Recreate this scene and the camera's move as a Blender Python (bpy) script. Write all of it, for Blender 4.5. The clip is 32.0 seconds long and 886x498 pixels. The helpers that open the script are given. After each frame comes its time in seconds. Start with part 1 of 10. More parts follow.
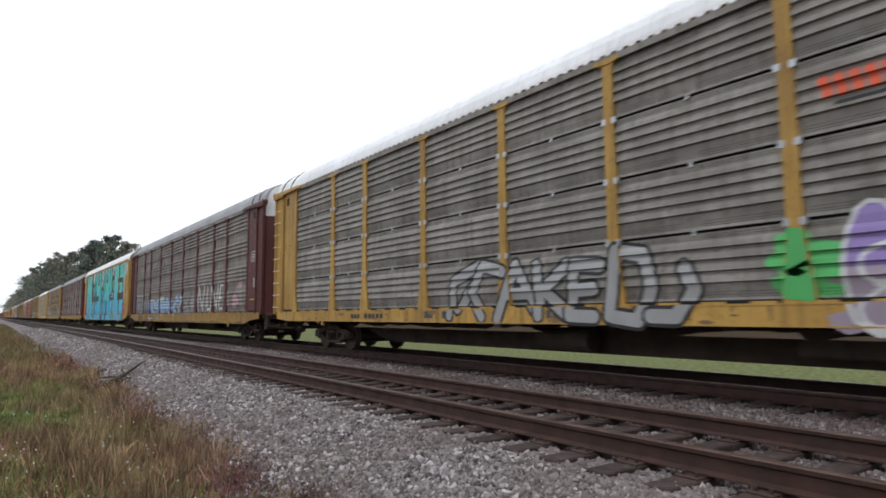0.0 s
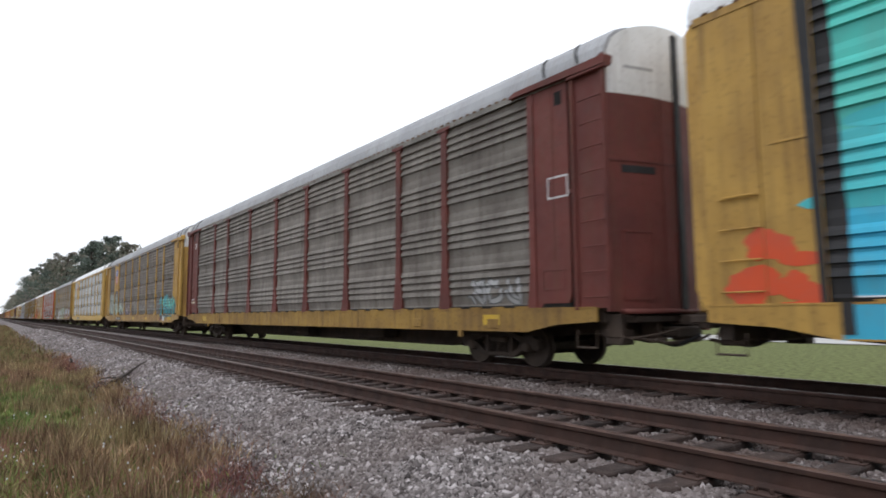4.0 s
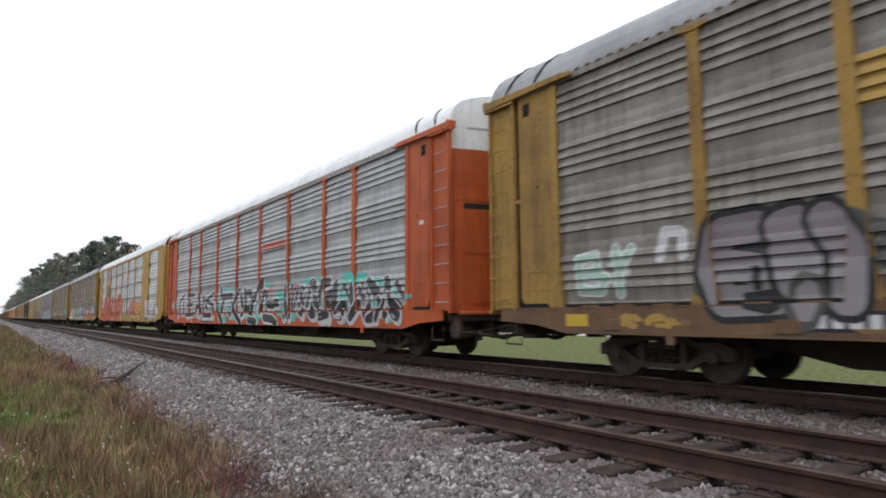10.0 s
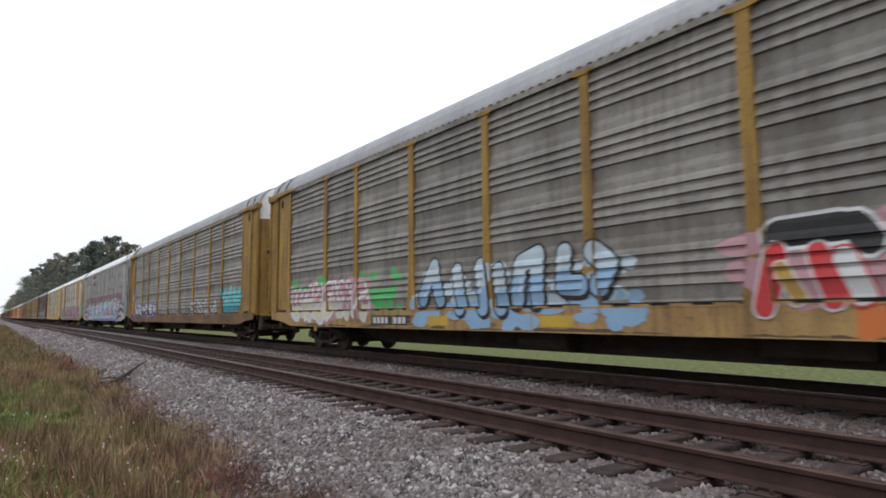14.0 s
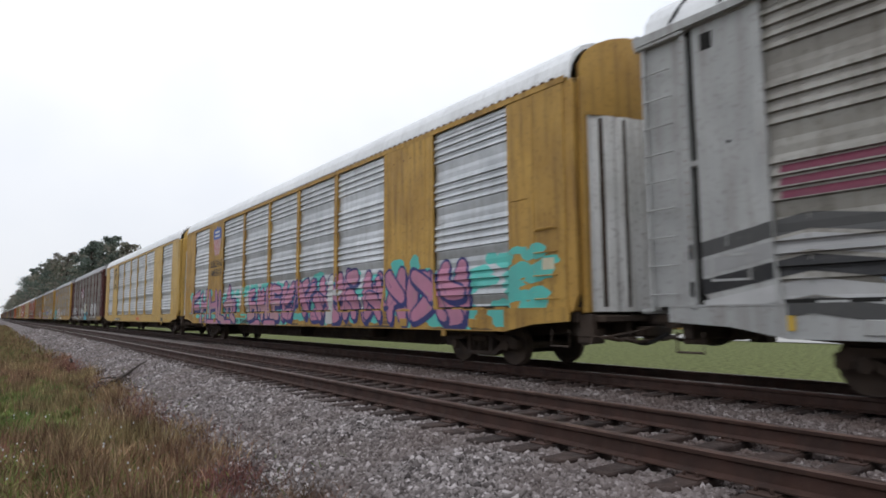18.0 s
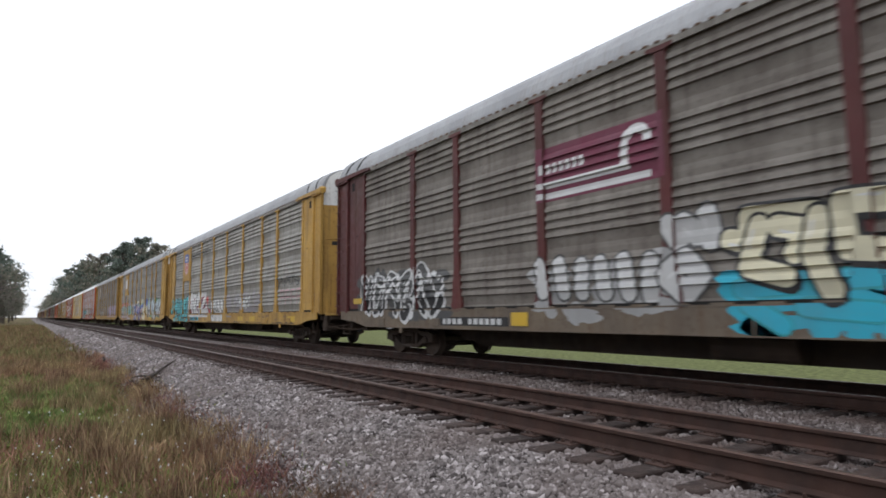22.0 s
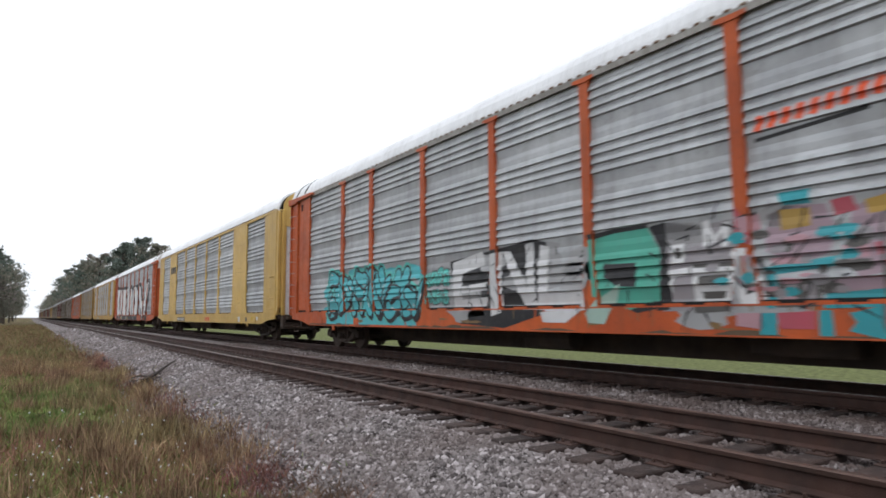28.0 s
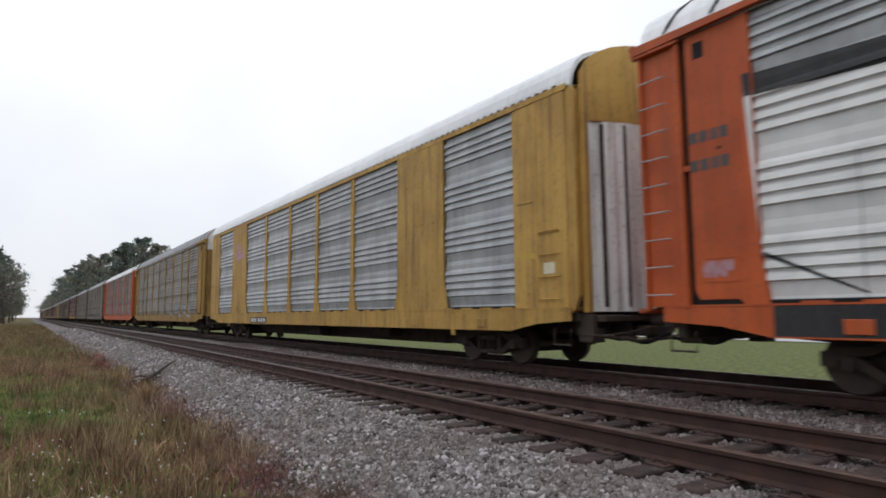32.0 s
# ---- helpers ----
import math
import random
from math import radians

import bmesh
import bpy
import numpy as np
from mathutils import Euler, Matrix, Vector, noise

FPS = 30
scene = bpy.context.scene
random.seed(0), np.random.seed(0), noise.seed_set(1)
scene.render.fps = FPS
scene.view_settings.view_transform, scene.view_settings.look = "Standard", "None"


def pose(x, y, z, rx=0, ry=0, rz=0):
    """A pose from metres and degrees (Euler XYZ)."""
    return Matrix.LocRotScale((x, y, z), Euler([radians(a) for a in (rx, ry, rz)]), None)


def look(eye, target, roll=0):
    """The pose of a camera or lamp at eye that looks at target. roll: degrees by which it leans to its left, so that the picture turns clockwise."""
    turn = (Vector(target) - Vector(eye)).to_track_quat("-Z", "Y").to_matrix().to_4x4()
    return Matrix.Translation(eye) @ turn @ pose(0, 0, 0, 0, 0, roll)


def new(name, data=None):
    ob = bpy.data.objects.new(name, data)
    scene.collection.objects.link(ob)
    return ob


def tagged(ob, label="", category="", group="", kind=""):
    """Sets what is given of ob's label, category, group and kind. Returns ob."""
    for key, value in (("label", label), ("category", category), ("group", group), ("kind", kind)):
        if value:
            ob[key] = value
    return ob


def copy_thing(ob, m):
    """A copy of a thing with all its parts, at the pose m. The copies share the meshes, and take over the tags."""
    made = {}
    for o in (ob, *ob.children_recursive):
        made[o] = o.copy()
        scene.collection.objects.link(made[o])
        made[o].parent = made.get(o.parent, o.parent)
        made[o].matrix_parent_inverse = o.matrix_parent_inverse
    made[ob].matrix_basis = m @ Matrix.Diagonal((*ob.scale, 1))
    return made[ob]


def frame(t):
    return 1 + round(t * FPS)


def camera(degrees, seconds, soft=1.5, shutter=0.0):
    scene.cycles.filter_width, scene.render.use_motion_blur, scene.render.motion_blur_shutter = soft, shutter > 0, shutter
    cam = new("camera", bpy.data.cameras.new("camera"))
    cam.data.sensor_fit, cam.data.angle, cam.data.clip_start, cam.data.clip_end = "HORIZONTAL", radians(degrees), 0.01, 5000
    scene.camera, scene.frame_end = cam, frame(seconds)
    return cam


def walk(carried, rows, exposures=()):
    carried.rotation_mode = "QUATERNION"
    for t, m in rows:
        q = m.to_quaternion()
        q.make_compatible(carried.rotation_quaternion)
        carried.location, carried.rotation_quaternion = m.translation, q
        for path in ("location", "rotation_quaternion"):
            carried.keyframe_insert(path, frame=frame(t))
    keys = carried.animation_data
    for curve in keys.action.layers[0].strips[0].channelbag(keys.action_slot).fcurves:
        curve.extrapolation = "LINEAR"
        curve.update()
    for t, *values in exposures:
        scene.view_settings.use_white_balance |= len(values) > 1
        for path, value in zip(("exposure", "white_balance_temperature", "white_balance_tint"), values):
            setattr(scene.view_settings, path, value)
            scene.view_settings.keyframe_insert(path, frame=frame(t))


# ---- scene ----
cam = camera(70.96, 32.0, soft=1.7, shutter=0.14)


def aim(turn, tilt, lean=0.0):
    return pose(0, 0, 1.064, 90 + tilt, 0, -turn) @ pose(0, 0, 0, 0, 0, lean)


PATH = [(0.0, 35.84, 5.95, -0.40), (0.5, 35.83, 5.97, -0.41), (2.0, 35.83, 6.00, -0.42), (19.9, 35.83, 6.00, -0.42), (20.1, 35.82, 6.00, -0.42), (20.3, 35.67, 6.01, -0.41), (20.4, 34.32, 6.02, -0.34),
        (20.5, 31.83, 6.04, -0.25), (20.6, 31.64, 6.02, -0.26), (20.7, 31.55, 6.00, -0.28), (20.8, 31.60, 5.97, -0.30), (20.9, 32.06, 5.94, -0.32), (21.0, 32.47, 5.92, -0.36), (21.1, 32.81, 5.93, -0.36),
        (21.2, 33.11, 5.94, -0.36), (21.3, 33.49, 5.95, -0.37), (21.4, 33.72, 5.96, -0.38), (21.5, 33.72, 5.97, -0.39), (22.0, 33.58, 5.99, -0.41), (23.0, 33.57, 5.99, -0.43), (32.0, 33.57, 5.99, -0.43)]
# the camera's own exposure drifts with what passes before it
EXPOSURE = [(0.0, 0.05), (3.0, 0.08), (5.6, 0.22), (7.0, 0.10), (8.0, -0.16), (9.0, -0.08), (10.0, 0.06), (11.0, 0.0), (12.0, -0.08), (13.0, -0.20), (14.0, 0.0), (14.5, 0.06), (16.6, 0.20), (17.0, 0.16), (17.6, -0.10), (18.0, -0.20), (18.6, -0.06), (20.0, -0.10),
            (20.5, -0.18), (21.0, -0.22), (22.0, 0.05), (23.0, 0.06), (24.0, 0.0), (25.0, 0.03), (27.6, 0.12), (28.0, 0.12), (29.0, -0.16), (30.0, -0.08), (31.0, -0.18), (32.0, -0.20)]
walk(cam, [(t, aim(a, b, c)) for t, a, b, c in PATH], [(t, stops - 0.08, 6500, 11) for t, stops in EXPOSURE])

# ---- world and sun: a bright overcast day ----
world = bpy.data.worlds.new("overcast")
scene.world = world
world.use_nodes = True
wn, wl = world.node_tree.nodes, world.node_tree.links
wn.clear()
w_out = wn.new("ShaderNodeOutputWorld")
w_bg = wn.new("ShaderNodeBackground")
w_sky = wn.new("ShaderNodeTexSky")
w_sky.sky_type = "NISHITA"
w_sky.sun_disc = False
w_sky.sun_elevation, w_sky.sun_rotation = radians(48), radians(70)
w_tex = wn.new("ShaderNodeTexCoord")
w_noise = wn.new("ShaderNodeTexNoise")
w_noise.inputs["Scale"].default_value = 1.6
w_noise.inputs["Detail"].default_value = 5
w_ramp = wn.new("ShaderNodeValToRGB")
w_ramp.color_ramp.elements[0].position, w_ramp.color_ramp.elements[1].position = 0.3, 0.72
w_ramp.color_ramp.elements[0].color = (0.93, 1.01, 1.13, 1)
w_ramp.color_ramp.elements[1].color = (1.27, 1.29, 1.32, 1)
w_mix = wn.new("ShaderNodeMixRGB")
w_mix.inputs[0].default_value = 0.93
w_dim = wn.new("ShaderNodeMixRGB")
w_dim.blend_type = "MULTIPLY"
w_dim.inputs[0].default_value = 1
w_dim.inputs[2].default_value = (0.1, 0.1, 0.1, 1)
wl.new(w_tex.outputs["Generated"], w_noise.inputs["Vector"])
wl.new(w_noise.outputs[0], w_ramp.inputs[0])
wl.new(w_sky.outputs[0], w_dim.inputs[1])
wl.new(w_dim.outputs[0], w_mix.inputs[1])
wl.new(w_ramp.outputs[0], w_mix.inputs[2])
# an overcast dome: the zenith brighter than the horizon
w_sep, w_up, w_dome = wn.new("ShaderNodeSeparateXYZ"), wn.new("ShaderNodeMapRange"), wn.new("ShaderNodeMixRGB")
w_up.inputs[1].default_value, w_up.inputs[2].default_value, w_up.inputs[3].default_value, w_up.inputs[4].default_value = 0.0, 1.0, 0.90, 1.46
w_dome.blend_type = "MULTIPLY"
w_dome.inputs[0].default_value = 1
wl.new(w_tex.outputs["Generated"], w_sep.inputs[0])
wl.new(w_sep.outputs[2], w_up.inputs[0])
wl.new(w_mix.outputs[0], w_dome.inputs[1])
wl.new(w_up.outputs[0], w_dome.inputs[2])
wl.new(w_dome.outputs[0], w_bg.inputs[0])
w_bg.inputs[1].default_value = 1.0
wl.new(w_bg.outputs[0], w_out.inputs[0])

sun = new("sun", bpy.data.lights.new("sun", "SUN"))
sun.data.energy, sun.data.angle, sun.data.color = 0.5, radians(25), (1.0, 0.97, 0.92)
sun.matrix_world = look((-30, -20, 60), (0, 0, 0))


# ---- materials ----
def material(name, colour, rough=0.7, metal=0.0, other=None, mix_scale=1.2, streak=0.0, streak_colour=(0.05, 0.04, 0.03), speck=0.0, speck_colour=(0.03, 0.02, 0.015),
             bump=0.0, bump_scale=60.0, vary=0.12, island=False, spec=0.35):
    """Colour with a second tone at a large scale, run-down streaks, small specks, fine relief and a change of tone from piece to piece."""
    m = bpy.data.materials.new(name)
    m.use_nodes = True
    n, l = m.node_tree.nodes, m.node_tree.links
    b = n["Principled BSDF"]
    b.inputs["Roughness"].default_value, b.inputs["Metallic"].default_value = rough, metal
    b.inputs["Specular IOR Level"].default_value = spec
    tc, info = n.new("ShaderNodeTexCoord"), n.new("ShaderNodeObjectInfo")
    geo = n.new("ShaderNodeNewGeometry")
    rnd = geo.outputs["Random Per Island"] if island else info.outputs["Random"]
    shift = n.new("ShaderNodeVectorMath")
    shift.operation = "MULTIPLY_ADD"
    shift.inputs[1].default_value = (1, 1, 1)
    spread = n.new("ShaderNodeMath")
    spread.operation = "MULTIPLY"
    spread.inputs[1].default_value = 61.0
    l.new(rnd, spread.inputs[0])
    l.new(tc.outputs["Object"], shift.inputs[0])
    l.new(spread.outputs[0], shift.inputs[2])
    at = shift.outputs[0]

    def noise_at(scale, detail, squeeze=None):
        src = at
        if squeeze:
            mp = n.new("ShaderNodeMapping")
            mp.inputs["Scale"].default_value = squeeze
            l.new(src, mp.inputs["Vector"])
            src = mp.outputs[0]
        t = n.new("ShaderNodeTexNoise")
        t.inputs["Scale"].default_value, t.inputs["Detail"].default_value = scale, detail
        l.new(src, t.inputs["Vector"])
        return t.outputs[0]

    def ramp(src, lo, hi, top=1.0):
        r = n.new("ShaderNodeMapRange")
        r.inputs[1].default_value, r.inputs[2].default_value, r.inputs[4].default_value = lo, hi, top
        l.new(src, r.inputs[0])
        return r.outputs[0]

    def blend(fac, a, c):
        x = n.new("ShaderNodeMixRGB")
        l.new(fac, x.inputs[0])
        if isinstance(a, tuple):
            x.inputs[1].default_value = (*a, 1)
        else:
            l.new(a, x.inputs[1])
        x.inputs[2].default_value = (*c, 1)
        return x.outputs[0]

    other = other or tuple(0.72 * c for c in colour)
    col = blend(ramp(noise_at(mix_scale, 6), 0.38, 0.66), colour, other)
    if streak:
        col = blend(ramp(noise_at(1.0, 5, (7, 7, 0.5)), 0.48, 0.75, streak), col, streak_colour)
    if speck:
        col = blend(ramp(noise_at(14, 6), 0.56, 0.68, speck), col, speck_colour)
    if vary:
        hs = n.new("ShaderNodeHueSaturation")
        v = n.new("ShaderNodeMapRange")
        v.inputs[3].default_value, v.inputs[4].default_value = 1 - vary, 1 + vary
        l.new(rnd, v.inputs[0])
        l.new(v.outputs[0], hs.inputs["Value"])
        l.new(col, hs.inputs["Color"])
        col = hs.outputs[0]
    l.new(col, b.inputs["Base Color"])
    if rough < 0.95:
        l.new(ramp(noise_at(5, 4), 0.3, 0.7, 1.0), (rr := n.new("ShaderNodeMapRange")).inputs[0])
        rr.inputs[3].default_value, rr.inputs[4].default_value = rough * 0.82, min(1, rough * 1.15)
        l.new(rr.outputs[0], b.inputs["Roughness"])
    if bump:
        bp = n.new("ShaderNodeBump")
        bp.inputs["Strength"].default_value, bp.inputs["Distance"].default_value = bump, 0.02
        l.new(noise_at(bump_scale, 4), bp.inputs["Height"])
        l.new(bp.outputs[0], b.inputs["Normal"])
    return m


def galvanised(name, colour, other, dirt, amount, metal=0.35, rough=0.5):
    return material(name, colour, rough, metal, other, 1.3, amount, dirt, amount * 0.6, tuple(0.6 * c for c in dirt), 0.15, 30, 0.10, spec=0.2)


def paint(name, colour, other=None, streak=0.5, speck=0.16, rough=0.6):
    return material(name, colour, rough, 0.0, other, 0.9, streak, (0.10, 0.055, 0.03), speck, (0.07, 0.035, 0.02), 0.08, 40, 0.07)


M = {
    "galv_bright": galvanised("galv_bright", (0.53, 0.545, 0.56), (0.41, 0.422, 0.435), (0.24, 0.23, 0.21), 0.30, 0.85, 0.38),
    "galv_shiny": galvanised("galv_shiny", (0.52, 0.54, 0.56), (0.40, 0.415, 0.43), (0.20, 0.19, 0.17), 0.25, 0.9, 0.40),
    "galv_dull": galvanised("galv_dull", (0.43, 0.44, 0.445), (0.33, 0.338, 0.345), (0.19, 0.18, 0.16), 0.35, 0.5, 0.52),
    "galv_grey": galvanised("galv_grey", (0.275, 0.258, 0.232), (0.188, 0.174, 0.156), (0.105, 0.085, 0.066), 0.6, 0.32, 0.55),
    "galv_mid": galvanised("galv_mid", (0.315, 0.302, 0.275), (0.225, 0.212, 0.190), (0.12, 0.10, 0.08), 0.6, 0.45, 0.5),
    "galv_brown": galvanised("galv_brown", (0.225, 0.204, 0.181), (0.149, 0.130, 0.115), (0.075, 0.058, 0.047), 0.6, 0.12, 0.65),
    "galv_tan": galvanised("galv_tan", (0.235, 0.210, 0.185), (0.160, 0.142, 0.125), (0.08, 0.064, 0.05), 0.6, 0.05, 0.75),
    "yellow": paint("yellow_paint", (0.50, 0.300, 0.072), (0.37, 0.212, 0.052), 0.6, 0.30),
    "yellow_clean": paint("yellow_clean", (0.57, 0.375, 0.108), (0.49, 0.315, 0.088), 0.22, 0.12, 0.5),
    "yellow_old": paint("yellow_old", (0.37, 0.222, 0.052), (0.25, 0.145, 0.042), 0.6, 0.5, 0.7),
    "maroon": paint("maroon_paint", (0.105, 0.026, 0.026), (0.075, 0.022, 0.022), 0.35, 0.35, 0.6),
    "maroon_red": paint("maroon_red", (0.155, 0.040, 0.032), (0.105, 0.030, 0.026), 0.35, 0.35, 0.65),
    "orange": paint("orange_paint", (0.51, 0.100, 0.024), (0.38, 0.070, 0.018), 0.4, 0.25, 0.55),
    "rusty": paint("rusty_paint", (0.20, 0.115, 0.060), (0.125, 0.07, 0.045), 0.6, 0.5, 0.8),
    "cream_worn": paint("cream_worn", (0.47, 0.30, 0.115), (0.33, 0.20, 0.085), 0.65, 0.45, 0.75),
    "door_silver": paint("door_silver", (0.80, 0.80, 0.79), (0.68, 0.68, 0.66), 0.5, 0.35, 0.5),
    "dull": paint("dull_paint", (0.16, 0.125, 0.09), (0.11, 0.088, 0.07), 0.5, 0.4, 0.7),
    "p_turq": material("turquoise_paint", (0.06, 0.52, 0.56), 0.6, 0.0, (0.05, 0.46, 0.54), 1.2),
    "silver": paint("silver_paint", (0.40, 0.405, 0.40), (0.32, 0.325, 0.32), 0.35, 0.25, 0.5),
    "white": paint("white_paint", (0.78, 0.78, 0.77), (0.66, 0.66, 0.64), 0.25, 0.2, 0.55),
    "roof_white": material("roof_white", (0.80, 0.81, 0.82), 0.55, 0.0, (0.70, 0.71, 0.72), 0.8, 0.25, (0.35, 0.34, 0.32), 0.15, (0.4, 0.38, 0.35), 0.05, 30, 0.05),
    "roof_grey": material("roof_grey", (0.34, 0.345, 0.355), 0.5, 0.35, (0.27, 0.274, 0.285), 0.9, 0.4, (0.22, 0.2, 0.18), 0.25, (0.25, 0.2, 0.16), 0.08, 30, 0.08),
    "under": material("underframe_steel", (0.046, 0.034, 0.028), 0.85, 0.0, (0.070, 0.048, 0.036), 2.0, 0.3, (0.07, 0.05, 0.035), 0.3, (0.09, 0.06, 0.04), 0.2, 40, 0.15),
    "black": material("black_paint", (0.018, 0.018, 0.019), 0.6, 0.0, (0.03, 0.03, 0.03), 2.0),
    # near-black colour standing in for shade in slots, holes and behind the sheets
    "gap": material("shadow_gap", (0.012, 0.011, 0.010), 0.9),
    "rail": material("rail_steel", (0.058, 0.029, 0.022), 0.8, 0.1, (0.036, 0.020, 0.016), 3.0, 0.0, speck=0.4, speck_colour=(0.07, 0.038, 0.026), bump=0.25, bump_scale=90, vary=0.05),
    "rail_top": material("rail_top", (0.115, 0.070, 0.056), 0.45, 0.5, (0.065, 0.040, 0.032), 4.0, bump=0.1, vary=0.05),
    "tie": material("tie_wood", (0.045, 0.028, 0.023), 0.9, 0.0, (0.028, 0.019, 0.017), 5.0, 0.0, speck=0.35, speck_colour=(0.13, 0.11, 0.10), bump=0.5, bump_scale=45, vary=0.25),
    "plate": material("tie_plate", (0.055, 0.030, 0.023), 0.85, 0.1, (0.06, 0.035, 0.028), 8.0, bump=0.3),
    "wood": material("dead_wood", (0.060, 0.048, 0.040), 0.95, 0.0, (0.035, 0.028, 0.024), 9.0, bump=0.6),
    "road": material("pale_road", (0.40, 0.39, 0.37), 0.9, 0.0, (0.33, 0.32, 0.30), 0.6, bump=0.1, vary=0),
    "cone": material("cone_plastic", (0.75, 0.13, 0.03), 0.5),
    "bark": material("bark", (0.085, 0.068, 0.055), 0.95, 0.0, (0.05, 0.04, 0.034), 4.0, bump=0.6, bump_scale=14),
}


def flat(name, colour, rough=0.6):
    """Spray paint of one colour, thinned and dusty in places."""
    if name not in M:
        M[name] = material("paint_" + name, colour, rough, 0.0, tuple(0.80 * c + 0.01 + 0.03 * max(colour) for c in colour), 1.6, 0.12, tuple(0.10 * k + 0.3 * c for k, c in zip((1.0, 0.85, 0.7), colour)), 0.15, tuple(0.12 * k + 0.4 * c for k, c in zip((1.0, 0.9, 0.8), colour)), 0.05, 30, 0.04)
    return M[name]


for tone, rgb in {"p_crimson": (0.40, 0.075, 0.10), "p_gold": (0.40, 0.25, 0.06), "p_ice": (0.46, 0.56, 0.62), "p_fog": (0.40, 0.44, 0.40), "p_white": (0.62, 0.62, 0.62), "p_black": (0.02, 0.02, 0.022), "p_teal": (0.03, 0.30, 0.34), "p_cyan": (0.03, 0.38, 0.52), "p_aqua": (0.10, 0.50, 0.44), "p_mint": (0.34, 0.47, 0.40),
                  "p_green": (0.08, 0.42, 0.12), "p_lime": (0.45, 0.60, 0.12), "p_pink": (0.48, 0.20, 0.30), "p_rose": (0.45, 0.25, 0.28), "p_red": (0.55, 0.035, 0.04), "p_vermilion": (0.66, 0.09, 0.03),
                  "p_blue": (0.05, 0.12, 0.42), "p_sky": (0.27, 0.43, 0.62), "p_navy": (0.03, 0.035, 0.16), "p_violet": (0.28, 0.20, 0.46), "p_lilac": (0.33, 0.27, 0.33), "p_denim": (0.10, 0.19, 0.33), "p_blueish": (0.22, 0.37, 0.58), "p_char": (0.085, 0.080, 0.074), "p_wine": (0.20, 0.02, 0.045), "p_grime": (0.10, 0.066, 0.038), "p_dusk": (0.33, 0.235, 0.27), "p_jade": (0.075, 0.36, 0.27), "p_umber": (0.21, 0.125, 0.052), "p_mauve": (0.20, 0.165, 0.185), "p_ash": (0.27, 0.25, 0.26), "p_cream": (0.62, 0.58, 0.42),
                  "p_yellow": (0.56, 0.36, 0.04), "p_grey": (0.34, 0.34, 0.34), "p_silver": (0.52, 0.52, 0.52), "p_maroon": (0.16, 0.03, 0.06), "p_dark": (0.07, 0.07, 0.07), "p_orange": (0.62, 0.17, 0.04)}.items():
    flat(tone, rgb)


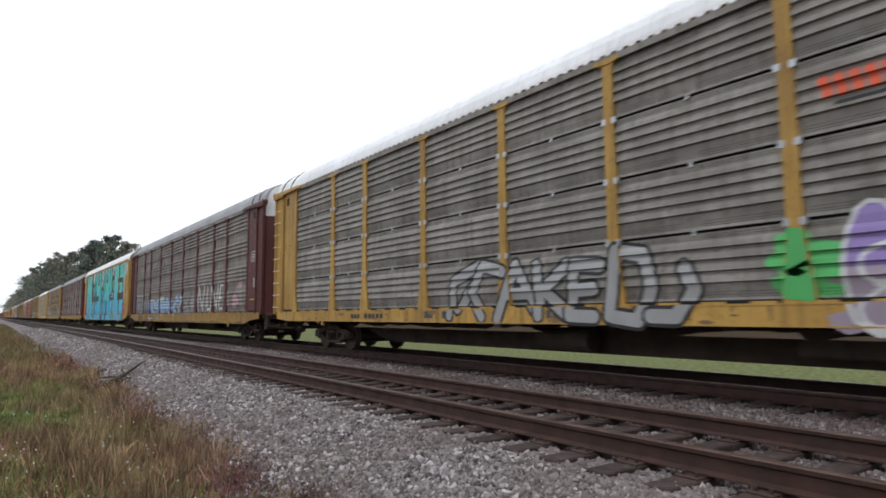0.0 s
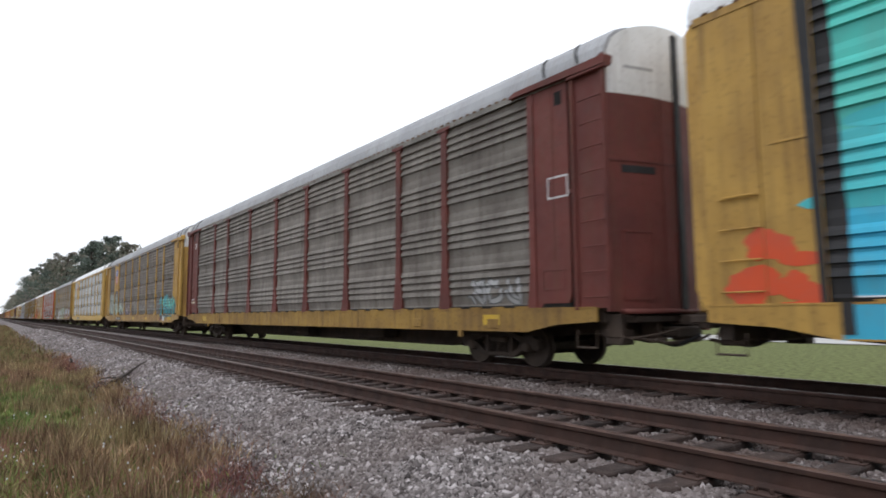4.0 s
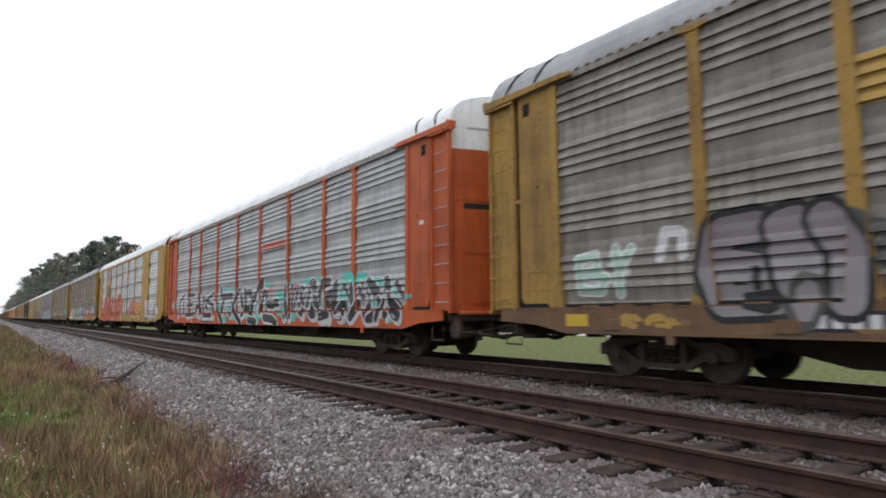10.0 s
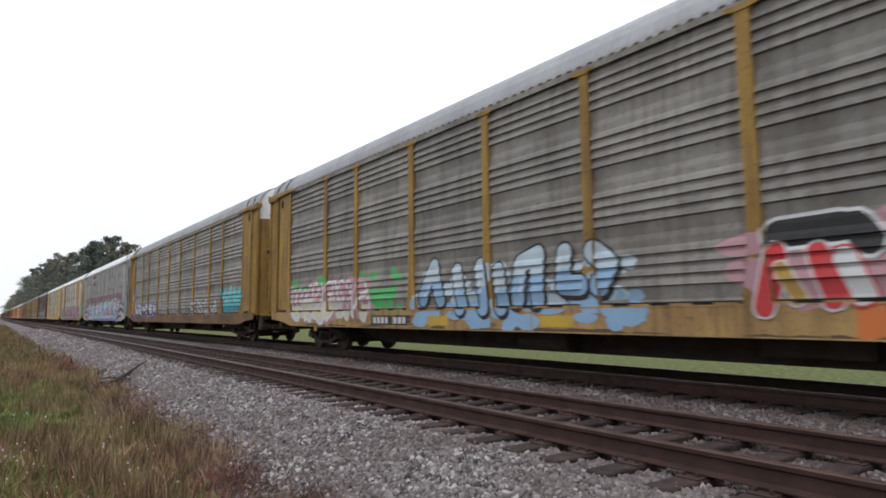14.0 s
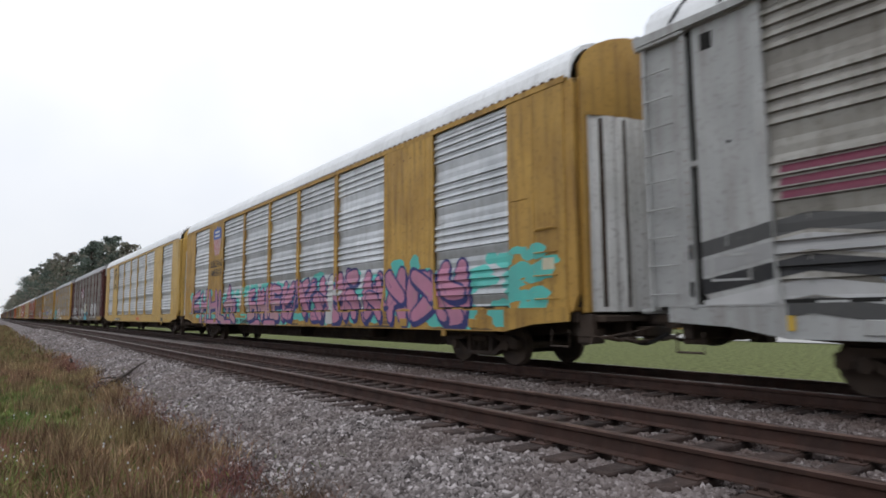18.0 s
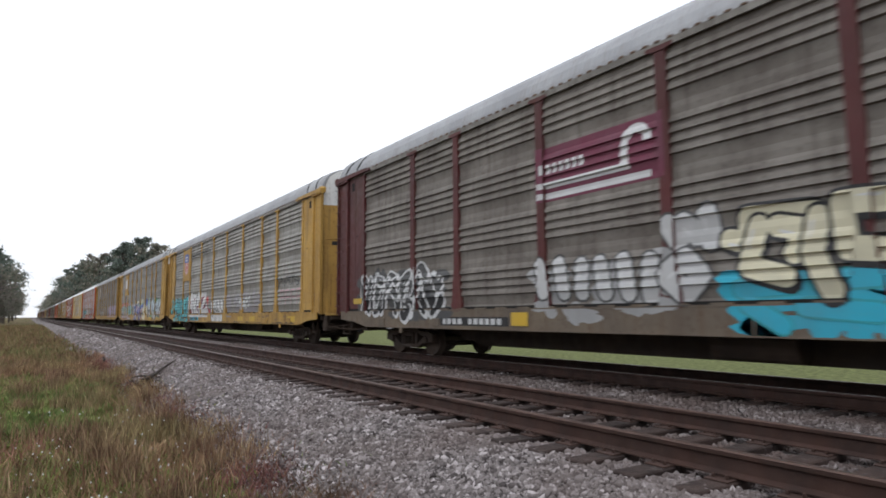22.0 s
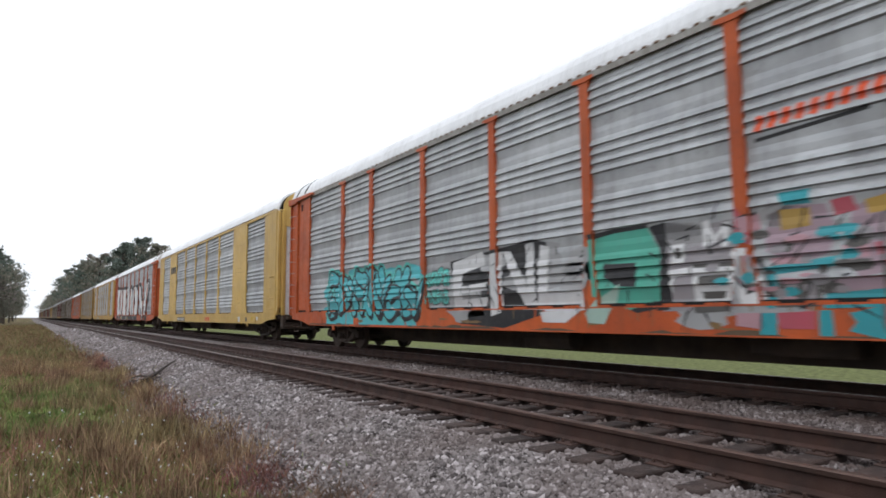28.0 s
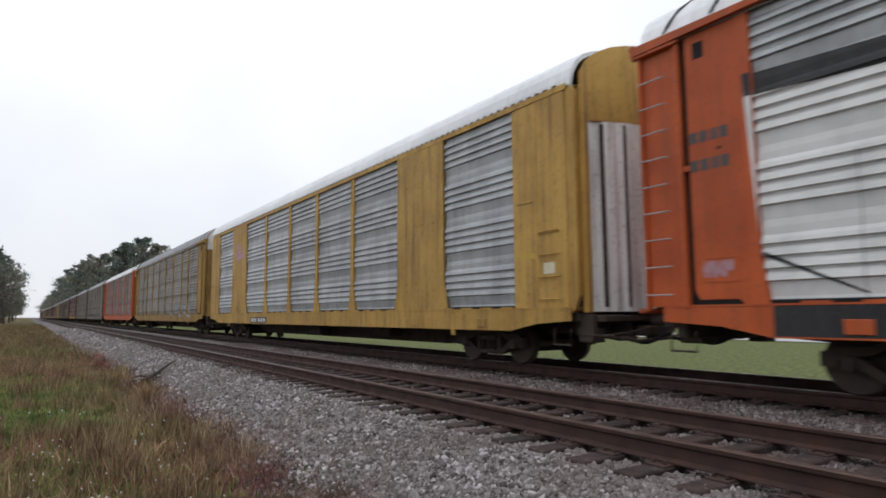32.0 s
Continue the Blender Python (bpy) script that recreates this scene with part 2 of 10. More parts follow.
# ---- mesh helpers ----
class Shape:
    """Vertices and faces gathered into one mesh."""

    def __init__(self):
        self.v, self.f, self.mi = [], [], []

    def add(self, verts, faces, mi=0):
        k = len(self.v)
        self.v += [tuple(p) for p in verts]
        self.f += [tuple(i + k for i in q) for q in faces]
        self.mi += [mi] * len(faces)
        return self

    def box(self, x0, x1, y0, y1, z0, z1, c=0.0, mi=0):
        """A box, its edges cut by c."""
        if c <= 0:
            v = [(x, y, z) for x in (x0, x1) for y in (y0, y1) for z in (z0, z1)]
            return self.add(v, [(0, 1, 3, 2), (4, 6, 7, 5), (0, 4, 5, 1), (2, 3, 7, 6), (0, 2, 6, 4), (1, 5, 7, 3)], mi)
        bm = bmesh.new()
        bmesh.ops.create_cube(bm, size=1)
        bmesh.ops.scale(bm, vec=(x1 - x0, y1 - y0, z1 - z0), verts=bm.verts)
        bmesh.ops.translate(bm, vec=((x0 + x1) / 2, (y0 + y1) / 2, (z0 + z1) / 2), verts=bm.verts)
        bmesh.ops.bevel(bm, geom=bm.edges[:], offset=c, segments=1, affect="EDGES")
        return self.take(bm, mi)

    def take(self, bm, mi=0):
        bm.verts.index_update()
        self.add([v.co[:] for v in bm.verts], [[v.index for v in f.verts] for f in bm.faces], mi)
        bm.free()
        return self

    def prism(self, outline, axis, a, b, mi=0):
        """An outline of (u, w) carried along an axis from a to b. Axis x: (y, z); y: (x, z); z: (x, y)."""
        def at(u, w, d):
            return {"x": (d, u, w), "y": (u, d, w), "z": (u, w, d)}[axis]
        n = len(outline)
        v = [at(u, w, a) for u, w in outline] + [at(u, w, b) for u, w in outline]
        return self.add(v, [(i, (i + 1) % n, n + (i + 1) % n, n + i) for i in range(n)] + [tuple(range(n))[::-1], tuple(range(n, 2 * n))], mi)

    def disc(self, centre, axis, profile, n=20, mi=0):
        """A solid of revolution about an axis: profile of (along, radius)."""
        cx, cy, cz = centre
        rings = []
        for d, r in profile:
            ring = []
            for i in range(n):
                a = 2 * math.pi * i / n
                u, w = r * math.cos(a), r * math.sin(a)
                ring.append({"x": (cx + d, cy + u, cz + w), "y": (cx + u, cy + d, cz + w), "z": (cx + u, cy + w, cz + d)}[axis])
            rings.append(ring)
        v = [p for r in rings for p in r]
        f = [(j * n + i, j * n + (i + 1) % n, (j + 1) * n + (i + 1) % n, (j + 1) * n + i) for j in range(len(rings) - 1) for i in range(n)]
        return self.add(v, f + [tuple(range(n))[::-1], tuple(range((len(rings) - 1) * n, len(rings) * n))], mi)

    def tube(self, path, r, n=6, mi=0):
        path = [Vector(p) for p in path]
        v, f = [], []
        for k, p in enumerate(path):
            d = (path[min(k + 1, len(path) - 1)] - path[max(k - 1, 0)]).normalized()
            a = d.orthogonal().normalized()
            b = d.cross(a)
            rr = r[k] if isinstance(r, (list, tuple)) else r
            v += [p + rr * (math.cos(2 * math.pi * i / n) * a + math.sin(2 * math.pi * i / n) * b) for i in range(n)]
        for k in range(len(path) - 1):
            f += [(k * n + i, k * n + (i + 1) % n, (k + 1) * n + (i + 1) % n, (k + 1) * n + i) for i in range(n)]
        return self.add(v, f + [tuple(range(n))[::-1], tuple(range((len(path) - 1) * n, len(path) * n))], mi)

    def grid(self, rows, mi=0, closed=False):
        """Rows of points of equal length, joined into a sheet."""
        n = len(rows[0])
        v = [p for r in rows for p in r]
        return self.add(v, [(j * n + i, j * n + i + 1, (j + 1) * n + i + 1, (j + 1) * n + i) for j in range(len(rows) - 1) for i in range(n - 1)], mi)

    def mesh(self, name, *mats, smooth=False):
        me = bpy.data.meshes.new(name)
        me.from_pydata(self.v, [], self.f)
        for m in mats:
            me.materials.append(m)
        if len(mats) > 1:
            me.polygons.foreach_set("material_index", self.mi)
        if smooth:
            me.polygons.foreach_set("use_smooth", [True] * len(self.f))
        bm = bmesh.new()
        bm.from_mesh(me)
        bmesh.ops.recalc_face_normals(bm, faces=bm.faces)
        bm.to_mesh(me)
        bm.free()
        return me


CACHE = {}


def cached(key, make):
    if key not in CACHE:
        CACHE[key] = make()
    return CACHE[key]


def put(name, mesh, parent=None, at=(0, 0, 0), label=""):
    """Links a mesh as one object, under a thing or a part."""
    ob = new(name, mesh)
    ob.location = at
    if parent is not None:
        ob.parent = parent
    if label:
        ob["label"] = label
    return ob


# ---- the ground, the ballast and the two tracks ----
TRACK_NEAR, TRACK_FAR = 5.342, 9.66
BED = [(1.7, -0.80), (2.1, -0.70), (2.45, -0.60), (3.85, -0.265), (4.3, -0.270), (4.7, -0.285), (6.0, -0.285), (6.9, -0.265), (7.5, -0.30), (8.1, -0.265), (11.1, -0.265), (12.4, -0.62), (12.9, -0.86)]


def bed_z(x):
    return float(np.interp(x, [p[0] for p in BED], [p[1] for p in BED]))


def land_z(x, y):
    z = float(np.interp(x, [-40, -4, 0.5, 2.2, 12.6, 16, 60], [-0.95, -0.80, -0.76, -0.74, -0.9, -0.82, -0.75]))
    near = max(0.0, 1 - (abs(x) + abs(y)) / 90)
    return z + near * 0.10 * noise.noise((x * 0.35, y * 0.22, 3.1)) * (1 if x < 2.2 else 0.3)


def land_material():
    m = bpy.data.materials.new("grassland")
    m.use_nodes = True
    n, l = m.node_tree.nodes, m.node_tree.links
    b = n["Principled BSDF"]
    b.inputs["Roughness"].default_value, b.inputs["Specular IOR Level"].default_value = 1.0, 0.1
    tc = n.new("ShaderNodeTexCoord")
    big, small = n.new("ShaderNodeTexNoise"), n.new("ShaderNodeTexNoise")
    big.inputs["Scale"].default_value, big.inputs["Detail"].default_value = 0.35, 6
    small.inputs["Scale"].default_value, small.inputs["Detail"].default_value = 5.0, 9
    cr = n.new("ShaderNodeValToRGB")
    e = cr.color_ramp.elements
    e[0].position, e[0].color = 0.36, (0.088, 0.100, 0.034, 1)
    e[1].position, e[1].color = 0.64, (0.142, 0.094, 0.057, 1)
    e.new(0.5).color = (0.117, 0.090, 0.046, 1)
    mx = n.new("ShaderNodeMixRGB")
    mx.blend_type = "MULTIPLY"
    mx.inputs[0].default_value = 0.75
    sr = n.new("ShaderNodeMapRange")
    sr.inputs[1].default_value, sr.inputs[2].default_value, sr.inputs[3].default_value, sr.inputs[4].default_value = 0.32, 0.68, 0.35, 1.6
    # mown verge beyond the tracks, brighter green
    sep = n.new("ShaderNodeSeparateXYZ")
    side = n.new("ShaderNodeMapRange")
    side.inputs[1].default_value, side.inputs[2].default_value = 12.0, 14.0
    vx = n.new("ShaderNodeMixRGB")
    vx.inputs[2].default_value = (0.108, 0.120, 0.044, 1)
    l.new(tc.outputs["Object"], sep.inputs[0])
    l.new(sep.outputs[0], side.inputs[0])
    for t in (big, small):
        l.new(tc.outputs["Object"], t.inputs["Vector"])
    l.new(big.outputs[0], cr.inputs[0])
    l.new(side.outputs[0], vx.inputs[0])
    l.new(cr.outputs[0], vx.inputs[1])
    l.new(small.outputs[0], sr.inputs[0])
    l.new(vx.outputs[0], mx.inputs[1])
    l.new(sr.outputs[0], mx.inputs[2])
    l.new(mx.outputs[0], b.inputs["Base Color"])
    bp = n.new("ShaderNodeBump")
    bp.inputs["Strength"].default_value, bp.inputs["Distance"].default_value = 0.8, 0.05
    l.new(small.outputs[0], bp.inputs["Height"])
    l.new(bp.outputs[0], b.inputs["Normal"])
    return m


def ballast_material(name, island, dusty=False):
    m = bpy.data.materials.new(name)
    m.use_nodes = True
    n, l = m.node_tree.nodes, m.node_tree.links
    b = n["Principled BSDF"]
    b.inputs["Roughness"].default_value, b.inputs["Specular IOR Level"].default_value = 0.85, 0.25
    tc = n.new("ShaderNodeTexCoord")
    cr = n.new("ShaderNodeValToRGB")
    e = cr.color_ramp.elements
    e[0].position, e[0].color = 0.0, (0.052, 0.043, 0.042, 1)
    e[1].position, e[1].color = 1.0, (0.50, 0.455, 0.45, 1)
    e.new(0.35).color = (0.155, 0.134, 0.129, 1)
    e.new(0.80).color = (0.255, 0.226, 0.220, 1)
    if not island:
        for q in e:
            q.color = tuple(0.78 * c for c in q.color[:3]) + (1,)
    big = n.new("ShaderNodeTexNoise")
    big.inputs["Scale"].default_value, big.inputs["Detail"].default_value = 0.8, 5
    l.new(tc.outputs["Object"], big.inputs["Vector"])
    if island:
        geo = n.new("ShaderNodeNewGeometry")
        l.new(geo.outputs["Random Per Island"], cr.inputs[0])
        fine = n.new("ShaderNodeTexNoise")
        fine.inputs["Scale"].default_value = 70
        l.new(tc.outputs["Object"], fine.inputs["Vector"])
        height = fine.outputs[0]
    else:
        vo = n.new("ShaderNodeTexVoronoi")
        vo.inputs["Scale"].default_value = 19
        l.new(tc.outputs["Object"], vo.inputs["Vector"])
        sp = n.new("ShaderNodeSeparateColor")
        l.new(vo.outputs["Color"], sp.inputs[0])
        l.new(sp.outputs[0], cr.inputs[0])
        inv = n.new("ShaderNodeMath")
        inv.operation = "SUBTRACT"
        inv.inputs[0].default_value = 1
        l.new(vo.outputs["Distance"], inv.inputs[1])
        height = inv.outputs[0]
    # rusty brake dust along the rails; where dusty, also darkened for the train's shade
    mx = n.new("ShaderNodeMixRGB")
    mr = n.new("ShaderNodeMapRange")
    mr.inputs[1].default_value, mr.inputs[2].default_value, mr.inputs[4].default_value = (0.30, 0.60, 0.85) if dusty else (0.42, 0.66, 0.55)
    l.new(big.outputs[0], mr.inputs[0])
    l.new(mr.outputs[0], mx.inputs[0])
    l.new(cr.outputs[0], mx.inputs[1])
    mx.inputs[2].default_value = (0.105, 0.075, 0.066, 1) if dusty else (0.150, 0.116, 0.106, 1)
    l.new(mx.outputs[0], b.inputs["Base Color"])
    bp = n.new("ShaderNodeBump")
    bp.inputs["Strength"].default_value, bp.inputs["Distance"].default_value = (0.3 if island else 1.0), 0.03
    l.new(height, bp.inputs["Height"])
    l.new(bp.outputs[0], b.inputs["Normal"])
    return m


def steps(a, b, first, growth):
    out, d = [a], first
    while out[-1] < b:
        out.append(min(b, out[-1] + d))
        d *= growth
    return out


def build_ground():
    xs = [-v for v in steps(2.0, 4000, 0.6, 1.22)][::-1] + [-1.4, -0.8, -0.2, 0.4, 1.0, 1.6, 2.0, 2.3, 4.0, 8.0, 12.0] + steps(13.0, 4000, 0.8, 1.3)
    ys = [-v for v in steps(1.0, 900, 0.7, 1.3)][::-1] + steps(0.0, 4000, 0.7, 1.045)
    me = Shape().grid([[(x, y, land_z(x, y)) for x in xs] for y in ys]).mesh("ground", land_material(), smooth=True)
    tagged(put("ground", me), "rough brown and green grass along the railway", "ground", kind="structure")
    ys = [-v for v in steps(0.5, 400, 0.4, 1.2)][::-1] + steps(0.0, 2600, 0.35, 1.03)
    xs = sorted({p[0] for p in BED} | {2.8, 3.1, 3.5, 4.2, 5.3, 6.1, 8.8, 9.6, 10.4, 11.7})
    rows = [[(x + (0.22 * noise.noise((y * 0.5, 1.7, 0)) if x < 2.3 else 0), y, bed_z(x) + 0.02 * noise.noise((x * 1.3, y * 1.1, 7))) for x in xs] for y in ys]
    me = Shape().grid(rows).mesh("ballast_bed", ballast_material("ballast_far", False))
    tagged(put("ballast_bed", me), "grey crushed stone ballast bed under two tracks", "ballast", kind="structure")


def scatter_stones(name, count, area, sizes, seed, dusty=False):
    """Loose stones, joined into one mesh."""
    rng = np.random.default_rng(seed)
    base = np.array([(x, y, z) for x in (-0.8, 0.8) for y in (-0.8, 0.8) for z in (-0.8, 0.8)])
    tris = np.array([(0, 1, 3), (0, 3, 2), (4, 6, 7), (4, 7, 5), (0, 4, 5), (0, 5, 1), (2, 3, 7), (2, 7, 6), (0, 2, 6), (0, 6, 4), (1, 5, 7), (1, 7, 3)])
    ico_n = len(base)
    x0, x1, y0, y1 = area
    xs = rng.uniform(x0, x1, count)
    u = rng.uniform(0, 1, count)
    ys = y0 + (y1 - y0) * u ** 1.7
    keep = np.ones(count, bool)
    for track in (TRACK_NEAR, TRACK_FAR):
        for s in (-0.7525, 0.7525):
            keep &= np.abs(xs - track - s) > 0.085
    edge = 2.22 + 0.035 * np.clip(ys - 7, 0, 12) + 0.25 * np.sin(ys * 1.3) + 0.2 * np.sin(ys * 3.7 + 1)
    keep &= (xs > edge + rng.exponential(0.12, count) - 0.25)
    # the tops of the ties of the near track stay mostly bare between the rails
    tie_at = np.abs((ys + 6.17 + 0.2675) % 0.535 - 0.2675)
    on_tie = (tie_at < 0.125) & (xs > 4.22 + 0.12 * np.sin(ys * 9)) & (xs < 6.6)
    keep &= ~(on_tie & (rng.uniform(0, 1, count) < 0.86))
    xs, ys = xs[keep], ys[keep]
    k = len(xs)
    r = rng.uniform(sizes[0], sizes[1], k) * (1 + 0.018 * ys)
    sc = r[:, None] * rng.uniform(0.5, 1.4, (k, 3))
    jit = base[None] + rng.uniform(-0.45, 0.45, (k, ico_n, 3))
    q = rng.normal(size=(k, 4))
    q /= np.linalg.norm(q, axis=1)[:, None]
    w, a, b, c = q.T
    rot = np.stack([1 - 2 * (b * b + c * c), 2 * (a * b - c * w), 2 * (a * c + b * w), 2 * (a * b + c * w), 1 - 2 * (a * a + c * c), 2 * (b * c - a * w), 2 * (a * c - b * w), 2 * (b * c + a * w), 1 - 2 * (a * a + b * b)], 1).reshape(k, 3, 3)
    pts = np.einsum("kij,knj->kni", rot, jit * sc[:, None, :])
    z = np.interp(xs, [p[0] for p in BED], [p[1] for p in BED])
    # between the rails the stone lies a little below the tops of the ties
    pts += np.stack([xs, ys, z + r * rng.uniform(0.0, 0.55, k)], 1)[:, None, :]
    me = bpy.data.meshes.new(name)
    v = pts.reshape(-1, 3)
    f = (tris[None] + (np.arange(k) * ico_n)[:, None, None]).reshape(-1, 3)
    me.vertices.add(len(v))
    me.vertices.foreach_set("co", v.ravel())
    me.loops.add(f.size)
    me.loops.foreach_set("vertex_index", f.ravel())
    me.polygons.add(len(f))
    me.polygons.foreach_set("loop_start", np.arange(0, f.size, 3))
    me.polygons.foreach_set("loop_total", np.full(len(f), 3))
    me.update()
    me.materials.append(cached(("stones", dusty), lambda: ballast_material("ballast_dusty" if dusty else "ballast_stone", True, dusty)))
    return tagged(put(name, me), "loose brown dusty ballast stones between the tracks, darkened for shade" if dusty else "loose angular grey ballast stones", "ballast", kind="stuff")


RAIL = [(-0.070, 0.0), (0.070, 0.0), (0.070, 0.012), (0.014, 0.034), (0.010, 0.128), (0.036, 0.146), (0.038, 0.178), (0.030, 0.190), (-0.030, 0.190), (-0.038, 0.178), (-0.036, 0.146), (-0.010, 0.128), (-0.014, 0.034), (-0.070, 0.012)]


def build_track(centre, name, tie_far, worn):
    for s in (-1, 1):
        x = centre + s * 0.7525
        sh = Shape()
        n = len(RAIL)
        for a, b in ((-60, 60), (60, 400), (400, 2500)):
            sh.add([(x + u, y, w - 0.190) for y in (a, b) for u, w in RAIL], [(i, (i + 1) % n, n + (i + 1) % n, n + i) for i in range(n)])
            sh.mi[-n:] = [1 if i in (6, 7, 8) else 0 for i in range(n)]
        me = sh.mesh("rail", M["rail"], M["rail_top"])
        tagged(put("rail", me), "rusty brown steel rail" + (""), "rail", group="rails", kind="structure")
    tie = cached("tie", lambda: Shape().box(-1.28, 1.28, -0.115, 0.115, -0.18, 0.0, 0.012).mesh("tie", M["tie"]))
    plate = cached("plate", lambda: Shape().box(-0.18, 0.18, -0.10, 0.10, 0.0, 0.014, 0.004).box(-0.13, -0.10, -0.07, -0.045, 0.014, 0.05, 0.006).box(0.10, 0.13, 0.045, 0.07, 0.014, 0.05, 0.006)
                   .box(-0.13, -0.10, 0.045, 0.07, 0.014, 0.046, 0.006).box(0.09, 0.12, -0.07, -0.045, 0.014, 0.04, 0.006).mesh("tie_plate", M["plate"]))
    rng = random.Random(int(centre * 10))
    y, k = -6.17 + (0.02 if worn else 0.0), 0
    while y < tie_far:
        ob = tagged(put("tie", tie, None, (centre + rng.uniform(-0.06, 0.06), y + rng.uniform(-0.03, 0.03), -0.204 + rng.uniform(-0.012, 0.0))), "weathered dark wooden railway tie bedded in ballast", "railway tie", group="ties of the " + name, kind="")
        ob.rotation_euler = (0, 0, rng.uniform(-0.02, 0.02))
        if y < 26:
            for s in (-0.7525, 0.7525):
                put("tie_plate", plate, ob, (centre + s - ob.location.x, 0, 0), "rusty plate with spikes" if k == 0 else "")
        y += 0.535
        k += 1
    # farther on the ties run together
    sh = Shape()
    while y < 420:
        sh.box(centre - 1.28, centre + 1.28, y - 0.115, y + 0.115, -0.36, -0.206)
        y += 0.535
    tagged(put("tie_row", sh.mesh("tie_row", M["tie"])), "far row of dark wooden ties", "railway tie", kind="stuff")


# ---- the autorack cars ----
CAR_LENGTH, SPEED, FIRST = 28.35, 18.179, -6.49
HALF = 1.62
NUDGE = {0: 0.11, 13: -0.10}  # slack in the couplers
POSTS_A = [5.25, 7.20, 10.03, 12.84, 15.51, 18.32, 21.15, 23.10]
POSTS_B = [10.06, 12.87, 15.54, 18.36]
BAYS_A = [2.52] + POSTS_A + [25.83]
PANEL_TOP, ROW, RIB = 4.94, 0.960, 0.155
ROOF = [(0.0, 4.98), (0.015, 5.12), (0.07, 5.29), (0.19, 5.47), (0.38, 5.62), (0.68, 5.74), (1.08, 5.82), (1.62, 5.85)]


def rib_levels():
    """Heights and depths of the corrugated sheet from the top down: four ribs and a flat in each of four rows."""
    out = []
    for i in range(4):
        t = PANEL_TOP - i * ROW
        out += [(t, 0.0), (t - 0.10, 0.0)]
        for k in range(4):
            r = t - 0.10 - k * RIB
            out += [(r - 0.050, 0.028), (r - 0.106, 0.044), (r - 0.122, 0.0), (r - 0.155, 0.0)]
        out.append((t - 0.87, -0.013))
    out.append((PANEL_TOP - 4 * ROW, 0.0))
    return out


POST_FACE = HALF + 0.006
POST = 0.10
LEVELS = rib_levels()
SHEET = -(HALF - 0.056)


def corrugated(w, rows, split):
    """A sheet w wide over the given rows, with thickness and, where split, a slot at each joint."""
    lo, hi = PANEL_TOP - ROW * (rows[-1] + 1) + (0.042 if split else 0), PANEL_TOP - ROW * rows[0]
    if rows[-1] == 3:
        lo = PANEL_TOP - ROW * 4 + 0.035
    pts = [(z, d) for z, d in LEVELS if lo < z < hi - 0.001]
    pts = [(hi, 0.0)] + pts + [(lo, 0.0)]
    sh = Shape()
    sh.grid([[(SHEET - d, 0, z), (SHEET - d, w, z)] for z, d in pts])
    sh.grid([[(SHEET + 0.045, 0, hi), (SHEET + 0.045, w, hi)], [(SHEET + 0.045, 0, lo), (SHEET + 0.045, w, lo)]])
    return sh


def post_shape(capped):
    o = [(-0.20, 1.06), (0.20, 1.06), (0.19, 1.25), (POST, 1.95), (POST, 4.86), (0.14, 4.915), (0.14, 4.94), (-0.14, 4.94), (-0.14, 4.915), (-POST, 4.86), (-POST, 1.95), (-0.19, 1.25)]
    sh = Shape().prism(o, "x", -POST_FACE, -(HALF - 0.07))
    # a pressed ridge down the middle
    sh.prism([(-0.03, 1.30), (0.03, 1.30), (0.03, 4.84), (-0.03, 4.84)], "x", -(POST_FACE + 0.004), -(HALF - 0.02))
    if capped:
        sh.prism([(-0.08, 4.90), (0.08, 4.90), (0.25, 4.93), (0.25, 4.985), (-0.25, 4.985), (-0.25, 4.93)], "x", -(HALF + 0.024), -(HALF - 0.02))
    return sh.prism([(-0.20, 1.06), (0.20, 1.06), (0.19, 1.22), (-0.19, 1.22)], "x", -(HALF + 0.02), -(HALF - 0.02))


def slim_post_shape():
    o = [(-0.24, 1.06), (0.24, 1.06), (0.22, 1.2), (POST, 1.8), (POST, 4.97), (-POST, 4.97), (-POST, 1.8), (-0.22, 1.2)]
    return Shape().prism(o, "x", -POST_FACE, -(HALF - 0.07))


def eave_shape():
    """The top rail of a side, with a row of bolt heads along its upper edge."""
    sh = Shape().prism([(-1.636, 4.93), (-1.636, 5.035), (-1.55, 5.05), (-1.55, 4.97), (-1.60, 4.97), (-1.60, 4.93)], "y", 0.95, 27.4)
    for k in range(110):
        y = 1.2 + 0.238 * k
        sh.box(-1.648, -1.60, y, y + 0.10, 5.034, 5.062, 0, 1)
    return sh


def depth_at(z):
    return float(np.interp(-z, [-p[0] for p in LEVELS], [p[1] for p in LEVELS]))


def perforation(w):
    """Rows of small near-black dots for the round holes punched along the flats of a side sheet."""
    sh = Shape()
    for r in range(4):
        t = PANEL_TOP - r * ROW
        for z in (t - 0.035, t - 0.065, t - 0.80, t - 0.835, t - 0.87):
            n = int((w - 0.3) / 0.042)
            for k in range(n):
                if (k // 9) % 4 == 3:
                    continue
                y = 0.15 + k * 0.042 + (0.02 if round(z * 1000) % 2 else 0)
                sh.add([(SHEET - depth_at(z) - 0.003, y + 0.009 * math.cos(a), z + 0.009 * math.sin(a)) for a in (0, 1.05, 2.1, 3.14, 4.2, 5.24)], [(0, 1, 2, 3, 4, 5)])
    return sh


def hinge_mesh(mat):
    return cached(("hinge", mat.name), lambda: Shape().prism([(-0.035, -0.05), (0.035, -0.05), (0.045, 0.0), (0.035, 0.05), (-0.035, 0.05), (-0.045, 0.0)], "x", -(HALF + 0.012), -(HALF - 0.05)).mesh("hinge", mat))


